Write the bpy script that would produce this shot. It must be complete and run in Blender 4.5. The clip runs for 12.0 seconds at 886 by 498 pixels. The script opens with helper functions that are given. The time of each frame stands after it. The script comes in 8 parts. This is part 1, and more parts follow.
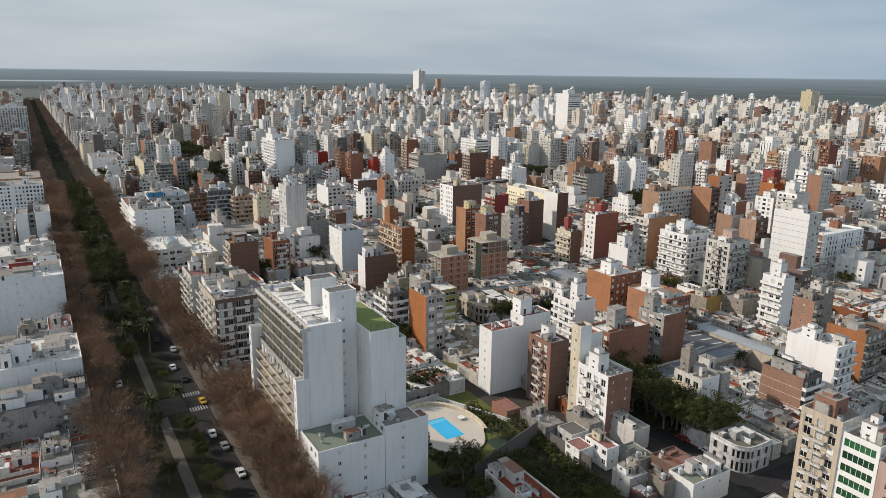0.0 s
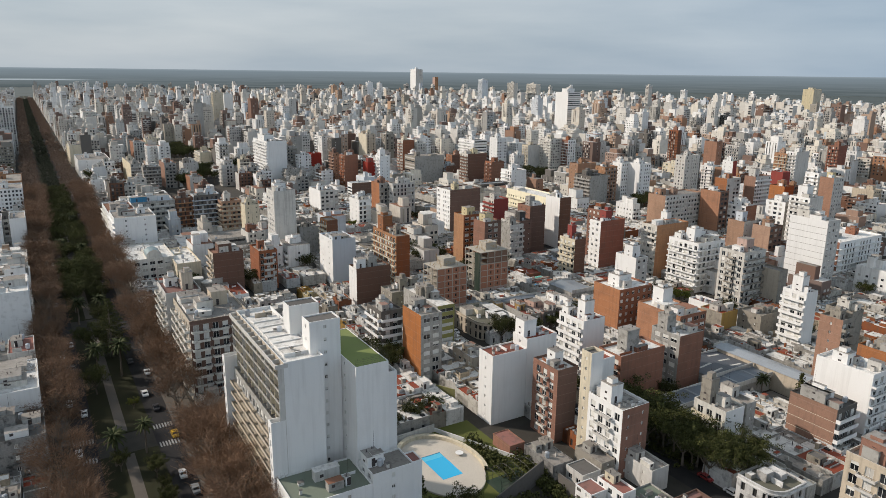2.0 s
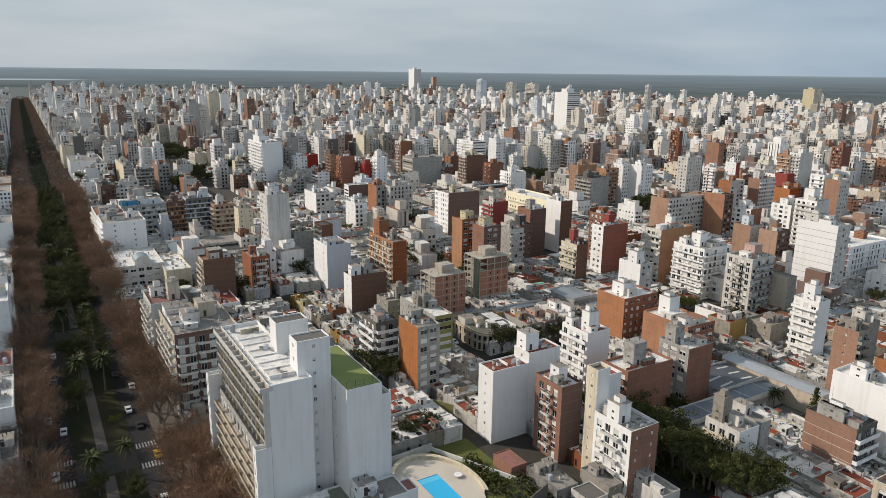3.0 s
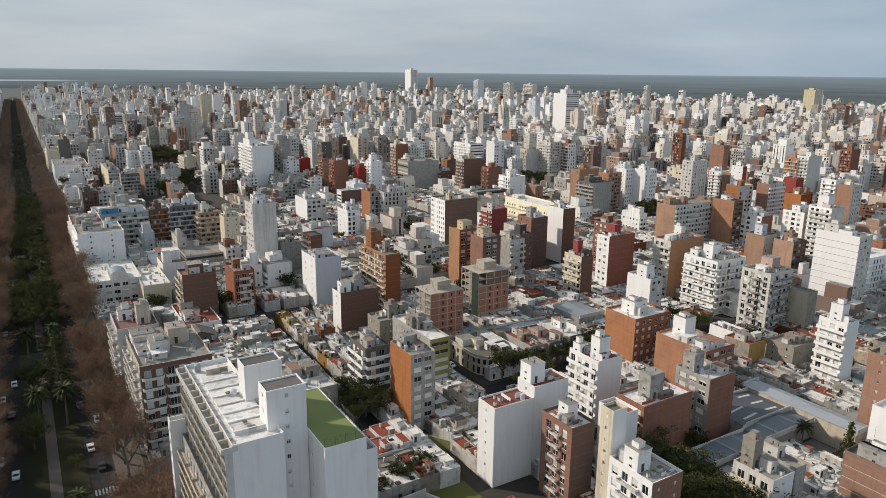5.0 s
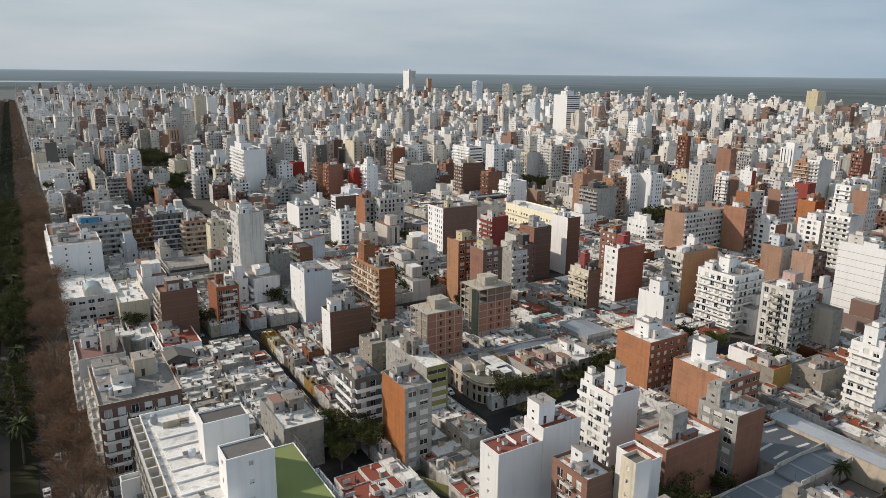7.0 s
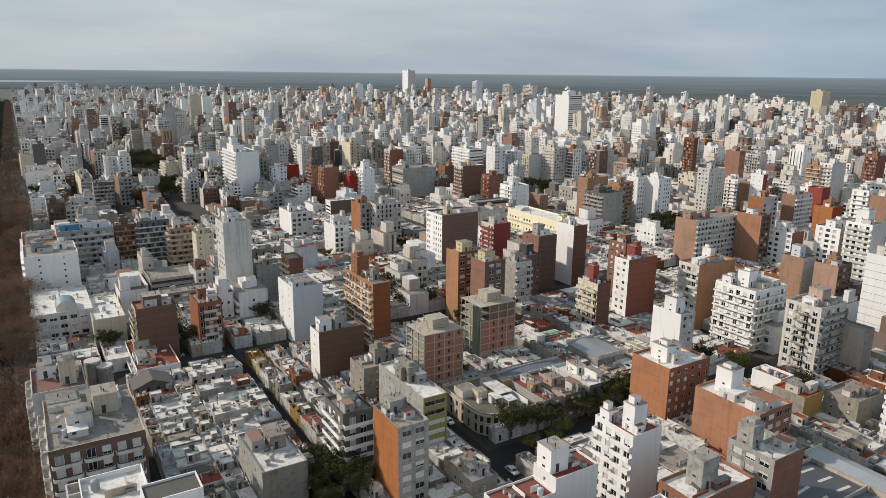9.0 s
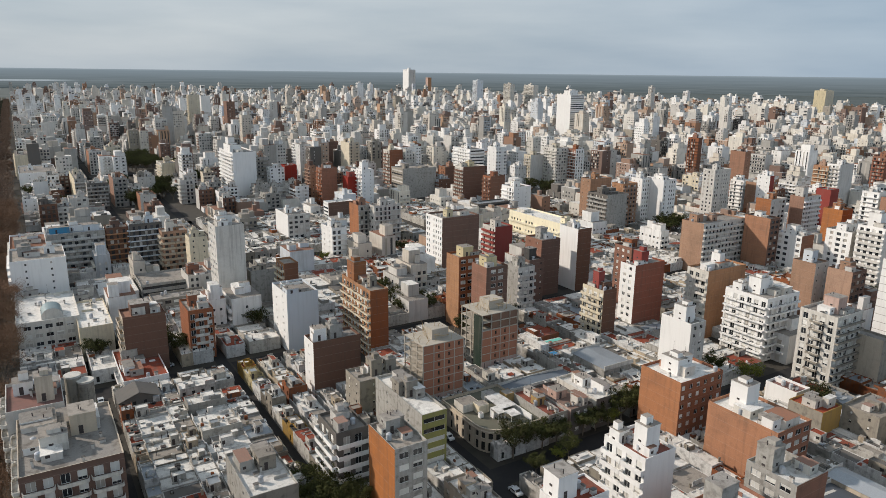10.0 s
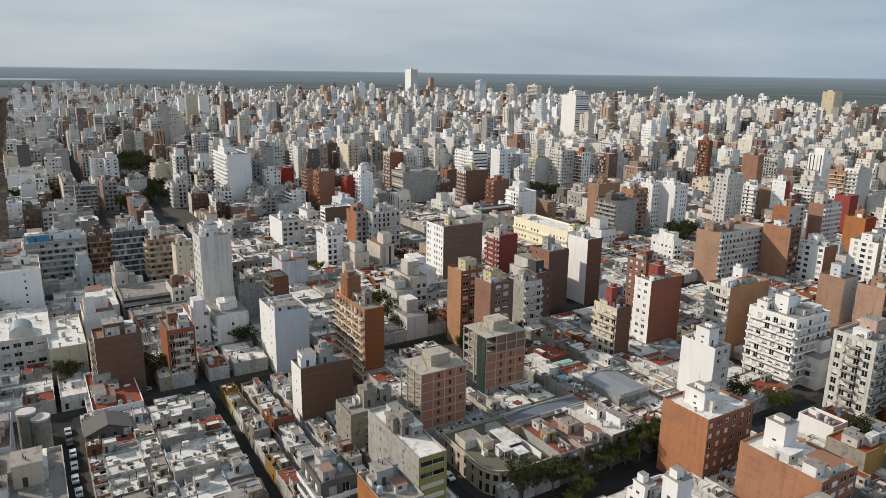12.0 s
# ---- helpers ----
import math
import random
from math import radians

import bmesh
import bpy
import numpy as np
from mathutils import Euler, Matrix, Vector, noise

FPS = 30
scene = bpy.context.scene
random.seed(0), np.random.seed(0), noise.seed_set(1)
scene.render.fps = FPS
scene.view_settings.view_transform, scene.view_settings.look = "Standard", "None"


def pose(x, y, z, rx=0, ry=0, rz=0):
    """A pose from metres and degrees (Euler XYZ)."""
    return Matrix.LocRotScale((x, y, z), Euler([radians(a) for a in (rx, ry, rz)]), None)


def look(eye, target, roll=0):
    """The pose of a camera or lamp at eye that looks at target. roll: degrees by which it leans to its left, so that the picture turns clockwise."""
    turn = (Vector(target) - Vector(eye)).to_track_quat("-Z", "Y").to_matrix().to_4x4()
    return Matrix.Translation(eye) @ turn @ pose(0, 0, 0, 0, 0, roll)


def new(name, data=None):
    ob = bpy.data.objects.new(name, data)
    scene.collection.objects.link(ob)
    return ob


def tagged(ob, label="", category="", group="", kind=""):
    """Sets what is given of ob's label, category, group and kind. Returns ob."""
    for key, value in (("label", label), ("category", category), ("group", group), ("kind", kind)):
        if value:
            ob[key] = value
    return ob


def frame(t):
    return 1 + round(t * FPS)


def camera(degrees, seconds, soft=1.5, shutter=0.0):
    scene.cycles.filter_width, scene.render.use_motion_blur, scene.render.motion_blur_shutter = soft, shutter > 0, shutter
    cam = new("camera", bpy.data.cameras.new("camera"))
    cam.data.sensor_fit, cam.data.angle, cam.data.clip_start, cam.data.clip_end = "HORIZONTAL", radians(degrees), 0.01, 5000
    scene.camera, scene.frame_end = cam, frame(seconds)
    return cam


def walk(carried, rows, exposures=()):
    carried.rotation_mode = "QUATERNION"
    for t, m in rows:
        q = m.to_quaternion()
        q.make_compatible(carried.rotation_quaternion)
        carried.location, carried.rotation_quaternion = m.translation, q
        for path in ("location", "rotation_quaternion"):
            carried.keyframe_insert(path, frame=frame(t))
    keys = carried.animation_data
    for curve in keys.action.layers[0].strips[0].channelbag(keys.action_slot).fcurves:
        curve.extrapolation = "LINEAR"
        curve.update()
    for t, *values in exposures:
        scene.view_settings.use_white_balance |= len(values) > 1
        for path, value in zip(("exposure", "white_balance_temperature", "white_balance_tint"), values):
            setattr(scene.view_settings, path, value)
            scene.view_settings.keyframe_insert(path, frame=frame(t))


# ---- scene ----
cam = camera(65.24, 12.0, soft=0.65)
# seconds, eye x y z, yaw, pitch, roll in degrees
ROWS = [
    (0, 0.975, 2.119, 100.047, 2.569, -14.094, -0.708),
    (0.5, 0.876, 7.166, 100.126, 2.526, -14.147, -0.688),
    (1, 0.779, 12.231, 100.224, 2.483, -14.185, -0.670),
    (1.5, 0.695, 17.317, 100.330, 2.429, -14.214, -0.658),
    (2, 0.615, 22.434, 100.445, 2.372, -14.233, -0.651),
    (2.5, 0.530, 27.567, 100.562, 2.315, -14.248, -0.644),
    (3, 0.450, 32.709, 100.689, 2.249, -14.247, -0.636),
    (5, 0.114, 53.198, 101.141, 1.997, -14.210, -0.587),
    (5.5, 0.027, 58.287, 101.234, 1.952, -14.195, -0.577),
    (6, -0.065, 63.366, 101.314, 1.919, -14.172, -0.570),
    (6.5, -0.158, 68.434, 101.365, 1.895, -14.155, -0.569),
    (7, -0.250, 73.503, 101.400, 1.878, -14.135, -0.576),
    (9, -0.651, 93.641, 101.297, 1.845, -14.146, -0.605),
    (9.5, -0.736, 98.617, 101.220, 1.858, -14.177, -0.617),
    (10, -0.804, 103.578, 101.143, 1.891, -14.208, -0.638),
    (10.5, -0.852, 108.541, 101.094, 1.932, -14.228, -0.665),
    (11, -0.899, 113.542, 101.102, 1.986, -14.230, -0.698),
    (11.5, -0.948, 118.559, 101.136, 2.044, -14.229, -0.732),
    (12, -1.012, 123.600, 101.198, 2.109, -14.214, -0.765),
]
walk(cam, [(t, pose(x, y, z, 90 + pitch, roll, yaw)) for t, x, y, z, yaw, pitch, roll in ROWS])

GRID = 33.24                                   # the street grid's turn, degrees
CITY = pose(0, 0, 0, 0, 0, GRID)


def spot(u, v, z=0.0, turn=0.0):
    """A pose on the street grid: u metres up the boulevard, v metres across it."""
    return CITY @ pose(v, u, z, 0, 0, turn)


SQUARE = ((9.05504, 1.09687, 0.153024, 0.000202012, -3.19527e-05, 1.18627e-05),
          (7.80816, -0.00918663, 1.0398, -8.41017e-05, 2.50946e-05, 0.00020854))


def plan(u, v):
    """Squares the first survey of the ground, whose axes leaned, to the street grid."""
    k = (1, u, v, u * v, u * u, v * v)
    return [sum(a * b for a, b in zip(row, k)) for row in SQUARE]


def site(u, v, z=0.0, turn=0.0):
    """A pose on the grid from the first survey's u and v."""
    return spot(*plan(u, v), z, turn)


def lot(u0, v0, u1, v1):
    """A rectangle of the first survey, squared to the grid."""
    a, b = plan(u0, (v0 + v1) / 2)[0], plan(u1, (v0 + v1) / 2)[0]
    c, d = plan((u0 + u1) / 2, v0)[1], plan((u0 + u1) / 2, v1)[1]
    return a, c, b, d


# ---- sky, sun and exposure ----
SUN_HEIGHT, SUN_SIDE = 30.0, 283.0            # degrees: height, and bearing clockwise from +y
world = bpy.data.worlds.new("sky")
scene.world = world
world.use_nodes = True
wn, wl = world.node_tree.nodes, world.node_tree.links
wn.clear()
w_out, w_bg = wn.new("ShaderNodeOutputWorld"), wn.new("ShaderNodeBackground")
w_sky = wn.new("ShaderNodeTexSky")
w_sky.sky_type = "NISHITA"
w_sky.sun_disc = False
w_sky.sun_elevation, w_sky.sun_rotation = radians(SUN_HEIGHT), radians(SUN_SIDE)
w_sky.dust_density, w_sky.air_density = 2.5, 1.0
w_tc, w_map = wn.new("ShaderNodeTexCoord"), wn.new("ShaderNodeMapping")
w_map.inputs["Scale"].default_value = (1.3, 1.3, 8.0)
w_no = wn.new("ShaderNodeTexNoise")
w_no.inputs["Scale"].default_value, w_no.inputs["Detail"].default_value = 1.7, 6.0
w_no.inputs["Roughness"].default_value = 0.5
w_ramp = wn.new("ShaderNodeValToRGB")
w_ramp.color_ramp.elements[0].position, w_ramp.color_ramp.elements[1].position = 0.36, 0.72
w_ramp.color_ramp.elements[0].color = (4.6, 5.5, 6.35, 1)
w_ramp.color_ramp.elements[1].color = (6.9, 7.5, 7.95, 1)
w_mix = wn.new("ShaderNodeMix")
w_mix.data_type = "RGBA"
w_mix.inputs["Factor"].default_value = 0.86
wl.new(w_tc.outputs["Generated"], w_map.inputs["Vector"])
wl.new(w_map.outputs["Vector"], w_no.inputs["Vector"])
wl.new(w_no.outputs["Fac"], w_ramp.inputs["Fac"])
wl.new(w_sky.outputs["Color"], w_mix.inputs["A"])
wl.new(w_ramp.outputs["Color"], w_mix.inputs["B"])
w_sep, w_up = wn.new("ShaderNodeSeparateXYZ"), wn.new("ShaderNodeMapRange")
w_up.inputs["From Min"].default_value, w_up.inputs["From Max"].default_value = 0.0, 1.0
w_up.inputs["To Min"].default_value, w_up.inputs["To Max"].default_value = 1.14, 0.95
w_lift = wn.new("ShaderNodeVectorMath")
w_lift.operation = "SCALE"
wl.new(w_tc.outputs["Generated"], w_sep.inputs[0])
wl.new(w_sep.outputs["Z"], w_up.inputs["Value"])
w_side, w_blue = wn.new("ShaderNodeMapRange"), wn.new("ShaderNodeMix")
w_side.inputs["From Min"].default_value, w_side.inputs["From Max"].default_value = 0.0, 0.65
w_blue.data_type, w_blue.blend_type = "RGBA", "MULTIPLY"
w_blue.inputs["B"].default_value = (0.76, 0.86, 0.97, 1)
wl.new(w_sep.outputs["X"], w_side.inputs["Value"])
wl.new(w_side.outputs["Result"], w_blue.inputs["Factor"])
wl.new(w_mix.outputs["Result"], w_blue.inputs["A"])
wl.new(w_blue.outputs["Result"], w_lift.inputs[0])
# sky raised behind the start of the flight, unseen, to brighten walls facing it
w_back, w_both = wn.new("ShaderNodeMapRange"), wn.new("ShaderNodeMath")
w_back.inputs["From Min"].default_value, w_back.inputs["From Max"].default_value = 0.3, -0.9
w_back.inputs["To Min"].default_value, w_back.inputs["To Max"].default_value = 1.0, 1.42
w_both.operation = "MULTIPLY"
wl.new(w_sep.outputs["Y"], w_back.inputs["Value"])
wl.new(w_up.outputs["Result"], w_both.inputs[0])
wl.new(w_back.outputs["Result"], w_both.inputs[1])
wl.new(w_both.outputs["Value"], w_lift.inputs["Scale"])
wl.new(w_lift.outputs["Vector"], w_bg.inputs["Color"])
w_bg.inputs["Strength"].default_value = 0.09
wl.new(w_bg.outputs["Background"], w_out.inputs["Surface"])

sun = new("sun", bpy.data.lights.new("sun", "SUN"))
sun.data.energy, sun.data.angle, sun.data.color = 4.7, radians(1.5), (1.0, 0.895, 0.785)
sx, sy = math.sin(radians(SUN_SIDE)), math.cos(radians(SUN_SIDE))
sc = math.cos(radians(SUN_HEIGHT))
sun.matrix_world = look((sx * sc * 500, sy * sc * 500, math.sin(radians(SUN_HEIGHT)) * 500), (0, 0, 0))
scene.view_settings.exposure = -0.15


# ---- materials ----
def nodes_of(name):
    m = bpy.data.materials.new(name)
    m.use_nodes = True
    t = m.node_tree
    return m, t, t.nodes["Principled BSDF"]


def noise_at(t, vector, scale, detail=4.0, shift=None):
    n = t.nodes.new("ShaderNodeTexNoise")
    n.noise_dimensions = "4D"
    n.inputs["Scale"].default_value, n.inputs["Detail"].default_value = scale, detail
    t.links.new(vector, n.inputs["Vector"])
    if shift is not None:
        t.links.new(shift, n.inputs["W"])
    return n.outputs["Fac"]


def math_node(t, op, a, b=None, c=None):
    n = t.nodes.new("ShaderNodeMath")
    n.operation = op
    for i, x in enumerate((a, b, c)):
        if x is None:
            continue
        if isinstance(x, (int, float)):
            n.inputs[i].default_value = x
        else:
            t.links.new(x, n.inputs[i])
    return n.outputs[0]


def ramp(t, fac, lo, hi, a=0.0, b=1.0):
    n = t.nodes.new("ShaderNodeMapRange")
    for key, x in zip(("From Min", "From Max", "To Min", "To Max"), (lo, hi, a, b)):
        n.inputs[key].default_value = x
    t.links.new(fac, n.inputs["Value"])
    return n.outputs["Result"]


def mix(t, fac, a, b, how="MIX"):
    n = t.nodes.new("ShaderNodeMix")
    n.data_type, n.blend_type = "RGBA", how
    for key, x in (("Factor", fac), ("A", a), ("B", b)):
        if isinstance(x, (int, float)):
            n.inputs[key].default_value = x
        elif isinstance(x, tuple):
            n.inputs[key].default_value = (*x, 1)
        else:
            t.links.new(x, n.inputs[key])
    return n.outputs["Result"]


def surface(name, color, rough=0.85, stain=0.3, streak=0.3, grain=0.12, bump=0.3, metal=0.0, dirt=(0.16, 0.14, 0.12), vary=0.0, courses=0.0, islands=False, blot=0.0):
    """A weathered surface: blotches, rain streaks and grain over one base colour."""
    m, t, b = nodes_of(name)
    tc = t.nodes.new("ShaderNodeTexCoord").outputs["Object"]
    rnd = t.nodes.new("ShaderNodeObjectInfo").outputs["Random"]
    if islands:
        rnd = t.nodes.new("ShaderNodeNewGeometry").outputs["Random Per Island"]
    shift = math_node(t, "MULTIPLY", rnd, 37.0)
    big = noise_at(t, tc, 0.16, 5.0, shift)
    mp = t.nodes.new("ShaderNodeMapping")
    mp.inputs["Scale"].default_value = (1.1, 1.1, 0.07)
    t.links.new(tc, mp.inputs["Vector"])
    run = noise_at(t, mp.outputs["Vector"], 1.0, 5.0, shift)
    fine = noise_at(t, tc, 3.5, 5.0, shift)
    col = color
    if vary:
        hs = t.nodes.new("ShaderNodeHueSaturation")
        hs.inputs["Color"].default_value = (*color, 1)
        t.links.new(ramp(t, rnd, 0, 1, 1 - vary, 1 + vary), hs.inputs["Value"])
        t.links.new(ramp(t, math_node(t, "FRACT", math_node(t, "MULTIPLY", rnd, 7.31)), 0, 1, 1 - min(0.3, 2 * vary), 1 + min(0.25, 2 * vary)), hs.inputs["Saturation"])
        col = hs.outputs["Color"]
    col = mix(t, ramp(t, fine, 0.3, 0.75, 0, grain), col, dirt)
    col = mix(t, ramp(t, big, 0.48, 0.8, 0, stain), col, dirt)
    if blot:
        patch = noise_at(t, tc, 0.7, 8.0, shift)
        col = mix(t, ramp(t, patch, 0.52, 0.66, 0, blot), col, tuple(x * 0.6 for x in dirt))
    col = mix(t, ramp(t, run, 0.5, 0.82, 0, streak), col, dirt)
    if courses:
        sep = t.nodes.new("ShaderNodeSeparateXYZ")
        t.links.new(tc, sep.inputs[0])
        saw = math_node(t, "FRACT", math_node(t, "MULTIPLY", sep.outputs["Z"], 1 / courses))
        col = mix(t, ramp(t, saw, 0.955, 0.965, 0, 0.2), col, (0.42, 0.36, 0.31))
    t.links.new(col, b.inputs["Base Color"]) if not isinstance(col, tuple) else None
    t.links.new(ramp(t, fine, 0.2, 0.8, rough - 0.1, min(1.0, rough + 0.08)), b.inputs["Roughness"])
    b.inputs["Metallic"].default_value = metal
    b.inputs["Specular IOR Level"].default_value = 0.5 if rough < 0.6 else 0.12
    if bump:
        bm_ = t.nodes.new("ShaderNodeBump")
        bm_.inputs["Strength"].default_value, bm_.inputs["Distance"].default_value = bump, 0.03
        t.links.new(fine, bm_.inputs["Height"])
        t.links.new(bm_.outputs["Normal"], b.inputs["Normal"])
    return m


PAINT = {
    "white": (0.74, 0.732, 0.715), "offwhite": (0.60, 0.575, 0.525), "cream": (0.62, 0.55, 0.42), "grey": (0.36, 0.35, 0.325),
    "pale": (0.55, 0.532, 0.50), "darkgrey": (0.13, 0.12, 0.11), "concrete": (0.29, 0.265, 0.225), "beige": (0.50, 0.43, 0.34),
    "yellow": (0.58, 0.50, 0.32), "olive": (0.27, 0.26, 0.10), "red": (0.26, 0.045, 0.035), "bluish": (0.53, 0.565, 0.60),
    "black": (0.06, 0.06, 0.06), "ochre": (0.38, 0.25, 0.10), "pink": (0.47, 0.33, 0.28), "blue": (0.07, 0.24, 0.40), "mould": (0.30, 0.29, 0.275), "peeled": (0.70, 0.70, 0.695), "ivory": (0.76, 0.70, 0.53),
}
BRICK = {"orange": (0.375, 0.178, 0.098), "brick": (0.28, 0.12, 0.073), "brown": (0.165, 0.09, 0.065), "rust": (0.285, 0.085, 0.048), "tan": (0.38, 0.225, 0.145), "clay": (0.335, 0.165, 0.10)}
CLEAN = ("white", "bluish", "red", "ivory")
WALL = {k: surface("plaster_" + k, c, stain=0.09 if k in CLEAN else (0.34 if k in ("grey", "concrete", "darkgrey") else 0.2), streak=0.2 if k in CLEAN else 0.6, grain=0.05 if k in CLEAN else 0.14, vary=0.05, blot=0.0 if k in CLEAN else (0.5 if k in ("grey", "concrete", "darkgrey") else 0.1)) for k, c in PAINT.items()}
WALL.update({k: surface("brick_" + k, c, stain=0.45, streak=0.55, grain=0.3, vary=0.1, courses=2.9, blot=0.14, dirt=(0.11, 0.08, 0.062)) for k, c in BRICK.items()})
WALL["mould"] = surface("mouldy_render", PAINT["mould"], stain=0.75, streak=0.75, grain=0.35, blot=0.85, dirt=(0.045, 0.045, 0.045))
WALL["peeled"] = surface("peeling_white_paint", PAINT["peeled"], stain=0.1, streak=0.2, grain=0.06, blot=0.16)
ROOF = {
    "grey": surface("roof_grey", (0.285, 0.262, 0.236), stain=0.7, streak=0.0, grain=0.4, vary=0.2, blot=0.6),
    "white": surface("roof_white", (0.70, 0.68, 0.645), stain=0.45, streak=0.0, grain=0.3, vary=0.12, blot=0.4),
    "red": surface("roof_red", (0.24, 0.075, 0.055), stain=0.5, streak=0.0, grain=0.35, vary=0.2, blot=0.5),
    "dark": surface("roof_dark", (0.12, 0.115, 0.11), stain=0.4, streak=0.0, grain=0.35, vary=0.2, blot=0.4),
    "green": surface("roof_green", (0.19, 0.23, 0.075), stain=0.45, streak=0.0, grain=0.2),
    "terrace": surface("roof_terrace", (0.17, 0.20, 0.155), stain=0.4, streak=0.0, grain=0.3),
    "tile": surface("roof_tile", (0.25, 0.125, 0.085), stain=0.5, streak=0.0, grain=0.5, vary=0.2),
    "zinc": surface("roof_zinc", (0.30, 0.33, 0.36), rough=0.5, stain=0.4, streak=0.0, grain=0.25, metal=0.3, vary=0.2),
}


def glazing(name, islands, closed=0.74, tint=1.0):
    """Window backs: dark glass, here and there a pale shutter or blind."""
    m, t, b = nodes_of(name)
    if islands:
        rnd = t.nodes.new("ShaderNodeNewGeometry").outputs["Random Per Island"]
    else:
        rnd = t.nodes.new("ShaderNodeObjectInfo").outputs["Random"]
    shut = math_node(t, "GREATER_THAN", rnd, closed)
    tone = math_node(t, "FRACT", math_node(t, "MULTIPLY", rnd, 13.7))
    glass = mix(t, tone, tuple(c * tint for c in (0.008, 0.009, 0.011)), tuple(c * tint for c in (0.04, 0.043, 0.047)))
    blind = mix(t, tone, (0.60, 0.59, 0.56), (0.30, 0.27, 0.23))
    t.links.new(mix(t, shut, glass, blind), b.inputs["Base Color"])
    t.links.new(ramp(t, shut, 0, 1, 0.12, 0.7), b.inputs["Roughness"])
    return m


GLASS = glazing("window_glass", False)
GLAZE = glazing("far_window_glass", True, 0.62, 1.8)
GREEN_GLASS, gg_t, gg_b = nodes_of("green_glass")
gg_r = gg_t.nodes.new("ShaderNodeObjectInfo").outputs["Random"]
gg_t.links.new(mix(gg_t, gg_r, (0.006, 0.035, 0.016), (0.03, 0.13, 0.05)), gg_b.inputs["Base Color"])
gg_b.inputs["Roughness"].default_value = 0.15
# near-black sheet set behind openings in place of the rooms' shade
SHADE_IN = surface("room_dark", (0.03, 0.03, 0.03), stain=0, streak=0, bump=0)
FRAME_W = surface("window_frame_white", (0.7, 0.7, 0.68), stain=0.1, streak=0.1, bump=0)
FRAME_D = surface("window_frame_dark", (0.06, 0.05, 0.05), stain=0.1, streak=0.1, bump=0)
SHUTTER = surface("roller_shutter", (0.66, 0.65, 0.61), stain=0.2, streak=0.2, vary=0.15)
RAIL = surface("iron_rail", (0.05, 0.05, 0.055), rough=0.5, stain=0.1, streak=0, metal=0.5, bump=0)
SLABM = surface("concrete_slab", (0.50, 0.48, 0.45), stain=0.35, streak=0.35)


# ---- mesh building ----
class Shape:
    """Collects faces with material slots; made into one mesh."""

    def __init__(self):
        self.v, self.f, self.m = [], [], []

    def quad(self, a, b, c, d, m=0):
        k = len(self.v)
        self.v += (a, b, c, d)
        self.f.append((k, k + 1, k + 2, k + 3))
        self.m.append(m)

    def poly(self, pts, m=0):
        k = len(self.v)
        self.v += list(pts)
        self.f.append(tuple(range(k, k + len(pts))))
        self.m.append(m)

    def box(self, x0, y0, z0, x1, y1, z1, m=0, top=None, floor=True):
        k = len(self.v)
        self.v += ((x0, y0, z0), (x1, y0, z0), (x1, y1, z0), (x0, y1, z0), (x0, y0, z1), (x1, y0, z1), (x1, y1, z1), (x0, y1, z1))
        fs = [(0, 1, 5, 4), (1, 2, 6, 5), (2, 3, 7, 6), (3, 0, 4, 7), (4, 5, 6, 7)]
        ms = [m] * 4 + [m if top is None else top]
        if floor:
            fs.append((3, 2, 1, 0))
            ms.append(m)
        self.f += [tuple(k + i for i in f) for f in fs]
        self.m += ms

    def tube(self, x, y, z0, z1, r0, r1=None, n=10, m=0, cap=True):
        r1 = r0 if r1 is None else r1
        k = len(self.v)
        for z, r in ((z0, r0), (z1, r1)):
            self.v += [(x + r * math.cos(2 * math.pi * i / n), y + r * math.sin(2 * math.pi * i / n), z) for i in range(n)]
        self.f += [(k + i, k + (i + 1) % n, k + n + (i + 1) % n, k + n + i) for i in range(n)]
        self.m += [m] * n
        if cap:
            self.f.append(tuple(k + n + i for i in range(n)))
            self.m.append(m)

    def limb(self, a, b, r0, r1, n=5, m=0):
        """A tapered branch from a to b."""
        a, b = Vector(a), Vector(b)
        q = (b - a).to_track_quat("Z", "Y")
        k = len(self.v)
        for p, r in ((a, r0), (b, r1)):
            self.v += [tuple(p + q @ Vector((r * math.cos(2 * math.pi * i / n), r * math.sin(2 * math.pi * i / n), 0))) for i in range(n)]
        self.f += [(k + i, k + (i + 1) % n, k + n + (i + 1) % n, k + n + i) for i in range(n)]
        self.m += [m] * n

    def mesh(self, name, materials, weld=False):
        if weld:
            seat, at = {}, []
            for p in self.v:
                at.append(seat.setdefault(tuple(round(c, 4) for c in p), len(seat)))
            self.v = list(seat)
            self.f = [tuple(at[i] for i in f) for f in self.f]
        me = bpy.data.meshes.new(name)
        me.from_pydata(self.v, [], self.f)
        for x in materials:
            me.materials.append(x)
        me.polygons.foreach_set("material_index", self.m)
        me.update()
        return me


def part(name, shape, materials, parent, label="", at=None):
    """Links a shape (or a ready mesh) as one mesh object under a thing."""
    me = shape.mesh(name, materials) if isinstance(shape, Shape) else shape
    ob = new(name, me)
    ob.parent = parent
    if at is not None:
        ob.matrix_basis = at
    return tagged(ob, label)


# Faces of a building: how (along, up, out) maps to its own x, y, z. "left" looks down the grid's -x, "right" down its -y.
def face_map(side, dx, dy):
    return {
        "left": lambda s, z, d: (-d, s, z), "right": lambda s, z, d: (s, -d, z),
        "back": lambda s, z, d: (s, dy + d, z), "far": lambda s, z, d: (dx + d, s, z),
    }[side]


FACE_TURN = {"left": -90.0, "right": 0.0, "back": 180.0, "far": 90.0}


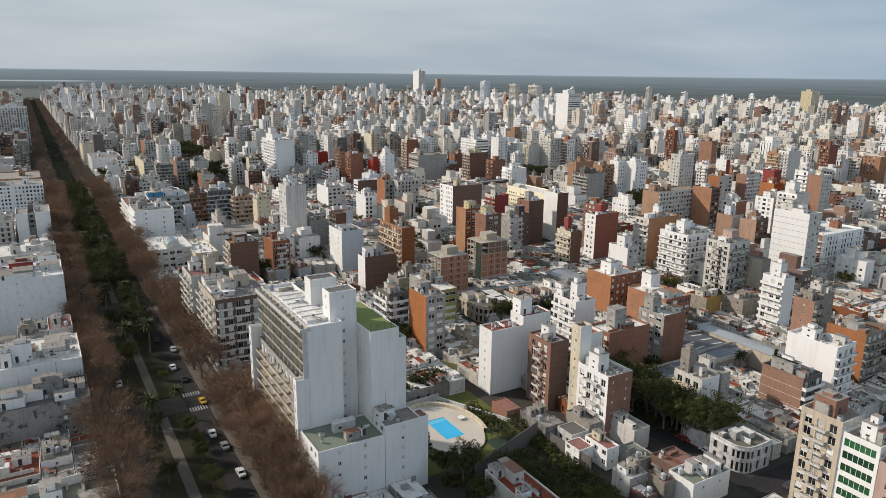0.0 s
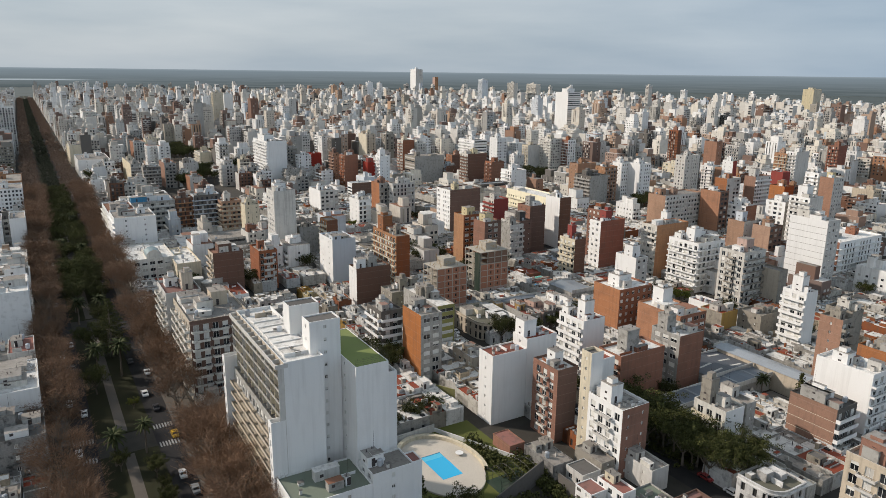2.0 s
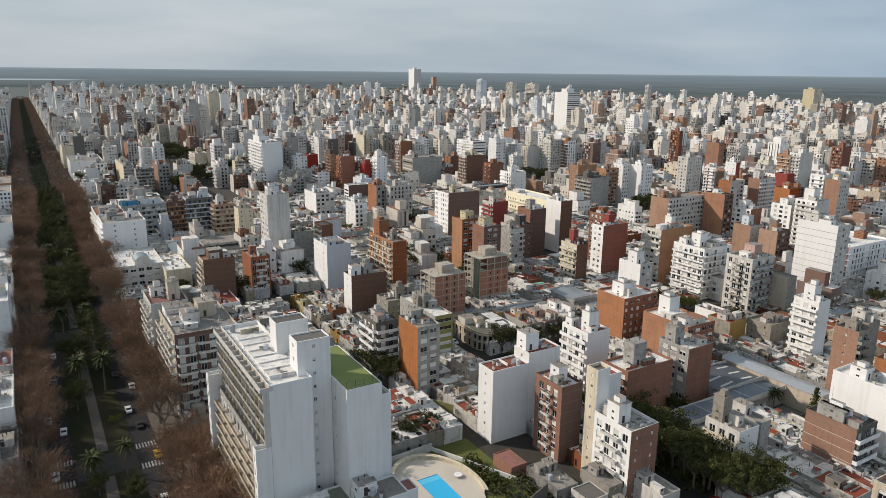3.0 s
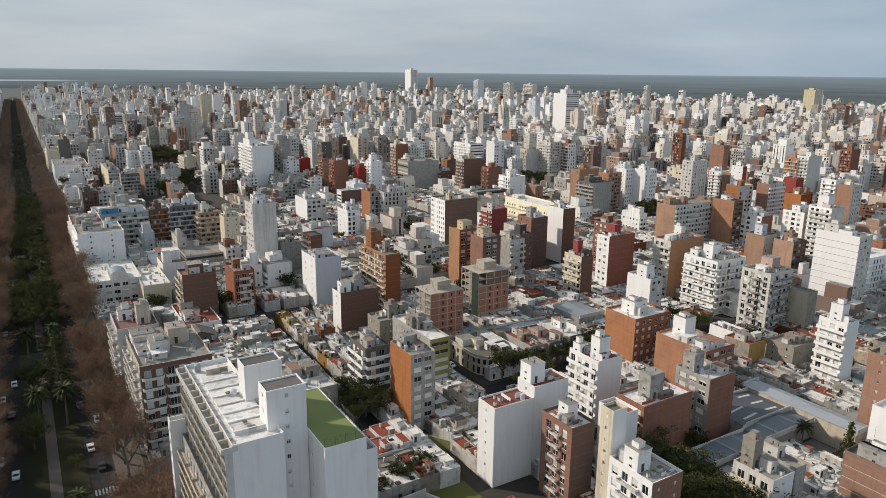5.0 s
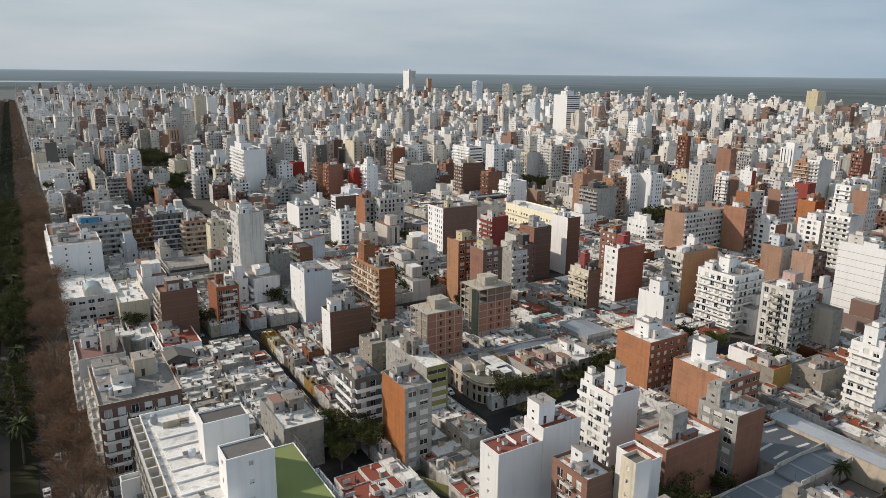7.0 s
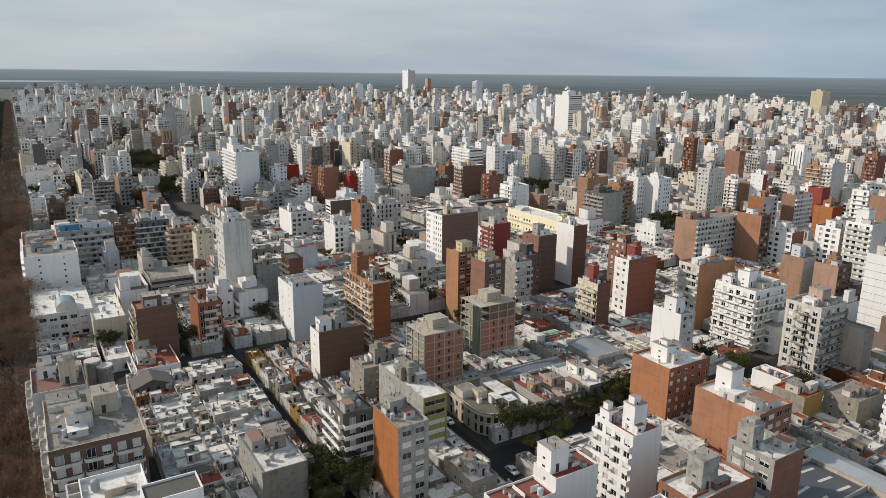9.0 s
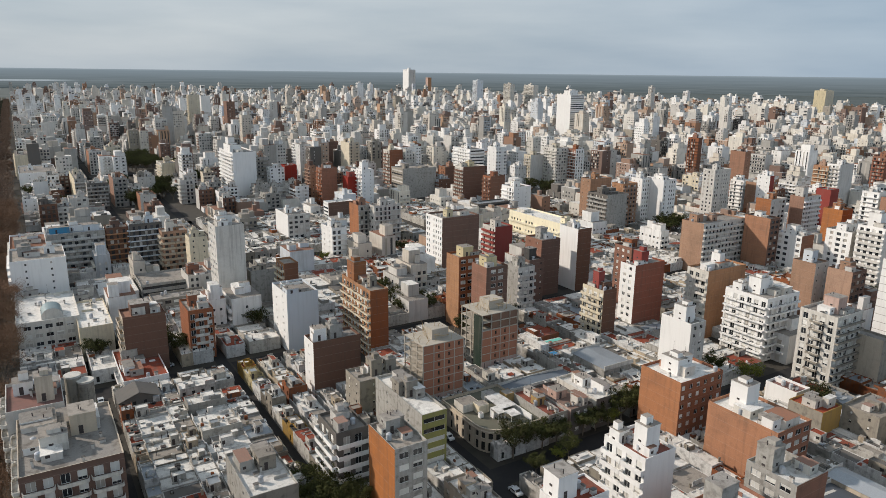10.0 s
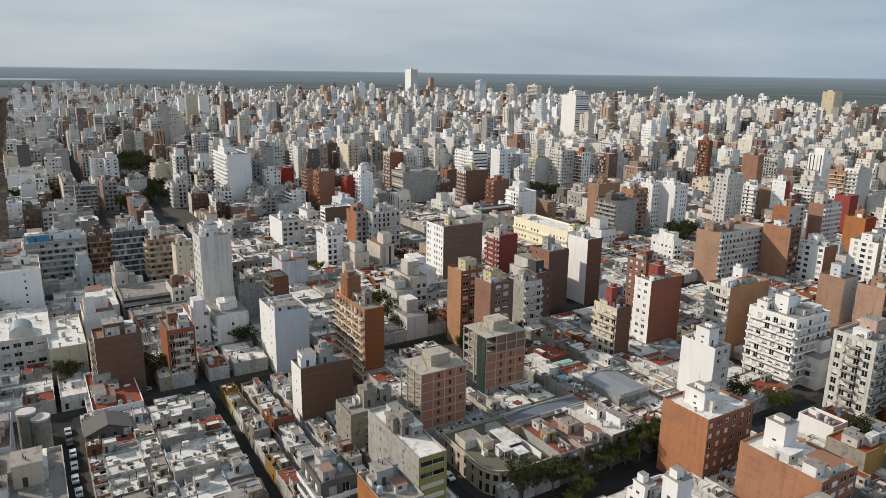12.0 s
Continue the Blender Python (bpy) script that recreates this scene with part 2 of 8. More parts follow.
def spread(width, size, pitch, margin=0.5):
    """Evenly spaced openings of one size along a wall."""
    n = max(0, int((width - 2 * margin + (pitch - size)) / pitch))
    if n == 0:
        return []
    first = (width - (n - 1) * pitch) / 2
    return [(first + i * pitch - size / 2, first + i * pitch + size / 2) for i in range(n)]


def openings(style, width, height, z0, floors):
    """Columns and rows of openings for a way of facing."""
    fh = (height - z0) / max(1, floors)
    rows = lambda lo, hi: [(z0 + i * fh + lo, z0 + i * fh + min(hi, fh - 0.25)) for i in range(floors)]
    if style == "win":
        return spread(width, 1.4, 3.0), rows(0.95, 2.35)
    if style == "dense":
        return spread(width, 1.3, 2.2), rows(0.9, 2.4)
    if style == "wide":
        return spread(width, 2.4, 3.4), rows(0.85, 2.4)
    if style == "fin":
        return [(width / 2 - 0.5, width / 2 + 0.5)], rows(0.8, 2.3)
    if style == "column":
        return [(width * 0.72 - 0.4, width * 0.72 + 0.4)], rows(1.0, 2.2)[1:]
    if style == "office":
        return [(0.7, width - 0.7)], rows(0.7, 2.5)
    if style == "sparse":
        return spread(width, 0.8, 6.4, 2.0), rows(1.1, 2.2)[1:]
    if style == "few":
        c = spread(width, 0.7, max(5.0, width / 2.2), 1.2)
        return c[:2], rows(1.2, 2.1)
    if style == "balc":
        return spread(width, 1.7, 2.9), rows(0.15, 2.25)
    if style == "bands":
        return ([(0.5, width - 0.5)] if width > 2 else []), rows(1.0, 2.3)
    return [], []


def wall_face(sh, fm, width, height, cols, rows, m_wall, m_glass, depth):
    """A wall with real recesses at columns x rows."""
    if not cols or not rows:
        sh.quad(fm(0, 0, 0), fm(width, 0, 0), fm(width, height, 0), fm(0, height, 0), m_wall)
        return
    z = 0.0
    for z0, z1 in rows:
        sh.quad(fm(0, z, 0), fm(width, z, 0), fm(width, z0, 0), fm(0, z0, 0), m_wall)
        s = 0.0
        for s0, s1 in cols:
            sh.quad(fm(s, z0, 0), fm(s0, z0, 0), fm(s0, z1, 0), fm(s, z1, 0), m_wall)
            sh.quad(fm(s0, z0, 0), fm(s0, z0, -depth), fm(s0, z1, -depth), fm(s0, z1, 0), m_wall)
            sh.quad(fm(s1, z0, -depth), fm(s1, z0, 0), fm(s1, z1, 0), fm(s1, z1, -depth), m_wall)
            sh.quad(fm(s0, z0, 0), fm(s1, z0, 0), fm(s1, z0, -depth), fm(s0, z0, -depth), m_wall)
            sh.quad(fm(s0, z1, -depth), fm(s1, z1, -depth), fm(s1, z1, 0), fm(s0, z1, 0), m_wall)
            sh.quad(fm(s0, z0, -depth), fm(s1, z0, -depth), fm(s1, z1, -depth), fm(s0, z1, -depth), m_glass)
            s = s1
        sh.quad(fm(s, z0, 0), fm(width, z0, 0), fm(width, z1, 0), fm(s, z1, 0), m_wall)
        z = z1
    sh.quad(fm(0, z, 0), fm(width, z, 0), fm(width, height, 0), fm(0, height, 0), m_wall)


def flat_roof(sh, dx, dy, h, m_wall, m_roof, lip=0.8, thick=0.18):
    """A roof sunk behind its parapet."""
    t = thick
    for a, b, c, d in (((0, 0), (dx, 0), (dx - t, t), (t, t)), ((dx, 0), (dx, dy), (dx - t, dy - t), (dx - t, t)),
                       ((dx, dy), (0, dy), (t, dy - t), (dx - t, dy - t)), ((0, dy), (0, 0), (t, t), (t, dy - t))):
        sh.quad((*a, h), (*b, h), (*c, h), (*d, h), m_wall)
        sh.quad((*d, h), (*c, h), (*c, h - lip), (*d, h - lip), m_wall)
    sh.quad((t, t, h - lip), (dx - t, t, h - lip), (dx - t, dy - t, h - lip), (t, dy - t, h - lip), m_roof)


MADE = {}


def window_mesh(w, h, kind):
    """A window for a recess, in one piece: frame, mullion, two panes, and a roller shutter let down by a third, two thirds or wholly."""
    key = (round(w, 1), round(h, 1), kind)
    if key not in MADE:
        w, h = key[0], key[1]
        sh, b = Shape(), 0.08
        drop = {"open": 0.0, "third": 0.35, "most": 0.7, "shut": 1.0}[kind[0]]
        zs = [0, b, max(b + 0.01, min(h - b - 0.01, h * (1 - drop))), h - b, h]
        xs = [0, b, w / 2 - b / 2, w / 2 + b / 2, w - b, w]

        def level(i, k):
            if not (0 <= i < 5 and 0 <= k < 4):
                return 0.0, 0
            inside = k in (1, 2)
            if inside and k == 2 and drop and 0 < i < 4:
                return -0.09, 2
            if inside and drop == 1.0 and 0 < i < 4:
                return -0.09, 2
            return (-0.02, 1) if inside and i in (1, 3) else (-0.06, 0)

        for i in range(5):
            for k in range(4):
                y, m = level(i, k)
                x0, x1, z0, z1 = xs[i], xs[i + 1], zs[k], zs[k + 1]
                sh.quad((x0, y, z0), (x1, y, z0), (x1, y, z1), (x0, y, z1), m)
                y2, m2 = level(i + 1, k)
                if y2 != y:
                    sh.quad((x1, y, z0), (x1, y2, z0), (x1, y2, z1), (x1, y, z1), 0)
                y2, m2 = level(i, k + 1)
                if y2 != y:
                    sh.quad((x0, y, z1), (x1, y, z1), (x1, y2, z1), (x0, y2, z1), 0)
        MADE[key] = sh.mesh("window", [FRAME_D if kind[1] == "d" else FRAME_W, GLASS, SHUTTER], weld=True)
    return MADE[key]


def strip_mesh(w, h):
    """A band of green office glass between thin white mullions."""
    key = ("strip", round(w, 1), round(h, 1))
    if key not in MADE:
        sh, n, h = Shape(), max(2, round(key[1] / 1.1)), key[2]
        for i in range(n):
            a, b = key[1] * i / n, key[1] * (i + 1) / n - 0.1
            for x0, y0, x1, y1, m in ((a, -0.02, b, -0.02, 1), (b, -0.02, b, -0.08, 0), (b, -0.08, b + 0.1, -0.08, 0), (b + 0.1, -0.08, b + 0.1, -0.02, 0)):
                sh.quad((x0, y0, 0), (x1, y1, 0), (x1, y1, h), (x0, y0, h), m)
        MADE[key] = sh.mesh("window", [FRAME_W, GREEN_GLASS], weld=True)
    return MADE[key]


def balcony_mesh(w, kind, material):
    """A balcony: slab, and a solid, half-solid or railed front."""
    key = ("balcony", round(w, 1), kind, material.name)
    if key not in MADE:
        w, sh, out = key[1], Shape(), 1.2
        sh.box(0, -out + (0.95 if kind == "round" else 0.0), -0.14, w, 0, 0, 0)
        if kind == "round":
            arc = [(0.9 - 0.9 * math.cos(a), -out - 0.2 + 0.9 - 0.9 * math.sin(a)) for a in np.linspace(0, math.pi / 2, 5)]
            line = [(0, 0)] + arc + [(w - x, y) for x, y in reversed(arc)] + [(w, 0)]
            sh.poly([(x, y, -0.14) for x, y in line])
            for (xa, ya), (xb, yb) in zip(line, line[1:]):
                sh.quad((xa, ya, -0.14), (xb, yb, -0.14), (xb, yb, 0.62), (xa, ya, 0.62), 0)
                mx, my = w / 2, 0.0
                ins = lambda x, y: (x + (0.1 if x < mx else -0.1), y + 0.1 if y < -0.1 else y)
                ia, ib = ins(xa, ya), ins(xb, yb)
                sh.quad((xa, ya, 0.62), (xb, yb, 0.62), (*ib, 0.62), (*ia, 0.62), 0)
                sh.quad((*ia, 0.62), (*ib, 0.62), (*ib, 0.0), (*ia, 0.0), 0)
                sh.quad((xa, ya, 0.9), (xb, yb, 0.9), (xb, yb, 0.95), (xa, ya, 0.95), 1)
        elif kind == "rail":
            for x in np.arange(0.03, w, 0.35):
                sh.box(x - 0.015, -out + 0.02, 0, x + 0.015, -out + 0.05, 0.95, 1)
            for z in (0.5, 0.95):
                sh.box(0, -out + 0.015, z, w, -out + 0.055, z + 0.05, 1)
            for x in (0.0, w - 0.04):
                sh.box(x, -out + 0.05, 0.9, x + 0.04, 0, 0.96, 1)
                sh.box(x, -out + 0.05, 0.45, x + 0.04, 0, 0.5, 1)
        else:
            top = 0.95 if kind == "solid" else 0.45
            sh.box(0, -out, 0, w, -out + 0.12, top, 0)
            sh.box(0, -out + 0.12, 0, 0.12, 0, top, 0)
            sh.box(w - 0.12, -out + 0.12, 0, w, 0, top, 0)
            if kind == "half":
                sh.box(0.02, -out + 0.03, 0.86, w - 0.02, -out + 0.08, 0.92, 1)
                for x in np.arange(0.1, w, 1.0):
                    sh.box(x, -out + 0.035, 0.45, x + 0.03, -out + 0.065, 0.88, 1)
        MADE[key] = sh.mesh("balcony", [material, RAIL])
    return MADE[key]


def tank_mesh():
    if "tank" not in MADE:
        sh = Shape()
        sh.tube(0, 0, 0.25, 1.55, 0.62, 0.62, 14, 0, False)
        sh.tube(0, 0, 1.55, 1.8, 0.62, 0.25, 14, 0)
        sh.tube(0, 0, 0, 0.25, 0.5, 0.5, 8, 1, False)
        MADE["tank"] = sh.mesh("water_tank", [surface("tank_grey", (0.45, 0.47, 0.5), rough=0.6, stain=0.3, vary=0.3), SLABM])
    return MADE["tank"]


def vent_mesh(k):
    if ("vent", k) not in MADE:
        sh, rg = Shape(), random.Random(k)
        w, d, h = rg.uniform(0.35, 1.2), rg.uniform(0.35, 1.0), rg.uniform(0.6, 1.6)
        sh.box(0, 0, 0, w, d, h, 0)
        sh.box(-0.08, -0.08, h, w + 0.08, d + 0.08, h + 0.1, 1)
        MADE["vent", k] = sh.mesh("roof_vent", [WALL["pale"], ROOF["dark"]])
    return MADE["vent", k]


WORDS = {
    "white": "white plastered", "offwhite": "off-white plastered", "cream": "cream plastered", "grey": "weathered grey plastered", "pale": "pale grey plastered",
    "darkgrey": "dark grey", "concrete": "raw concrete", "beige": "beige plastered", "yellow": "pale yellow plastered", "olive": "olive green plastered", "red": "dark red painted",
    "bluish": "pale blue-grey", "black": "black", "ochre": "ochre plastered", "pink": "faded pink", "orange": "orange brick", "brick": "red brick", "brown": "dark brown brick",
    "rust": "rust-red brick", "tan": "tan brick", "clay": "clay-coloured brick", "mould": "blackened grey", "blue": "blue painted", "peeled": "peeling white", "ivory": "ivory painted",
}


FOOT = []


def apartment(u, v, du, dv, h, left="blank", right="win", cl="white", cr="", roof="grey", floors=0, heads=((0.5, 0.5),), rail="solid",
              bl=1.0, br=1.0, lod=0, label="", name="apartment_building", lip=0.8, cb="", shut=0.0, ridges=0, fence=False, fins=0):
    """A flat-roofed block. u, v: its corner nearest the camera; du runs up the boulevard's way, dv across it; h: its height.
    left, right: how the two walls at that corner are faced; cl, cr: their colours; heads: stair or lift heads (where on the roof, 0 to 1;
    then width, depth, height); bl, br: how much of the wall has balconies."""
    cr = cr or cl
    FOOT.append((u, v, du, dv))
    rng = random.Random(int(u * 31 + v * 17 + h * 7))
    floors = floors or max(1, round((h - lip) / 2.9))
    sh = Shape()
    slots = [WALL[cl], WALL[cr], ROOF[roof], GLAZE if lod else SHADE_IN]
    ob = new(name)
    ob.matrix_world = spot(u, v)
    depth = 0.25 if lod else 0.35
    balconies = Shape()
    for side, width, style, m, share in (("left", du, left, 0, bl), ("right", dv, right, 1, br), ("back", dv, "win" if lod < 2 else "", 1, 0), ("far", du, "win" if lod < 2 else "", 0, 0)):
        if lod and side in ("back", "far"):
            style = ""
        if lod == 1 and style == "win":
            style = rng.choice(("win", "wide", "balc", "balc"))
        cols, rows = openings(style, width, h - lip, 0.4, floors)
        fm = face_map(side, dv, du)
        if lod == 1 and style in ("win", "wide", "dense", "balc") and len(cols) > 2 and h < 60:
            cols = [c for c in cols if rng.random() > 0.16]
            cut = rng.uniform(0.0, 0.3)
            cols = [(a + cut * rng.random() * (b - a), b - cut * rng.random() * (b - a)) for a, b in cols]
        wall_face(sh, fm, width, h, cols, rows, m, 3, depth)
        if style in ("stripe", "lines"):
            gap = (h - lip) / floors
            for i in range(1, floors):
                st = Shape()
                p, q = fm(0.02, i * gap, 0.0), fm(width - 0.02, i * gap + (0.16 if style == "stripe" else 0.1), 0.05)
                st.box(*[min(p[j], q[j]) for j in range(3)], *[max(p[j], q[j]) for j in range(3)], 0)
                part("string_course", st, [WALL["grey" if style == "stripe" else "cream"]], ob)
        fh = (h - lip - 0.4) / floors
        if not lod and side in ("left", "right"):
            turn = FACE_TURN[side]
            for i, (z0, z1) in enumerate(rows):
                for s0, s1 in cols:
                    kind = (rng.choice(("open", "open", "third", "open", "most", "shut") if style != "balc" else ("open", "open", "third", "most")), "d" if cl in ("black", "brown", "concrete") else "w")
                    if rng.random() < shut:
                        kind = ("shut", kind[1])
                    me = window_mesh(s1 - s0, z1 - z0, kind)
                    a = s1 if side == "left" else s0
                    if style == "office":
                        me = strip_mesh(s1 - s0, z1 - z0)
                    part("window", me, None, ob, at=Matrix.Translation(fm(a, z0, -depth + 0.16)) @ pose(0, 0, 0, 0, 0, turn))
        if style == "balc" and share > 0:
            w = width * share
            n = max(1, round(w / 6.5))
            each = w / n - (0.25 if n > 1 else 0.0)
            for i in range(floors):
                z = 0.4 + i * fh
                if i == 0:
                    continue
                for k in range(n):
                    s = (width - w) / 2 + k * w / n
                    if lod:
                        p, q = fm(s, z - 0.14, 0), fm(s + each, z + 0.9, 1.1)
                        a = [min(p[j], q[j]) for j in range(3)]
                        b = [max(p[j], q[j]) for j in range(3)]
                        balconies.box(*a[:2], a[2], *b[:2], b[2] if rail == "solid" and floors % 2 else a[2] + 0.5, 0)
                    else:
                        at = s + each if side == "left" else s
                        part("balcony", balcony_mesh(each, rail, WALL[cb or (cr if side == "right" else cl)]), None, ob, at=Matrix.Translation(fm(at, z, 0)) @ pose(0, 0, 0, 0, 0, FACE_TURN[side]))
    flat_roof(sh, dv, du, h, 0 if rng.random() < 0.5 else 1, 2, lip)
    part("body", sh, slots, ob)
    if balconies.f:
        tagged(part("balcony", balconies, [WALL[cb or cr]], ob), kind="stuff")
    top = h - lip
    for hd in heads:
        fx, fy = hd[0], hd[1]
        w, d, k = (hd[2:] + (min(4.2, dv * 0.45), min(5.0, du * 0.4), 3.6)[len(hd) - 2:]) if len(hd) < 5 else hd[2:5]
        w, d = min(w, dv - 0.5), min(d, du - 0.5)
        x, y = 0.25 + fx * (dv - 0.5 - w), 0.25 + fy * (du - 0.5 - d)
        hs = Shape()
        hs.box(x, y, top, x + w, y + d, top + k, 0, 1)
        hs.box(x - 0.12, y - 0.12, top + k, x + w + 0.12, y + d + 0.12, top + k + 0.15, 0, 1)
        hs.quad((x + 0.3 * w, y - 0.01, top + 0.1), (x + 0.3 * w + 0.85, y - 0.01, top + 0.1), (x + 0.3 * w + 0.85, y - 0.01, top + 2.05), (x + 0.3 * w, y - 0.01, top + 2.05), 2)
        if k > 2.4 and rng.random() < 0.65:
            a, b = x + rng.uniform(0.1, 0.35) * w, y + rng.uniform(0.1, 0.35) * d
            hs.box(a, b, top + k + 0.15, a + 0.5 * w, b + 0.5 * d, top + k + 0.15 + rng.uniform(0.7, 1.7), 0, 1, floor=False)
        hs.tube(x + 0.85 * w, y + 0.8 * d, top + k, top + k + rng.uniform(2.0, 4.5), 0.035, 0.02, 4, 2, False)
        for e in range(2):
            hs.tube(x + rng.uniform(0.1, 0.9) * w, y + rng.uniform(0.1, 0.9) * d, top + k, top + k + rng.uniform(0.5, 1.1), 0.11, 0.11, 6, 2)
        for z in (top + 0.75, top + 2.55):
            if z < top + k - 0.6:
                hs.box(x - 0.03, y + 0.4 * d, z, x, y + 0.4 * d + 0.8, z + 0.5, 2)
        part("stair_head", hs, [WALL[hd[5]] if len(hd) > 5 else WALL[cl if cl not in ("black",) else "pale"], ROOF["grey"], FRAME_D], ob)
    if lod < 2 and dv > 6 and du > 6 and roof != "green":
        for i in range(rng.choice((1, 2)) if not lod else 1):
            part("water_tank", tank_mesh(), None, ob, at=pose(rng.uniform(1.2, dv - 1.2), rng.uniform(1.2, du - 1.2), top))
        if not lod:
            for i in range(2):
                rw = Shape()
                a, b = rng.uniform(0.6, dv - 2.5), rng.uniform(0.6, du - 2.5)
                if i:
                    rw.box(a, b, top, a + rng.uniform(1.5, max(1.6, dv - a - 0.6)), b + 0.15, top + rng.uniform(0.5, 1.6), 0, floor=False)
                else:
                    rw.box(a, b, top, a + 0.15, b + rng.uniform(1.5, max(1.6, du - b - 0.6)), top + rng.uniform(0.5, 1.6), 0, floor=False)
                part("roof_wall", rw, [WALL[cl if cl not in ("black", "red") else "pale"]], ob)
        for i in range(rng.randint(2, 4) + int(du * dv / 110) if not lod else 1):
            part("roof_vent", vent_mesh(rng.randrange(5)), None, ob, at=pose(rng.uniform(0.8, dv - 1.8), rng.uniform(0.8, du - 1.6), top))
    if heads and min(du, dv) > 5:
        for i in range(min(6, rng.choice((1, 2)) + int(du * dv / 130)) if not lod else 1):
            w, d, k = min(6.5, rng.uniform(0.2, 0.42) * dv), min(7.5, rng.uniform(0.15, 0.35) * du), rng.uniform(1.4, 2.9)
            x, y = rng.uniform(0.3, dv - w - 0.3), rng.uniform(0.3, du - d - 0.3)
            rm = Shape()
            rm.box(x, y, top, x + w, y + d, top + k, 0, floor=False)
            rm.box(x - 0.1, y - 0.1, top + k, x + w + 0.1, y + d + 0.1, top + k + 0.12, 0, 1)
            rm.quad((x + 0.2 * w, y - 0.012, top + 0.8), (x + 0.2 * w + 0.8, y - 0.012, top + 0.8), (x + 0.2 * w + 0.8, y - 0.012, top + 1.5), (x + 0.2 * w, y - 0.012, top + 1.5), 2)
            part("roof_room", rm, [WALL[rng.choice((cl, "pale", "offwhite", "grey", "white"))], ROOF[rng.choice(("grey", "grey", "white", "tile"))], FRAME_D], ob)
    for i in range(ridges):
        y = du * (0.12 + 0.7 * i / ridges)
        rg = Shape()
        rg.box(1.6, y, top, dv - 0.7, y + 0.7 * du / ridges - 0.5, top + 0.55, 0, 1, floor=False)
        rg.box(1.4, y - 0.12, top + 0.55, dv - 0.5, y + 0.14, top + 0.8, 0)
        part("roof_ridge", rg, [WALL["white"], ROOF["white"]], ob)
    for i in range(fins + 1 if fins else 0):
        fs = Shape()
        y = 0.1 + (du - 0.3) * i / fins
        fs.box(-1.25, y - 0.07, 0.2, -0.01, y + 0.07, h - lip - 0.4, 0)
        part("partition", fs, [WALL["cream" if i % 3 else "pale"]], ob)
        fs = Shape()
        fs.box(-1.5, y - 0.12, h - lip - 0.4, 0.9, y + 0.12, h - lip + 0.5, 0)
        part("roof_beam", fs, [WALL["pale"]], ob)
    if fins:
        fs = Shape()
        fs.box(-1.75, 0, h - lip - 0.45, -1.5, du, h - lip + 0.45, 0)
        part("roof_edge", fs, [WALL["pale"]], ob)
    if fence:
        for x0, y0, x1, y1 in ((0.1, 0.1, dv - 0.1, 0.1), (dv - 0.1, 0.1, dv - 0.1, du - 0.1)):
            fs = Shape()
            n = int(max(x1 - x0, y1 - y0) / 1.6)
            for i in range(n + 1):
                x, y = x0 + (x1 - x0) * i / n, y0 + (y1 - y0) * i / n
                fs.tube(x, y, h - 0.05, h + 1.7, 0.03, 0.03, 4)
            for z in (h + 0.2, h + 0.6, h + 1.0, h + 1.4, h + 1.7):
                fs.limb((x0, y0, z), (x1, y1, z), 0.015, 0.015, 4)
            tagged(part("roof_fence", fs, [RAIL], ob, "thin wire roof fence"), kind="stuff")
    say = "%s apartment block of %d storeys with a flat roof" % (WORDS[cr], floors)
    return tagged(ob, label or say, "building")


# ---- the blocks of flats ----
apartment(147.0, 52.6, 36.5, 8.6, 43.0, left='balc', right='blank', cl='beige', cr='white', rail='half', roof='white', ridges=7, heads=(), cb='grey', fins=12, label='tall white slab block with railed balconies along its side')
apartment(149.9, 59.4, 4.6, 6.9, 49.5, left='few', right='few', cl='white', roof='dark', lip=0.3, heads=(), label='white lift tower with a column of small windows')
apartment(161.7, 59.0, 4.4, 7.0, 49.6, left='blank', right='blank', cl='white', roof='dark', lip=0.3, heads=(), label='square white lift tower with a dark flat roof')
apartment(142.2, 66.4, 22.5, 7.6, 40.8, left='few', right='blank', cl='white', roof='green', fence=True, lip=0.12, heads=(), label='white tower block with a green roof and small windows')
apartment(143.6, 74.1, 16.8, 2.6, 37.4, left='blank', right='blank', cl='white', roof='grey', heads=(), label='narrow white block stepped down beside a tower')
apartment(149.2, 50.4, 31.0, 2.1, 29.8, left='balc', right='blank', cl='grey', cr='grey', rail='half', cb='beige', heads=(), label='weathered balcony front of a white slab block')
apartment(147.0, 49.4, 2.1, 3.1, 30.2, left='fin', right='blank', cl='white', roof='white', heads=(), label='white end wall with a column of windows beside balconies')
apartment(180.9, 48.4, 2.1, 4.1, 32.6, left='fin', right='blank', cl='white', roof='white', heads=(), label='white end wall with a column of windows beside balconies')
apartment(134.9, 49.9, 12.0, 16.6, 17.6, left='win', right='sparse', cl='white', roof='terrace', lip=0.35, heads=((0.75, 0.2, 1.0, 1.0, 2.0, 'white'),), label='white podium block with a green roof terrace')
apartment(134.9, 66.6, 7.0, 9.6, 19.6, left='win', right='sparse', cl='white', roof='grey', lip=0.35, heads=((0.0, 0.95, 3.2, 3.4, 2.4, 'white'),), label='raised end of a white podium block with a grey roof')
apartment(136.0, 76.3, 4.2, 2.6, 19.0, left='blank', right='blank', cl='white', cr='white', roof='red', lip=0.3, heads=(), label='narrow white wing with a red roof beside a pool')
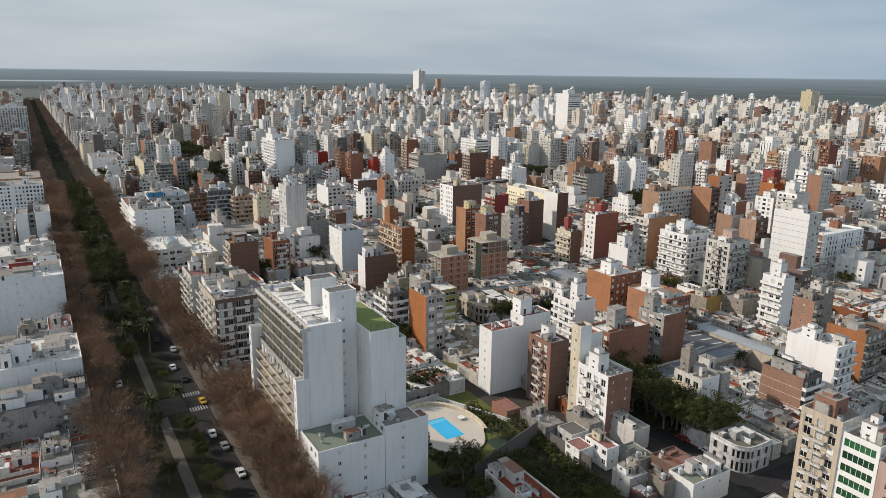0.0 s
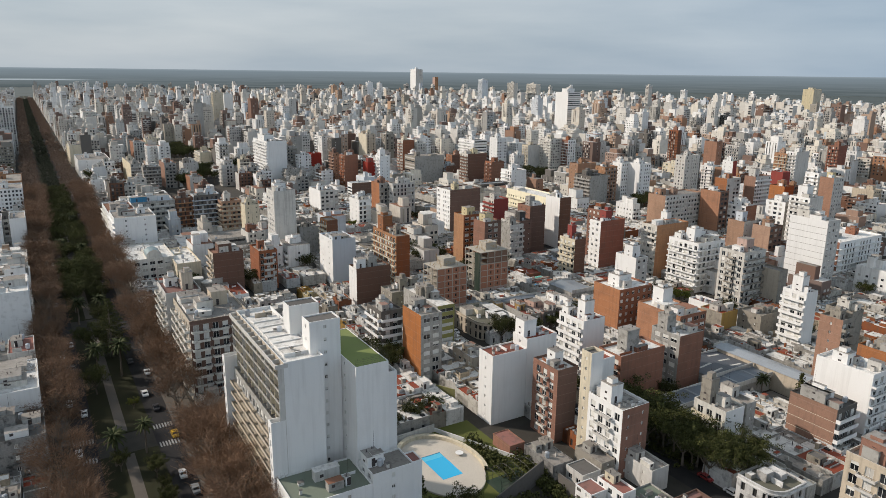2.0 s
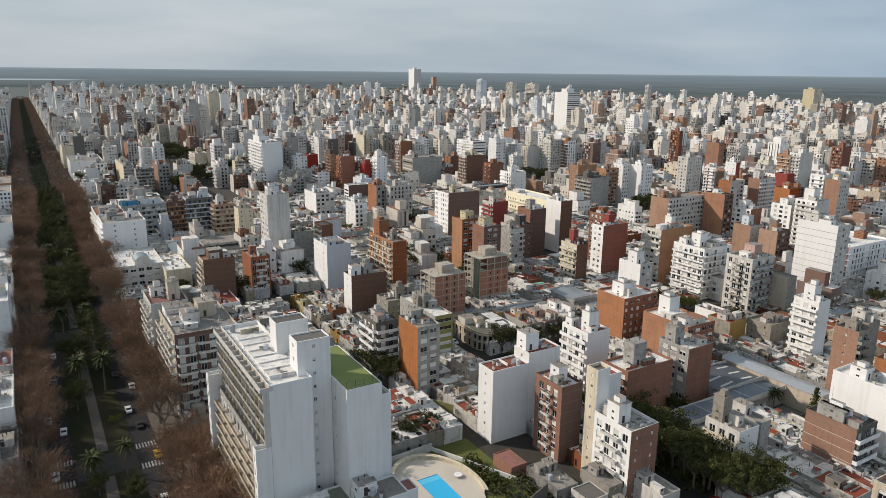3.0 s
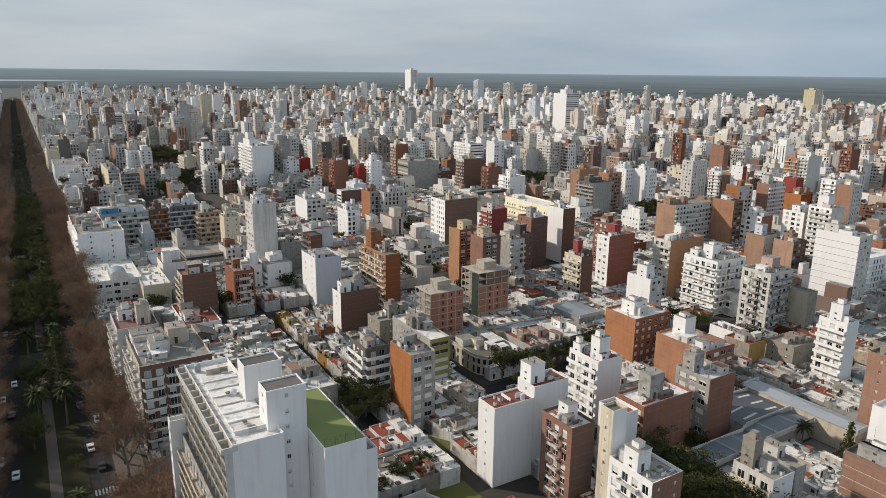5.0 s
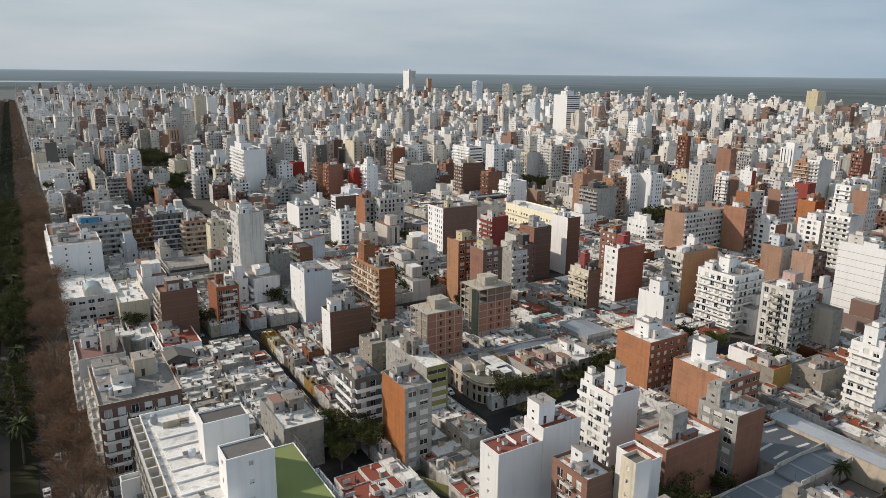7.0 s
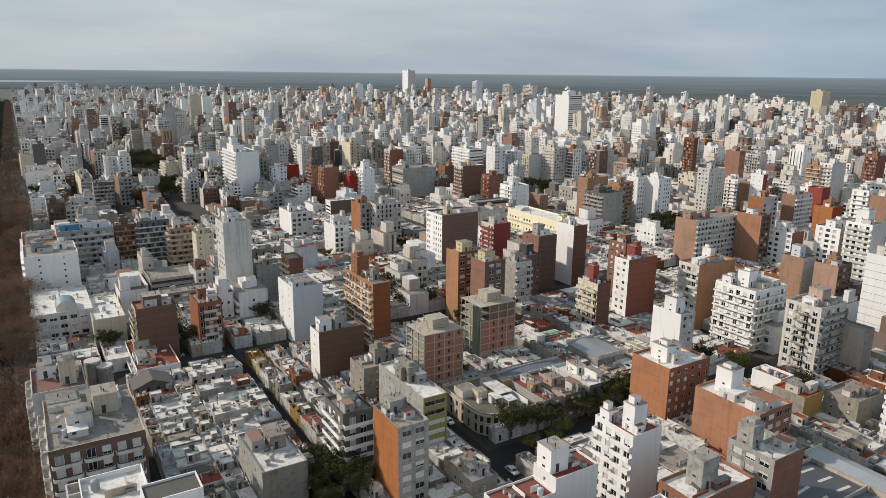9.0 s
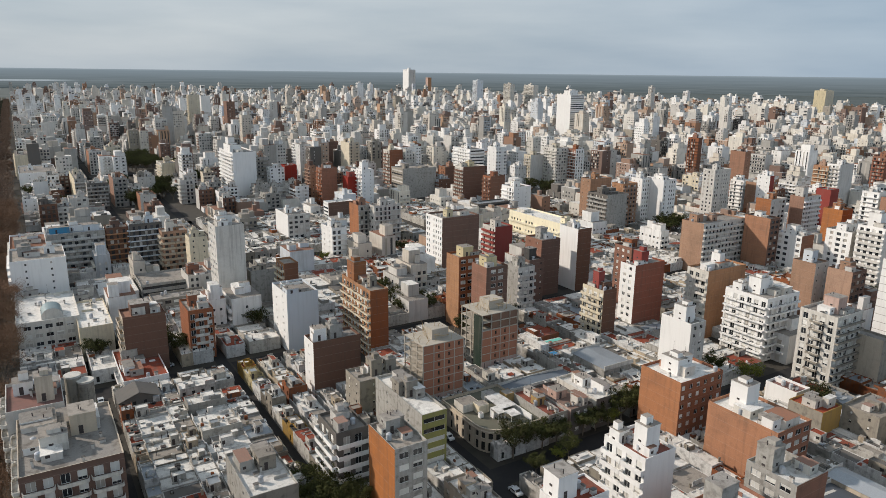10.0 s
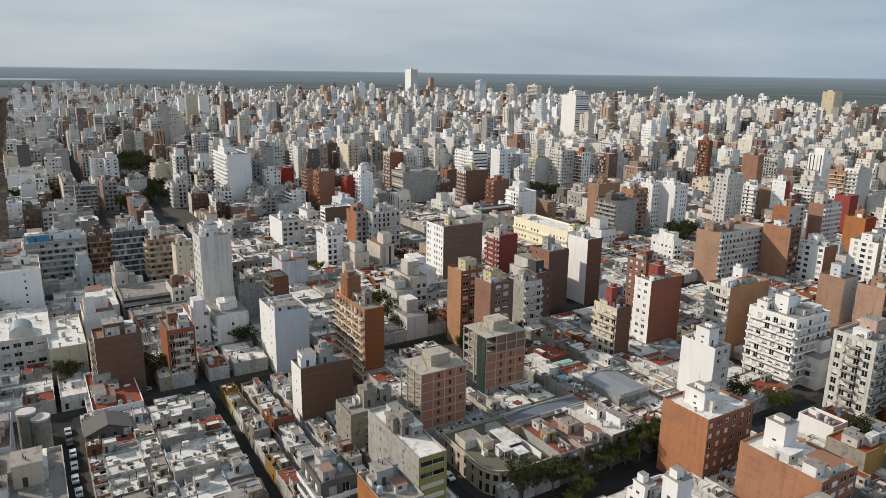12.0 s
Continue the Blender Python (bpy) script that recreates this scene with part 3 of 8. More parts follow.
apartment(225.4, 48.7, 26.0, 18.2, 27.3, left='balc', right='balc', cl='beige', cr='brown', rail='round', bl=0.97, br=0.97, cb='offwhite', roof='grey', shut=0.12, heads=((0.3, 0.4, 5, 5, 3.6, 'offwhite'), (0.75, 0.7, 5, 6, 4.5, 'beige'), (0.05, 0.9, 6, 5, 3, 'white')))
apartment(253.2, 46.8, 16.5, 11.4, 28.6, left='balc', right='blank', cl='pale', rail='round', cb='offwhite', roof='red', heads=((0.8, 0.3, 3.6, 4, 6, 'beige'), (0.2, 0.8, 4, 4, 3, 'white')))
apartment(256.2, 59.4, 12.9, 5.4, 14.1, left='blank', right='win', cl='pale', heads=((0.5, 0.5, 3, 4, 3, 'white'),))
apartment(169.4, 120.8, 7.0, 12.2, 21.9, left='few', right='blank', cl='white', roof='red', lip=0.5, heads=(), label='tall blank white block with a red roof terrace')
apartment(169.4, 133.05, 7.0, 11.2, 24.8, left='few', right='blank', cl='white', roof='red', lip=0.5, heads=((0.02, 0.9, 4.6, 4.3, 5.2, 'white'),), label='blank white block with a square white lift head')
apartment(152.1, 130.4, 10.8, 7.1, 22.1, left='balc', right='blank', cl='brick', cr='brown', bl=0.3, cb='offwhite', rail='half', roof='white', heads=((0.6, 0.6, 3, 3.5, 4, 'white'),))
apartment(142.6, 133.3, 3.8, 4.2, 30.0, left='few', right='blank', cl='cream', cr='white', roof='dark', heads=())
apartment(148.6, 142.7, 7.8, 5.2, 24.1, left='blank', right='blank', cl='white', roof='red', heads=())
apartment(130.0, 132.9, 12.4, 9.3, 19.4, left='balc', right='few', cl='white', cr='brick', bl=0.45, rail='half', cb='pale', heads=((0.1, 0.6, 4, 4, 5, 'white'),))
apartment(174.9, 160.1, 12.0, 9.2, 23.7, left='balc', right='blank', cl='white', heads=((0.35, 0.2, 4, 3.5, 6.5, 'white'), (0, 0.9, 3, 3, 3, 'white')), roof='red')
apartment(155.2, 157.5, 9.6, 18.5, 19.3, left='balc', right='blank', cl='brick', cr='brick', roof='white', heads=((0.35, 0.5, 5, 4, 7, 'grey'),), bl=0.9)
apartment(200.6, 201.9, 14.2, 17.5, 20.6, left='blank', right='win', cl='orange', cr='brick', roof='white', heads=((0.3, 0.6, 4, 6, 4.5, 'white'), (0.75, 0.7, 3, 3, 3.4, 'white')))
apartment(155.4, 183.0, 11.6, 11.0, 20.8, left='wide', right='blank', cl='grey', cr='brick', roof='white', heads=((0.1, 0.85, 4, 4, 5.5, 'grey'),))
apartment(173.1, 204.0, 20.0, 13.8, 18.2, left='blank', right='wide', cl='orange', cr='brick', roof='white', heads=((0.45, 0.8, 5, 5, 7, 'white'),))
apartment(121.0, 161.1, 10.1, 7.6, 15.8, left='balc', right='few', cl='offwhite', cr='white', heads=((0.2, 0.9, 3.2, 3.2, 7, 'concrete'),), rail='solid', cb='cream')
apartment(122.2, 171.5, 10.1, 3.9, 15.0, left='few', right='few', cl='grey', cr='grey', heads=((0.9, 0.9, 3, 4, 3, 'pale'),))
apartment(107.3, 188.2, 13.4, 9.4, 15.6, left='lines', right='balc', cl='clay', cr='darkgrey', cb='white', heads=((0.0, 0.6, 2.5, 7, 3.5, 'grey'), (0.25, 0.6, 2.5, 7, 3.5, 'white')), roof='dark')
apartment(107.4, 203.9, 16.2, 10.0, 22.1, left='blank', right='balc', rail='half', cl='white', roof='white', heads=((0.2, 0.7, 4, 4.4, 3.4, 'white'),))
apartment(156.2, 250.6, 9.4, 7.0, 24.3, shut=0.5, left='balc', right='blank', cl='white', heads=((0.3, 0.5, 4, 4, 6, 'white'),))
apartment(74.6, 148.6, 9.6, 8.7, 27.2, left='balc', right='win', rail='half', cb='pale', cl='beige', cr='offwhite', heads=((0.5, 0.7, 5, 5, 4, 'brick'),), bl=0.4)
apartment(66.4, 148.9, 8.2, 8.6, 25.2, left='office', right='win', cl='white', heads=((0.5, 0.5),), label='white office block with bands of green glass')
apartment(55.2, 149.0, 11.2, 8.3, 22.2, left='win', right='win', cl='pink', heads=((0.5, 0.5),))
apartment(131.5, 230.4, 7.6, 5.6, 25.4, left='few', right='balc', cl='orange', cr='concrete', cb='concrete', heads=((0.4, 0.4, 3, 3.4, 3, 'concrete'),))
apartment(132.0, 236.4, 9.0, 6.4, 27.0, left='blank', right='blank', cl='concrete', cr='concrete', roof='dark', heads=((0.8, 0.5, 4, 4, 3.4, 'offwhite'),))
apartment(111.0, 226.5, 13.0, 11.0, 21.0, left='blank', right='balc', cl='orange', cr='concrete', cb='concrete', rail='half', heads=((0.5, 0.6, 4, 4, 3, 'concrete'),))
apartment(209.0, 364.5, 22.3, 39.9, 18.8, left='balc', right='balc', cl='brick', cr='white', cb='white', roof='white', heads=((0.3, 0.7), (0.8, 0.5)), lod=1)
apartment(203.8, 116.3, 12.8, 8.0, 24.2, left='blank', right='wide', cl='orange', cr='grey', shut=0.45, roof='grey', heads=((0.35, 0.8, 3.5, 3.5, 3.5, 'grey'), (0.8, 0.9, 3, 3, 3, 'concrete')))
apartment(221.2, 110.3, 11.2, 8.1, 21.2, left='balc', right='balc', cl='darkgrey', cr='darkgrey', cb='white', heads=((0.4, 0.6, 3.5, 3.5, 3, 'pale'),))
apartment(223.7, 134.3, 26.5, 7.3, 18.4, left='few', right='bands', cl='grey', cr='olive', roof='white', heads=((0.1, 0.6, 4, 4, 4, 'concrete'), (0.45, 0.5, 3.4, 3.4, 4.5, 'concrete')))
apartment(256.3, 132.2, 10.1, 16.4, 14.7, left='few', right='few', cl='concrete', cr='concrete', heads=((0.4, 0.5, 3.5, 4, 5, 'concrete'), (0.8, 0.5, 3.5, 3, 4, 'concrete')))
apartment(279.7, 127.2, 8.0, 16.0, 19.5, left='few', right='blank', cl='white', cr='brown', heads=((0.1, 0.6, 4, 4, 4, 'white'), (0.55, 0.5, 4, 4, 4.5, 'grey')))
apartment(320.8, 133.0, 17.0, 12.0, 22.8, left='few', right='blank', cl='white', cr='bluish', heads=((0, 0.0, 4.4, 5, 2.4, 'bluish'),))
apartment(299.4, 156.3, 25.0, 7.1, 26.4, left='balc', right='blank', cl='tan', cr='brick', rail='half', cb='cream', heads=((0.2, 0.8, 5, 6, 7.5, 'clay'), (0.6, 0.95, 3, 3, 11, 'beige'), (0.75, 0.3, 2.6, 2.6, 4, 'concrete')))
apartment(352.0, 142.7, 10.1, 6.0, 25.5, left='balc', right='blank', cl='tan', cr='brown', cb='cream', heads=())
apartment(269.8, 240.2, 11.5, 7.0, 21.6, left='balc', right='blank', cl='cream', cr='brown', heads=((0.25, 0.5, 3, 3.2, 7, 'red'), (0.8, 0.3, 4, 4, 3, 'brown')))
apartment(271.5, 258.4, 8.0, 16.6, 28.6, left='win', right='blank', cl='white', cr='rust', heads=((0.35, 0.4, 4, 4.4, 5.5, 'red'),))
apartment(289.8, 275.3, 10.1, 9.4, 29.7, left='win', right='blank', cl='brick', cr='brown', heads=((0.5, 0.5),))
apartment(226.5, 237.2, 12.4, 7.2, 22.7, left='blank', right='win', cl='white', cr='pale', roof='grey', heads=((0.15, 0.4, 4.4, 5, 5.5, 'white'),))
apartment(227.0, 278.3, 17.6, 19.0, 24.4, shut=0.3, left='balc', right='balc', cl='white', cr='white', rail='half', cb='white', heads=((0.3, 0.5, 5, 5, 6, 'white'), (0.7, 0.6, 4, 4, 4, 'white'), (0.1, 0.9, 4, 4, 3, 'white')))
apartment(253.2, 278.9, 10.1, 22.9, 27.9, left='balc', right='blank', cl='offwhite', cr='tan', heads=((0.5, 0.5, 3, 4, 6, 'white'),))
apartment(200.5, 275.6, 12.8, 15.0, 26.2, left='balc', bl=0.35, right='balc', cl='offwhite', cr='offwhite', rail='half', cb='concrete', heads=((0.5, 0.4, 5, 5, 5.5, 'pink'),))
apartment(192.3, 289.6, 12.2, 6.0, 18.3, left='blank', right='blank', cl='beige', cr='concrete', heads=())
apartment(195.1, 326.6, 19.0, 10.1, 36.3, left='stripe', right='win', cl='white', cr='pale', heads=((0.2, 0.8, 6, 6, 4, 'offwhite'), (0.7, 0.5)), roof='white')
apartment(311.6, 201.4, 9.6, 11.0, 30.0, left='blank', right='wide', cl='tan', cr='brick', heads=((0.5, 0.4, 5, 5, 4, 'yellow'),))
apartment(296.4, 204.2, 10.2, 10.1, 29.0, left='blank', right='wide', cl='brick', cr='brown', heads=((0.3, 0.5, 5, 5, 4, 'yellow'),))
apartment(308.8, 229.2, 10.1, 8.8, 22.5, left='blank', right='balc', cl='grey', cr='pale', heads=((0.4, 0.5),))
apartment(318.4, 242.8, 10.1, 8.2, 21.7, left='few', right='few', cl='brown', heads=((0.5, 0.5, 4, 4, 5, 'black'),))
apartment(328.2, 257.4, 12.0, 11.2, 27.0, left='few', right='blank', cl='brick', cr='brown', heads=((0.5, 0.7, 4, 4, 5, 'grey'),), lod=1)
apartment(326.4, 277.8, 13.0, 8.6, 30.5, left='blank', right='blank', cl='white', cr='brown', heads=((0.2, 0.5, 3, 4, 3, 'white'),), lod=1)
apartment(378.9, 234.4, 16.3, 22.5, 30.5, left='dense', right='blank', cl='white', cr='brown', heads=((0.3, 0.4, 3.5, 4, 3.5, 'yellow'),), lod=1)
apartment(361.2, 47.9, 34.4, 20.2, 13.8, left='win', right='wide', cl='offwhite', roof='white', heads=(), floors=4)
apartment(349.1, 66.8, 33.0, 11.0, 12.8, left='blank', right='blank', cl='cream', roof='white', heads=())
apartment(328.5, 79.0, 10.0, 13.5, 21.0, left='balc', right='blank', cl='beige', cr='brown', roof='tile', heads=((0.4, 0.6, 6, 6, 4, 'brown'),))
apartment(330.5, 100.2, 15.0, 8.8, 19.1, left='blank', right='balc', cl='brick', cr='brick', cb='offwhite', heads=((0.3, 0.6, 3, 3, 4, 'brick'),), br=0.55)
apartment(368.0, 120.2, 13.0, 11.6, 40.2, left='win', right='blank', cl='pale', cr='offwhite', heads=((0.35, 0.6, 6, 5, 4, 'white'), (0.2, 0.1, 4, 3, 2.5, 'white')))
apartment(369.5, 133.8, 6.0, 11.5, 19.2, left='few', right='blank', cl='beige', cr='grey', heads=((0.5, 0.5, 3, 3, 2.5, 'concrete'),))
apartment(405.8, 47.4, 24.5, 20.2, 25.9, left='balc', right='few', cl='white', heads=((0.2, 0.6, 5, 6, 4, 'grey'), (0.8, 0.6, 4, 4, 3, 'white')), lod=1)
apartment(431.5, 47.4, 38.0, 14.5, 24.0, left='balc', right='few', cl='white', cr='offwhite', roof='tile', heads=((0.2, 0.3, 5, 6, 4, 'grey'), (0.7, 0.6, 5, 5, 3, 'bluish')), lod=1)
apartment(470.7, 62.3, 19.4, 26.4, 22.1, left='win', right='balc', cl='pale', cr='grey', cb='pale', roof='zinc', heads=((0.1, 0.3, 9, 5, 3, 'blue'), (0.5, 0.5, 8, 5, 3, 'white'), (0.9, 0.4, 7, 6, 3, 'bluish')), lod=1)
apartment(471.1, 89.4, 10.0, 10.4, 22.7, left='win', right='balc', cb='tan', cl='brown', heads=((0.4, 0.5),), lod=1)
apartment(469.6, 100.1, 10.0, 16.0, 23.9, left='win', right='balc', cl='bluish', cr='darkgrey', cb='bluish', heads=((0.2, 0.5, 4, 4, 4, 'white'), (0.7, 0.5, 4, 4, 4, 'bluish')), lod=1)
apartment(455.3, 113.5, 10.0, 12.3, 21.3, left='win', right='balc', cl='tan', cb='beige', heads=((0.3, 0.5, 4, 4, 5, 'offwhite'),), lod=1)
apartment(434.6, 122.6, 10.0, 8.7, 21.6, left='few', right='few', cl='cream', heads=((0.3, 0.5),), lod=1)
apartment(764.8, 53.7, 55.9, 28.1, 16.2, left='win', right='few', cl='white', heads=((0.3, 0.5), (0.8, 0.8)), lod=1)
apartment(848.0, 52.0, 49.3, 11.4, 22.8, left='balc', right='blank', cl='offwhite', cr='cream', heads=((0.4, 0.4, 5, 6, 4, 'darkgrey'),), lod=1)
apartment(1129.9, 87.2, 63.8, 16.3, 42.2, left='dense', right='dense', cl='white', cr='offwhite', heads=((0.5, 0.5),), lod=1)
apartment(1071.3, 117.3, 38.6, 32.4, 26.0, left='win', right='dense', cl='pale', heads=((0.4, 0.5), (0.8, 0.3)), lod=1)
apartment(851.9, 114.5, 30.3, 12.5, 23.1, left='blank', right='win', cl='clay', cr='pale', heads=((0.4, 0.5),), lod=1)
apartment(1129.8, 184.3, 15.6, 16.6, 23.0, left='win', right='few', cl='brown', heads=((0.4, 0.5),), lod=1)
apartment(1112.5, 206.4, 10.0, 15.2, 23.5, left='win', right='few', cl='brown', heads=((0.4, 0.5),), lod=1)
apartment(910.2, 135.7, 18.8, 14.8, 21.2, left='few', right='win', cl='cream', heads=((0.4, 0.5),), lod=1)
apartment(768.3, 167.3, 28.1, 14.5, 17.6, left='balc', right='blank', cl='offwhite', cr='cream', heads=((0.5, 0.5, 6, 4, 5, 'cream'),), lod=1)
apartment(905.6, 220.0, 11.7, 51.0, 14.9, left='win', right='bands', cl='white', heads=((0.7, 0.5),), lod=1)
apartment(657.6, 113.9, 27.8, 9.9, 22.1, left='blank', right='win', cl='clay', cr='grey', heads=((0.5, 0.5),), lod=1)
apartment(682.3, 134.1, 19.3, 13.4, 18.4, left='few', right='few', cl='offwhite', cr='pale', heads=((0.1, 0.3, 5, 4, 4, 'concrete'), (0.7, 0.5)), lod=1)
apartment(647.7, 160.1, 10.5, 11.0, 19.1, left='balc', right='balc', cl='pale', heads=((0.5, 0.5),), lod=1)
apartment(679.4, 89.5, 58.5, 8.9, 20.5, left='blank', right='balc', cl='cream', cr='grey', cb='pale', heads=((0.5, 0.02, 5, 6, 3, 'grey'), (0.3, 0.6)), lod=1)
apartment(648.9, 95.4, 10.0, 14.0, 20.8, left='blank', right='balc', cl='grey', cr='darkgrey', cb='grey', heads=((0.5, 0.5, 4, 4, 3, 'pale'), (0.1, 0.3, 3, 3, 2, 'grey')), lod=1)
apartment(639.4, 199.4, 42.3, 18.5, 39.2, left='balc', right='blank', cl='white', heads=((0.1, 0.5, 9, 20, 5.5, 'white'), (0.1, 0.5, 5, 9, 11, 'white')), lod=1)
apartment(648.6, 220.4, 10.1, 10.2, 33.6, left='blank', right='balc', cl='tan', cr='grey', cb='concrete', heads=((0.5, 0.5),), lod=1)
apartment(673.9, 183.5, 10.1, 9.4, 20.0, left='blank', right='balc', cl='cream', cr='concrete', cb='offwhite', heads=((0.5, 0.5),), lod=1)
apartment(636.1, 228.0, 10.1, 11.7, 25.7, left='win', right='win', cl='white', heads=((0.5, 0.5),), lod=1)
apartment(644.3, 243.2, 10.1, 10.0, 26.0, left='blank', right='blank', cl='red', heads=(), lod=1)
apartment(589.5, 253.6, 11.9, 12.8, 29.5, left='balc', right='blank', cl='brick', cr='brick', heads=((0.3, 0.5, 4, 4, 3, 'brown'), (0.8, 0.6, 4, 4, 4, 'brick')), lod=1)
apartment(609.5, 252.0, 12.7, 4.3, 29.5, left='balc', right='few', cl='brown', cr='tan', heads=((0.5, 0.4, 3, 4, 4, 'brown'),), lod=1)
apartment(657.4, 248.3, 13.3, 13.7, 15.0, left='few', right='win', cl='white', cr='pale', heads=((0.2, 0.4),), lod=1)
apartment(751.4, 318.4, 9.0, 17.9, 33.0, left='blank', right='blank', cl='tan', cr='brown', heads=((0.4, 0.5, 4, 4, 4, 'white'),), lod=1)
apartment(529.9, 234.3, 9.0, 19.3, 14.0, left='bands', right='blank', cl='white', cr='brown', roof='white', heads=(), lod=1)
apartment(942.1, 95.5, 28.6, 8.7, 22.0, left='blank', right='blank', cl='pale', cr='grey', heads=((0.4, 0.1, 4, 4, 3, 'grey'),), lod=1)
apartment(574.3, 268.7, 10.1, 14.9, 23.9, left='blank', right='blank', cl='red', heads=((0.2, 0.6, 5, 5, 4, 'red'),), lod=1)
apartment(564.6, 276.0, 10.1, 9.7, 30.1, left='win', right='few', cl='white', heads=((0.3, 0.5, 5, 5, 6, 'white'),), lod=1)
apartment(464.3, 227.1, 13.4, 10.4, 23.6, left='blank', right='win', cl='clay', cr='grey', heads=((0.4, 0.5),), lod=1)
apartment(456.9, 234.2, 10.1, 17.7, 23.8, left='win', right='win', cl='pale', heads=((0.4, 0.5), (0.7, 0.7)), lod=1)
apartment(431.0, 196.2, 15.7, 8.5, 19.1, left='few', right='win', cl='white', heads=((0.3, 0.5),), lod=1)
apartment(480.2, 188.4, 22.9, 13.7, 18.6, left='blank', right='win', cl='white', cr='pale', heads=((0.2, 0.5, 4, 4, 3, 'white'),), lod=1)
apartment(629.4, 332.6, 12.0, 13.0, 36.0, left='balc', right='blank', cl='offwhite', cr='brick', heads=((0.3, 0.5, 4, 4, 4, 'cream'),), lod=1)
apartment(627.0, 347.0, 12.0, 11.0, 33.0, left='balc', right='balc', cl='offwhite', heads=((0.3, 0.5),), lod=1)
apartment(702.7, 399.1, 11.2, 6.9, 32.0, left='balc', right='blank', cl='cream', cr='brown', heads=((0.4, 0.5, 3, 4, 3, 'tan'),), lod=1)
apartment(587.7, 323.4, 20.4, 31.8, 24.9, left='bands', right='blank', cl='concrete', cr='grey', heads=((0.2, 0.5),), lod=1)
apartment(686.5, 319.6, 20.0, 10.5, 38.0, left='blank', right='win', cl='cream', cr='beige', heads=((0.5, 0.3, 4, 4, 4, 'cream'), (0.2, 0.8, 4, 4, 2.5, 'beige')), lod=1)
apartment(532.1, 346.3, 12.2, 20.3, 31.8, left='balc', right='blank', cl='offwhite', cr='brown', heads=((0.5, 0.5, 5, 5, 4, 'yellow'),), lod=1)
apartment(502.7, 351.4, 10.1, 13.2, 28.0, left='balc', right='blank', cl='brick', cr='brown', heads=((0.5, 0.5),), lod=1)
apartment(474.0, 351.5, 14.7, 15.2, 24.1, left='win', right='few', cl='white', heads=((0.4, 0.5, 5, 4, 4, 'white'),), lod=1)
apartment(586.8, 416.2, 13.0, 11.7, 39.0, left='few', right='balc', cl='white', heads=((0.4, 0.5),), lod=1)
apartment(623.7, 413.4, 30.3, 16.2, 33.7, left='win', right='bands', cl='white', heads=((0.4, 0.5),), lod=1)
apartment(569.9, 471.4, 17.9, 14.8, 37.3, left='balc', right='balc', cl='offwhite', heads=((0.4, 0.5, 5, 5, 4, 'cream'),), lod=1)
apartment(587.6, 456.1, 10.1, 16.1, 29.8, left='balc', right='blank', cl='cream', cr='pale', heads=((0.4, 0.5),), lod=1)
apartment(559.3, 484.8, 10.1, 10.0, 36.6, left='win', right='win', cl='brick', cr='white', heads=((0.4, 0.5),), lod=1)
apartment(446.3, 397.8, 10.1, 20.2, 30.3, left='few', right='blank', cl='tan', heads=((0.4, 0.5),), lod=1)
apartment(409.4, 378.3, 18.1, 17.8, 26.1, left='balc', right='blank', cl='darkgrey', cr='grey', cb='grey', heads=((0.1, 0.5, 6, 5, 4, 'darkgrey'), (0.7, 0.5)), lod=1)
apartment(414.0, 396.6, 10.4, 13.4, 31.5, left='few', right='win', cl='tan', heads=((0.4, 0.5),), lod=1)
apartment(418.0, 418.6, 10.1, 8.1, 33.0, left='few', right='dense', cl='white', heads=((0.2, 0.5),), lod=1)
apartment(405.7, 426.0, 11.5, 12.4, 33.2, left='blank', right='dense', cl='white', heads=((0.2, 0.5, 5, 6, 3, 'white'),), lod=1)
apartment(386.0, 318.8, 49.0, 15.0, 17.8, left='win', right='win', cl='ivory', cr='ivory', roof='white', heads=((0.5, 0.02, 6, 4, 3, 'ivory'),), floors=3, lod=1, label='long cream palace with rows of tall windows and a white roof')
apartment(475.7, 322.3, 10.1, 26.6, 14.4, left='bands', right='bands', cl='darkgrey', roof='zinc', heads=(), lod=1)
apartment(384.5, 271.5, 12.0, 11.7, 20.9, left='balc', right='blank', cl='offwhite', cr='red', heads=((0.3, 0.5),), lod=1)
apartment(316.0, 355.2, 14.2, 34.0, 27.1, left='blank', right='win', cl='tan', cr='pale', heads=((0.4, 0.5), (0.1, 0.8, 5, 5, 4, 'tan')), lod=1)
apartment(299.1, 385.7, 15.0, 8.5, 29.9, left='blank', right='win', cl='orange', cr='brown', heads=((0.3, 0.6, 4, 4, 3, 'white'),), lod=1)
apartment(286.4, 394.9, 13.9, 10.7, 22.1, left='wide', right='blank', cl='white', cr='brick', heads=((0.3, 0.6, 5, 5, 5, 'white'), (0.6, 0.3, 4, 4, 3, 'white')), lod=1)
apartment(241.2, 330.8, 10.1, 9.5, 27.0, left='blank', right='few', cl='tan', cr='offwhite', heads=((0.5, 0.6, 4, 4, 5, 'bluish'),), lod=1)
apartment(226.1, 330.6, 10.1, 10.2, 27.1, left='blank', right='wide', cl='tan', cr='brown', heads=((0.5, 0.5),), lod=1)
apartment(331.7, 434.7, 10.1, 14.9, 30.7, left='blank', right='wide', cl='clay', cr='pale', heads=((0.5, 0.5),), lod=1)
apartment(373.5, 579.6, 10.1, 18.4, 38.6, left='balc', right='blank', cl='white', cr='pale', heads=((0.5, 0.5),), lod=1)
apartment(381.3, 577.9, 11.9, 4.6, 36.5, left='balc', right='blank', cl='tan', cr='cream', heads=((0.5, 0.5),), lod=1)
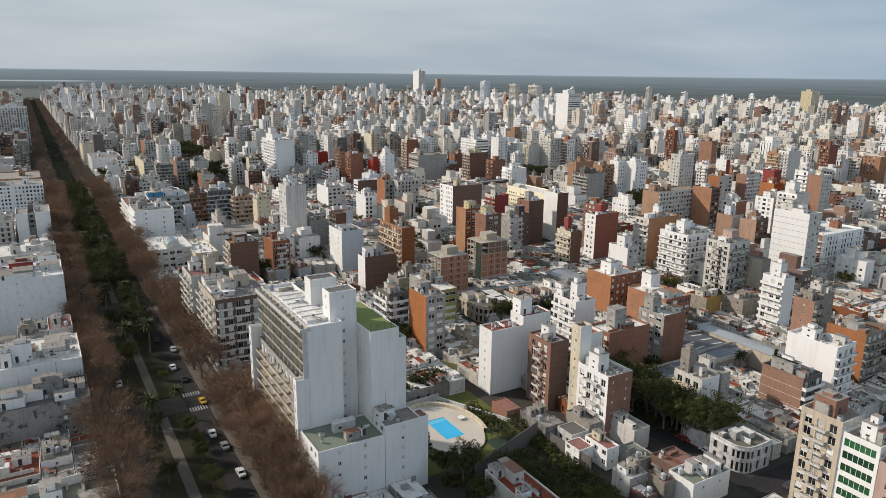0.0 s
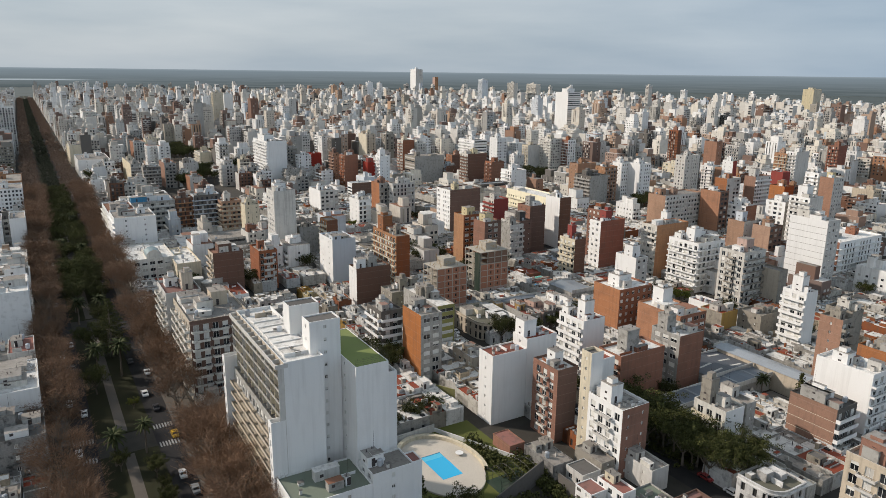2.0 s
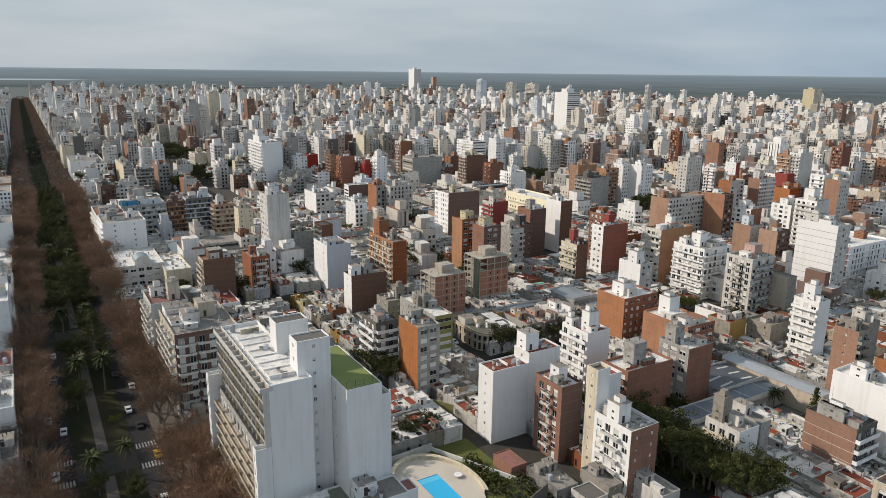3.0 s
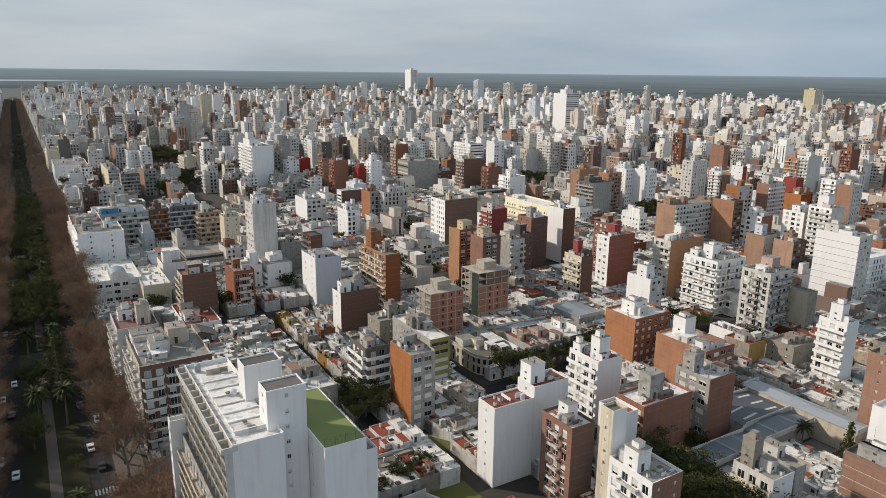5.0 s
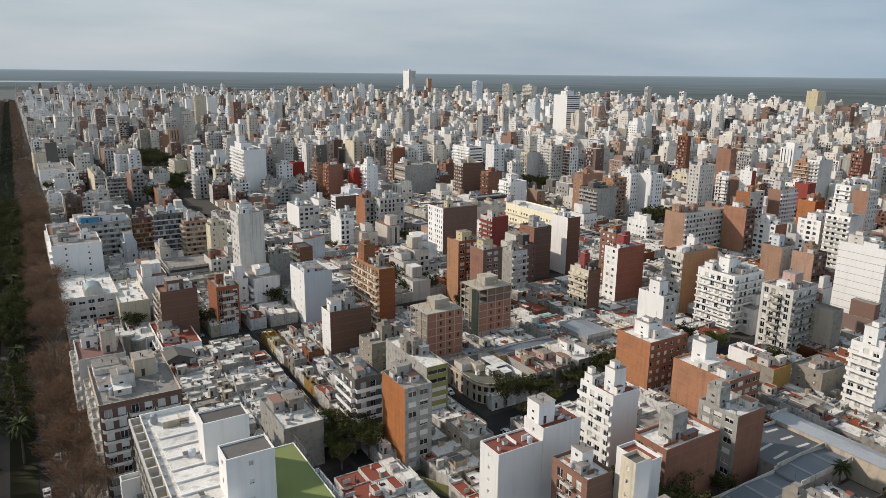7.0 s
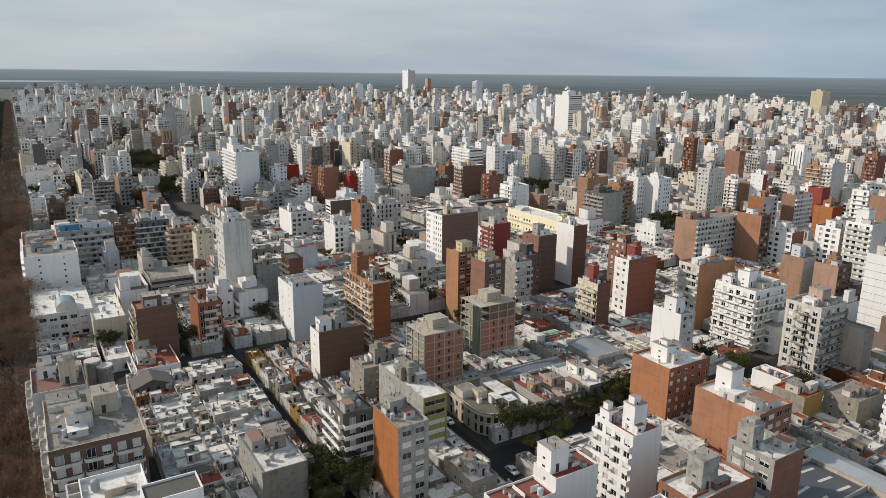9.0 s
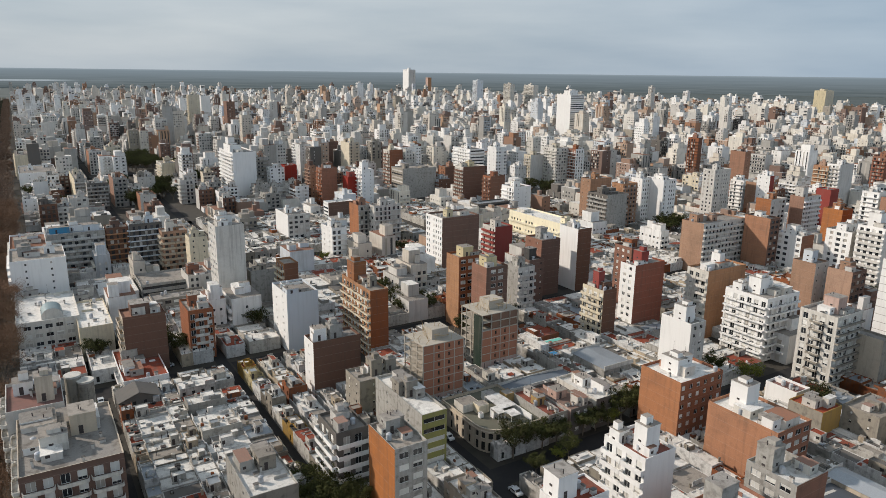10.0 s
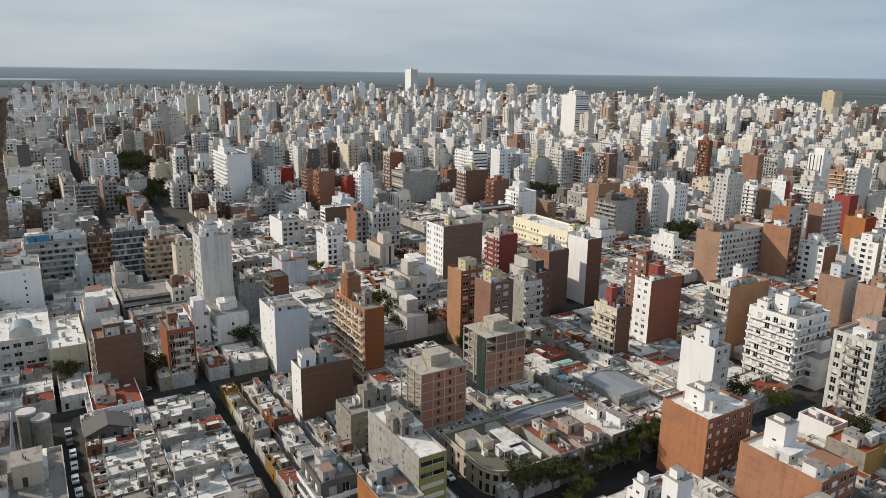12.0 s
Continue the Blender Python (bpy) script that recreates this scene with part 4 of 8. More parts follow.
apartment(300.0, 491.8, 10.1, 10.7, 35.2, left='balc', right='blank', cl='white', heads=((0.4, 0.5),), lod=1)
apartment(288.3, 491.0, 10.1, 12.7, 33.2, left='blank', right='win', cl='orange', cr='pale', heads=((0.3, 0.5, 4, 4, 4, 'yellow'),), lod=1)
apartment(369.8, 635.4, 10.1, 13.3, 41.9, left='win', right='blank', cl='brick', cr='rust', heads=((0.5, 0.5),), lod=1)
apartment(268.2, 406.9, 13.1, 18.2, 26.5, left='wide', right='blank', cl='white', cr='grey', heads=((0.2, 0.6), (0.5, 0.5)), lod=1)
apartment(296.4, 448.0, 11.2, 10.4, 29.2, left='blank', right='blank', cl='orange', cr='rust', heads=((0.5, 0.5),), lod=1)
apartment(252.4, 405.6, 13.1, 13.4, 31.6, left='balc', right='blank', cl='white', cr='pale', heads=((0.4, 0.6, 6, 6, 7, 'white'),), lod=1)
apartment(325.2, 457.4, 9.2, 17.2, 31.5, left='blank', right='balc', cl='clay', cr='pale', cb='white', heads=((0.1, 0.5, 5, 5, 6, 'pale'),), lod=1)
apartment(340.9, 513.2, 10.1, 9.4, 29.3, left='blank', right='blank', cl='red', cr='red', heads=(), lod=1)
apartment(403.8, 475.7, 10.1, 17.4, 37.3, left='win', right='dense', cl='pale', cr='offwhite', heads=((0.4, 0.5),), lod=1)
apartment(513.1, 592.2, 11.8, 5.1, 46.2, left='balc', right='blank', cl='brick', cr='brown', heads=((0.5, 0.5),), lod=1)
apartment(448.4, 571.1, 14.2, 7.7, 41.1, left='blank', right='few', cl='clay', heads=((0.5, 0.5),), lod=1)
apartment(421.7, 505.2, 10.1, 11.6, 32.7, left='blank', right='dense', cl='brick', cr='darkgrey', heads=((0.5, 0.5),), lod=1)
apartment(380.5, 505.4, 10.1, 4.9, 34.0, left='few', right='blank', cl='white', cr='red', heads=((0.2, 0.5),), lod=1)
apartment(2416.2, 1325.2, 45.0, 29.2, 115.0, left='few', right='column', cl='white', cr='pale', heads=((0.5, 0.5, 9, 9, 7, 'white'),), lod=2)
apartment(909.9, 1466.3, 24.7, 28.3, 76.6, left='few', right='few', cl='yellow', cr='cream', heads=((0.3, 0.5, 12, 10, 4, 'cream'),), lod=2)
apartment(830.1, 716.0, 28.8, 24.5, 75.2, left='blank', right='bands', cl='white', cr='white', heads=((0.5, 0.5, 14, 12, 6, 'white'),), lod=1)
apartment(1227.0, 1310.8, 10.1, 11.3, 77.8, left='balc', right='few', cl='pale', heads=((0.5, 0.5),), lod=2)
apartment(2181.0, 1272.2, 15.7, 13.6, 88.2, left='column', right='blank', cl='pink', cr='tan', heads=(), lod=2)
apartment(1861.5, 865.0, 11.3, 17.2, 74.7, left='balc', right='few', cl='white', heads=((0.5, 0.5),), lod=2)
apartment(1901.1, 922.2, 18.8, 8.9, 71.1, left='balc', right='few', cl='white', heads=((0.5, 0.5),), lod=2)
apartment(1334.7, 1053.5, 35.7, 13.1, 79.0, left='balc', right='few', cl='offwhite', heads=((0.5, 0.5),), lod=2)
apartment(1367.8, 1013.8, 26.3, 11.3, 80.9, left='balc', right='few', cl='offwhite', heads=((0.5, 0.5),), lod=2)
apartment(1605.9, 1085.6, 21.4, 18.1, 85.5, left='balc', right='few', cl='bluish', heads=((0.5, 0.5),), lod=2)
apartment(2299.6, 91.8, 12.8, 13.5, 61.5, left='blank', right='blank', cl='pale', heads=((0.3, 0.5),), lod=2)
apartment(2190.6, 110.9, 181.3, 16.9, 52.0, left='blank', right='blank', cl='offwhite', heads=((0.3, 0.5),), lod=2)
apartment(1235.9, 291.5, 12.2, 16.9, 65.0, left='balc', right='few', cl='cream', heads=((0.5, 0.5),), lod=2)
apartment(1267.7, 317.5, 15.9, 14.8, 62.1, left='win', right='blank', cl='white', heads=((0.5, 0.5),), lod=2)
apartment(310.2, 75.6, 29.6, 13.6, 6.1, left='balc', right='blank', cl='white', roof='red', heads=((0.2, 0.7, 5, 3.5, 4, 'grey'),))
apartment(219.3, 89.5, 20.2, 10.8, 13.0, left='few', right='blank', cl='grey', cr='concrete', roof='white', heads=((0.75, 0.6, 4, 4, 3.5, 'concrete'),))
apartment(402.3, 71.1, 28.7, 22.6, 8.0, left='blank', right='blank', cl='pale', roof='white', heads=((0.3, 0.6, 8, 6, 2.5, 'white'),), lod=1)
apartment(404.7, 95.1, 20.0, 24.3, 9.5, left='bands', right='bands', cl='grey', roof='grey', heads=(), lod=1)
apartment(382.6, 96.2, 10.0, 22.3, 8.6, left='bands', right='wide', cl='concrete', roof='grey', heads=())
apartment(398.2, 113.9, 15.6, 9.8, 12.5, left='blank', right='dense', cl='pale', heads=((0.2, 0.5, 5, 4, 4, 'brick'),), lod=1)
apartment(198.4, 133.0, 12.4, 7.5, 7.9, left='win', right='few', cl='beige', cr='concrete', roof='white', heads=((0.3, 0.6, 3, 3, 2.6, 'beige'), (0.8, 0.2, 3, 3, 2.2, 'pale')))
apartment(180.9, 237.6, 10.1, 9.5, 11.2, left='blank', right='blank', cl='concrete', cr='ochre', roof='red', heads=((0.2, 0.5, 4, 4, 2.2, 'pale'),), lip=0.5, name='house')
apartment(193.9, 246.3, 10.1, 6.9, 9.8, left='blank', right='few', cl='white', cr='beige', roof='red', heads=(), name='house')
apartment(171.0, 247.8, 10.1, 14.3, 11.5, left='few', right='blank', cl='concrete', cr='concrete', roof='grey', heads=((0.5, 0.5, 4, 4, 2.5, 'concrete'),), name='house')
apartment(146.0, -22.0, 17.2, 32.4, 11.4, left='blank', right='win', cl='white', roof='terrace', lip=2.2, heads=((0.62, 0.85, 4.0, 6, 3.6, 'white'), (0.64, 0.1, 0.3, 16, 2.4, 'white'), (0.8, 0.1, 0.3, 16, 2.4, 'white'), (0.3, 0.5, 9, 0.3, 2.2, 'white'), (0.97, 0.5, 6, 0.3, 2.2, 'white'), (0.45, 0.3, 3.5, 5, 1.2, 'brown')), label='white block with walled green roof terraces')
apartment(179.1, -24.9, 13.6, 20.2, 5.2, left='blank', right='few', cl='offwhite', roof='red', heads=((0.5, 0.5, 5, 4, 2.5, 'pale'), (0.9, 0.8, 4, 4, 2.0, 'white')), name='house', label='low house with a red roof terrace')
apartment(183.0, -4.5, 9.8, 7.0, 6.0, left='blank', right='few', cl='grey', cr='white', roof='grey', lip=0.3, heads=((0.1, 0.7, 2.5, 4, 1.8, 'white'),), name='house', label='low white house with a stained grey roof')
apartment(186.5, 2.7, 6.0, 5.6, 3.6, left='blank', right='few', cl='white', roof='grey', lip=0.3, heads=(), name='house', label='single-storey white house with a flat roof')
apartment(201.1, -14.5, 16.0, 23.2, 13.2, left='blank', right='column', cl='mould', cr='mould', roof='dark', lip=0.4, heads=((0.62, 0.55, 7.0, 5, 4.2, 'mould'), (0.0, 0.2, 7.5, 8, 2.6, 'white'), (0.97, 0.6, 4, 4, 1.6, 'pale')), label='blackened grey block with a mouldy blank wall')
apartment(219.3, -34.3, 22.6, 42.6, 18.0, left='blank', right='column', cl='white', roof='white', lip=0.4, heads=((0.66, 0.25, 6.2, 4, 5.4, 'white'), (0.56, 0.1, 2.6, 2.4, 4.2, 'white'), (0.9, 0.3, 6, 6, 2.6, 'pale'), (0.4, 0.3, 9, 5, 2.4, 'offwhite')), label='white block with a stepped roof room and a blank wall')
apartment(243.2, -2.0, 12.0, 9.5, 12.6, left='blank', right='few', cl='grey', roof='dark', lip=0.4, heads=((0.9, 0.8, 4, 4, 2.4, 'pale'), (0.1, 0.3, 3, 4, 1.8, 'white')), name='house', label='weathered grey house with a cluttered dark roof')
apartment(243.2, -12.5, 12.0, 10.3, 9.0, left='blank', right='few', cl='brown', roof='tile', lip=0.4, heads=((0.4, 0.5, 4, 3, 2.4, 'beige'),), name='house', label='brown house with a tiled roof')
apartment(243.2, -29.3, 12.0, 16.6, 7.5, left='blank', right='few', cl='offwhite', roof='grey', lip=0.4, heads=((0.5, 0.5, 5, 4, 2.4, 'white'),), name='house', label='off-white house with a grey flat roof')
apartment(256.5, 0.5, 14.0, 7.2, 15.5, left='blank', right='few', cl='pale', roof='red', lip=0.4, heads=((0.2, 0.6, 3, 4, 2.2, 'offwhite'),), name='house', label='pale house with a red roof terrace')
apartment(256.5, -8.6, 14.0, 9.0, 14.0, left='blank', right='few', cl='grey', roof='grey', lip=0.4, heads=((0.2, 0.4, 4, 4, 3.4, 'concrete'), (0.9, 0.8, 3, 3, 2, 'white')), name='house', label='stained grey house with a concrete stair head')
apartment(256.5, -29.3, 14.0, 20.5, 9.0, left='blank', right='few', cl='white', roof='white', lip=0.4, heads=((0.7, 0.5, 5, 5, 2.6, 'pale'),), name='house', label='white house with a flat white roof')
apartment(289.8, -47.2, 24.8, 54.8, 25.6, left='blank', right='column', cl='peeled', roof='white', lip=0.4, heads=((0.8, 0.75, 8, 6, 3, 'red'), (0.76, 0.05, 14, 10, 1.6, 'white'), (0.4, 0.5, 6, 5, 3, 'white')), label='white block with a tall peeling blank wall')
apartment(326.1, -40.2, 20.0, 33.5, 14.5, left='blank', right='win', cl='offwhite', roof='white', heads=((0.5, 0.3), (0.9, 0.5, 5, 5, 3, 'grey')))
apartment(326.1, -6.5, 16.0, 14.5, 21.5, left='few', right='few', cl='white', cr='white', roof='grey', heads=((0.85, 0.3, 7, 6, 3.4, 'white'), (0.1, 0.5, 4, 5, 2.4, 'concrete'), (0.9, 0.95, 6, 4, 5.5, 'pale')))
apartment(347.0, -6.5, 14.0, 14.5, 17.0, left='few', right='win', cl='pale', roof='grey', heads=((0.5, 0.3), (0.8, 0.8, 4, 4, 3, 'offwhite')), lod=1)
apartment(372.7, -25.9, 27.3, 33.2, 15.7, left='blank', right='balc', cl='pale', roof='white', heads=((0.5, 0.3), (0.8, 0.5)), lod=1)
apartment(449.5, 0.3, 23.0, 7.6, 22.2, left='few', right='blank', cl='white', heads=(), lod=1)
apartment(449.0, -9.0, 22.8, 5.8, 21.8, left='blank', right='blank', cl='white', heads=(), lod=1)
apartment(449.0, -33.0, 22.8, 22.0, 19.0, left='blank', right='win', cl='offwhite', heads=((0.5, 0.5), (0.8, 0.2)), lod=1)
apartment(452.9, -3.1, 18.3, 3.3, 21.4, left='blank', right='balc', cl='grey', heads=((0.5, 0.3, 3, 5, 4.4, 'darkgrey'),), lod=1)
apartment(100.5, 87.6, 23.0, 8.2, 8.0, left='few', right='few', cl='pale', cr='white', roof='red', lip=0.5, heads=((0.0, 0.97, 2.4, 3.4, 2.2, 'pale'), (0.1, 0.45, 2.6, 2.6, 1.6, 'white'), (0.6, 0.6, 0.3, 9, 0.9, 'white')), name='house', label='pale house with red roof terraces and low parapets')
apartment(558.5, -36.9, 27.3, 44.2, 22.6, left='blank', right='dense', cl='white', heads=((0.2, 0.3), (0.8, 0.5)), lod=1)
apartment(624.3, -47.2, 45.3, 54.1, 18.9, left='blank', right='win', cl='tan', heads=((0.2, 0.3), (0.8, 0.5)), lod=1)
apartment(221.4, 173.9, 17.7, 6.9, 8.9, left='blank', right='win', cl='grey', cr='concrete', roof='red', heads=((0.4, 0.5, 3, 3, 2.4, 'ochre'), (0.8, 0.9, 2.5, 3, 2, 'pale')), name='house', label='old dark stuccoed row house with red roof terraces')
apartment(221.4, 182.0, 17.7, 8.3, 8.6, left='blank', right='win', cl='pink', cr='darkgrey', roof='tile', heads=((0.3, 0.6, 4, 4, 2.4, 'pink'),), name='house', label='old dark stuccoed row house with a pink roof room')
apartment(221.4, 191.7, 17.7, 8.2, 9.4, left='blank', right='win', cl='offwhite', cr='darkgrey', roof='white', heads=((0.7, 0.7, 3.5, 4, 2.6, 'white'),), name='house', label='old dark stuccoed row house with a white roof terrace')
apartment(1002.8, -41.6, 25.0, 46.4, 56.4, left='blank', right='balc', rail='half', cb='pale', cl='white', heads=((0.2, 0.3, 7, 7, 5, 'white'), (0.7, 0.5, 12, 7, 4, 'white')), lod=1)
apartment(396.1, 48.0, 31.1, 19.9, 11.1, left='win', right='blank', cl='pale', roof='grey', heads=((0.2, 0.3, 5, 5, 3, 'pale'), (0.7, 0.7, 6, 5, 3, 'offwhite'), (0.5, 0.05, 4, 4, 2, 'grey')), lod=1)
apartment(384.0, 67.0, 29.6, 10.7, 10.0, left='win', right='blank', cl='pale', roof='grey', heads=((0.2, 0.3, 5, 5, 3, 'pale'), (0.7, 0.7, 6, 5, 3, 'offwhite'), (0.5, 0.05, 4, 4, 2, 'grey')))
apartment(121.2, 135.3, 10.5, 5.9, 6.5, left='few', right='blank', cl='pale', roof='grey', heads=((0.1, 0.8, 3, 3, 2.2, 'pale'),), name='house', lip=0.6, label='low house with a flat pale grey roof beside a tower')
apartment(118.0, 122.3, 8.5, 4.2, 6.3, left='win', right='few', cl='white', roof='red', heads=((0.9, 0.9, 2.2, 3, 2.0, 'cream'),), name='house', lip=0.6, label='white house with a red tiled roof terrace')
apartment(123.0, 117.2, 5.6, 4.9, 4.8, left='win', right='few', cl='white', roof='red', heads=(), name='house', lip=0.2, label='small white house with a red roof')
apartment(137.8, 118.3, 12.4, 6.3, 4.2, left='blank', right='blank', cl='mould', roof='grey', heads=((0.9, 0.8, 2.6, 3, 2.2, 'grey'),), name='house', lip=0.3, label='blackened low house with a stained flat roof')
apartment(130.6, 121.4, 6.2, 6.0, 4.4, left='win', right='win', cl='pale', roof='dark', heads=(), name='house', lip=0.2, label='low pale house with a dark sheet roof and wide windows')
apartment(152.4, 115.2, 8.0, 5.0, 3.4, left='blank', right='few', cl='brick', roof='red', heads=(), name='house', lip=0.2, label='low brick outbuilding with a red roof')
apartment(131.0, 128.0, 10.0, 4.6, 5.6, left='blank', right='few', cl='concrete', roof='grey', heads=((0.5, 0.8, 2.4, 3, 1.8, 'grey'),), name='house', lip=0.4, label='stained concrete house below a tower')
apartment(112.6, 127.2, 8.2, 7.2, 4.0, left='blank', right='blank', cl='grey', roof='terrace', heads=(), name='house', lip=0.4, label='low house with a dark green terrace roof')
apartment(104.8, 116.9, 5.8, 6.0, 6.5, left='few', right='few', cl='pale', cr='grey', roof='white', heads=((0.8, 0.4, 2.2, 2.2, 2.6, 'concrete'), (0.3, 0.9, 3, 3, 1.6, 'white')), name='house', lip=0.6, label='weathered white house with a cluttered flat roof')
apartment(100.9, 132.0, 11.2, 8.4, 5.3, left='blank', right='blank', cl='brown', cr='brown', roof='red', heads=(), name='house', lip=0.6, label='low house with a large red roof terrace and white tables')
apartment(95.1, 127.9, 7.6, 13.2, 7.0, left='blank', right='few', cl='white', roof='terrace', heads=((0.55, 0.3, 2.6, 4, 3.2, 'white'), (0.95, 0.5, 1.6, 5, 2.4, 'white')), name='house', lip=0.6, label='white house with tall end walls and a green terrace')


# ---- ground, roads, far plain ----
def sheet_material():
    m, t, b = nodes_of("ground_earth")
    tc = t.nodes.new("ShaderNodeTexCoord").outputs["Object"]
    n1, n2 = noise_at(t, tc, 0.0022, 6.0), noise_at(t, tc, 0.35, 5.0)
    sep = t.nodes.new("ShaderNodeSeparateXYZ")
    t.links.new(tc, sep.inputs[0])
    town = mix(t, n2, (0.018, 0.016, 0.012), (0.052, 0.045, 0.036))
    strip = t.nodes.new("ShaderNodeMapping")
    strip.inputs["Scale"].default_value = (0.0025, 0.011, 1)
    t.links.new(tc, strip.inputs["Vector"])
    n3 = noise_at(t, strip.outputs["Vector"], 1.0, 5.0)
    # plain is blue-grey: distance haze is mixed into its colour
    plain = mix(t, n1, (0.042, 0.057, 0.057), (0.07, 0.09, 0.088))
    plain = mix(t, ramp(t, n3, 0.5, 0.66, 0, 0.6), plain, (0.03, 0.042, 0.04))
    plain = mix(t, ramp(t, n3, 0.42, 0.3, 0, 0.6), plain, (0.085, 0.10, 0.094))
    dist = t.nodes.new("ShaderNodeVectorMath")
    dist.operation = "LENGTH"
    t.links.new(tc, dist.inputs[0])
    east = math_node(t, "MAXIMUM", sep.outputs["X"], 0.0)
    reach = math_node(t, "ADD", dist.outputs["Value"], math_node(t, "MULTIPLY", east, 0.72))
    mp = t.nodes.new("ShaderNodeMapping")
    mp.inputs["Rotation"].default_value = (0, 0, radians(-8))
    mp.inputs["Scale"].default_value = (0.0011, 0.0075, 1)
    t.links.new(tc, mp.inputs["Vector"])
    river = noise_at(t, mp.outputs["Vector"], 1.0, 3.0)
    # the river's pale tone paints the sky reflected in it
    plain = mix(t, ramp(t, river, 0.68, 0.70), plain, (0.28, 0.31, 0.33))
    t.links.new(mix(t, ramp(t, reach, 2790, 2880), town, plain), b.inputs["Base Color"])
    b.inputs["Roughness"].default_value = 0.95
    return m


g = Shape()
ring = [(4850 * math.cos(i * math.pi / 48), 50 + 4850 * math.sin(i * math.pi / 48), 0) for i in range(96)]
for i in range(96):
    g.poly([(0, 50, 0), ring[i], ring[(i + 1) % 96]])
ground = tagged(new("ground", g.mesh("ground", [sheet_material()])), "city ground of bare earth and worn paving, open plain beyond", "ground", kind="structure")

pm, pt, pb = nodes_of("far_plain")
ptc = pt.nodes.new("ShaderNodeTexCoord").outputs["Object"]
pmap = pt.nodes.new("ShaderNodeMapping")
pmap.inputs["Scale"].default_value = (0.0016, 0.0016, 0.11)
pt.links.new(ptc, pmap.inputs["Vector"])
pn = noise_at(pt, pmap.outputs["Vector"], 1.0, 5.0)
psep = pt.nodes.new("ShaderNodeSeparateXYZ")
pt.links.new(ptc, psep.inputs[0])
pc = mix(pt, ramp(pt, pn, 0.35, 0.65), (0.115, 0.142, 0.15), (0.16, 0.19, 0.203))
pfine = pt.nodes.new("ShaderNodeMapping")
pfine.inputs["Scale"].default_value = (0.006, 0.006, 0.42)
pt.links.new(ptc, pfine.inputs["Vector"])
strips = noise_at(pt, pfine.outputs["Vector"], 1.0, 4.0)
pc = mix(pt, ramp(pt, strips, 0.52, 0.7, 0, 0.55), pc, (0.085, 0.108, 0.112))
pc = mix(pt, ramp(pt, strips, 0.46, 0.3, 0, 0.5), pc, (0.185, 0.215, 0.222))
# distance haze painted in: paler and bluer upwards, near sky colour on top
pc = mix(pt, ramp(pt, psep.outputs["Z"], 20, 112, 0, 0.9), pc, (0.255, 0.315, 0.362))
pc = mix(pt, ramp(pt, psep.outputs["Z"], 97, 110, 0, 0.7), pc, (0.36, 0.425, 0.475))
# pale water patches carry the sky's reflection in their colour
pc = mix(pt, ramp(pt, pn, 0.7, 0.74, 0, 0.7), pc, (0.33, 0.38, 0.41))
lake = math_node(pt, "MULTIPLY", ramp(pt, psep.outputs["X"], -2250, -2400), math_node(pt, "MULTIPLY", ramp(pt, psep.outputs["Z"], 36, 38), ramp(pt, psep.outputs["Z"], 46, 43)))
pc = mix(pt, lake, pc, (0.42, 0.48, 0.52))
# the backdrop glows evenly by itself; sun and sky do not light it
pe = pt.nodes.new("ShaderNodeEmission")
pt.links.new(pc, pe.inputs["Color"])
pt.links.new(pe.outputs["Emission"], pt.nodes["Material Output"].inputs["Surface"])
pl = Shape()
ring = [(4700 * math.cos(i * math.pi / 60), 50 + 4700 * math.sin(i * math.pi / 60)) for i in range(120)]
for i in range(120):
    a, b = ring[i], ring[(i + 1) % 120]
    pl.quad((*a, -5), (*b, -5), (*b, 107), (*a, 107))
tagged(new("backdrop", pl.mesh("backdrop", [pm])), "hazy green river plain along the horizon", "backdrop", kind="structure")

ASPHALT = surface("asphalt", (0.022, 0.0215, 0.023), stain=0.3, streak=0.0, grain=0.3, dirt=(0.07, 0.065, 0.06))
PAVING = surface("pavement_tiles", (0.105, 0.092, 0.08), stain=0.5, streak=0.0, grain=0.4)
LINE = surface("road_paint", (0.36, 0.36, 0.35), stain=0.5, streak=0.0, grain=0.5)
GRASS = surface("lawn", (0.024, 0.027, 0.012), stain=0.4, streak=0.0, grain=0.4, dirt=(0.045, 0.035, 0.022))

# streets: (u0, u1, v0, v1) of the carriageways
ROADS = [(-90, 3100, 13.8, 20.0), (-90, 3100, 34.5, 40.6), (213, 314, 66.4, 71.0), (214, 2800, 107.4, 111.5), (-90, 2800, 146.4, 152.4),
         (207.5, 215.5, 40.6, 106), (211, 219, 152.4, 1000), (88, 97, 152.4, 800), (314, 323, 40.6, 106), (314, 323, 112.2, 146.4), (316, 325, 152.4, 1300)]
for k in range(1, 20):
    ROADS.append((319 + 126 * k, 328 + 126 * k, -600, 2500))
for k in range(1, 19):
    ROADS.append((330, 2800, 151 + 122 * k, 158 + 122 * k))
for k in range(1, 5):
    ROADS.append((-90, 2800, 9 - 118 * k, 16 - 118 * k))
rd = Shape()
for u0, u1, v0, v1 in ROADS:
    rd.quad((v0, u0, 0.02), (v1, u0, 0.02), (v1, u1, 0.02), (v0, u1, 0.02))
road = new("road", rd.mesh("road", [ASPHALT]))
road.matrix_world = spot(0, 0)
tagged(road, "dark worn asphalt streets between the blocks", "road", kind="structure")

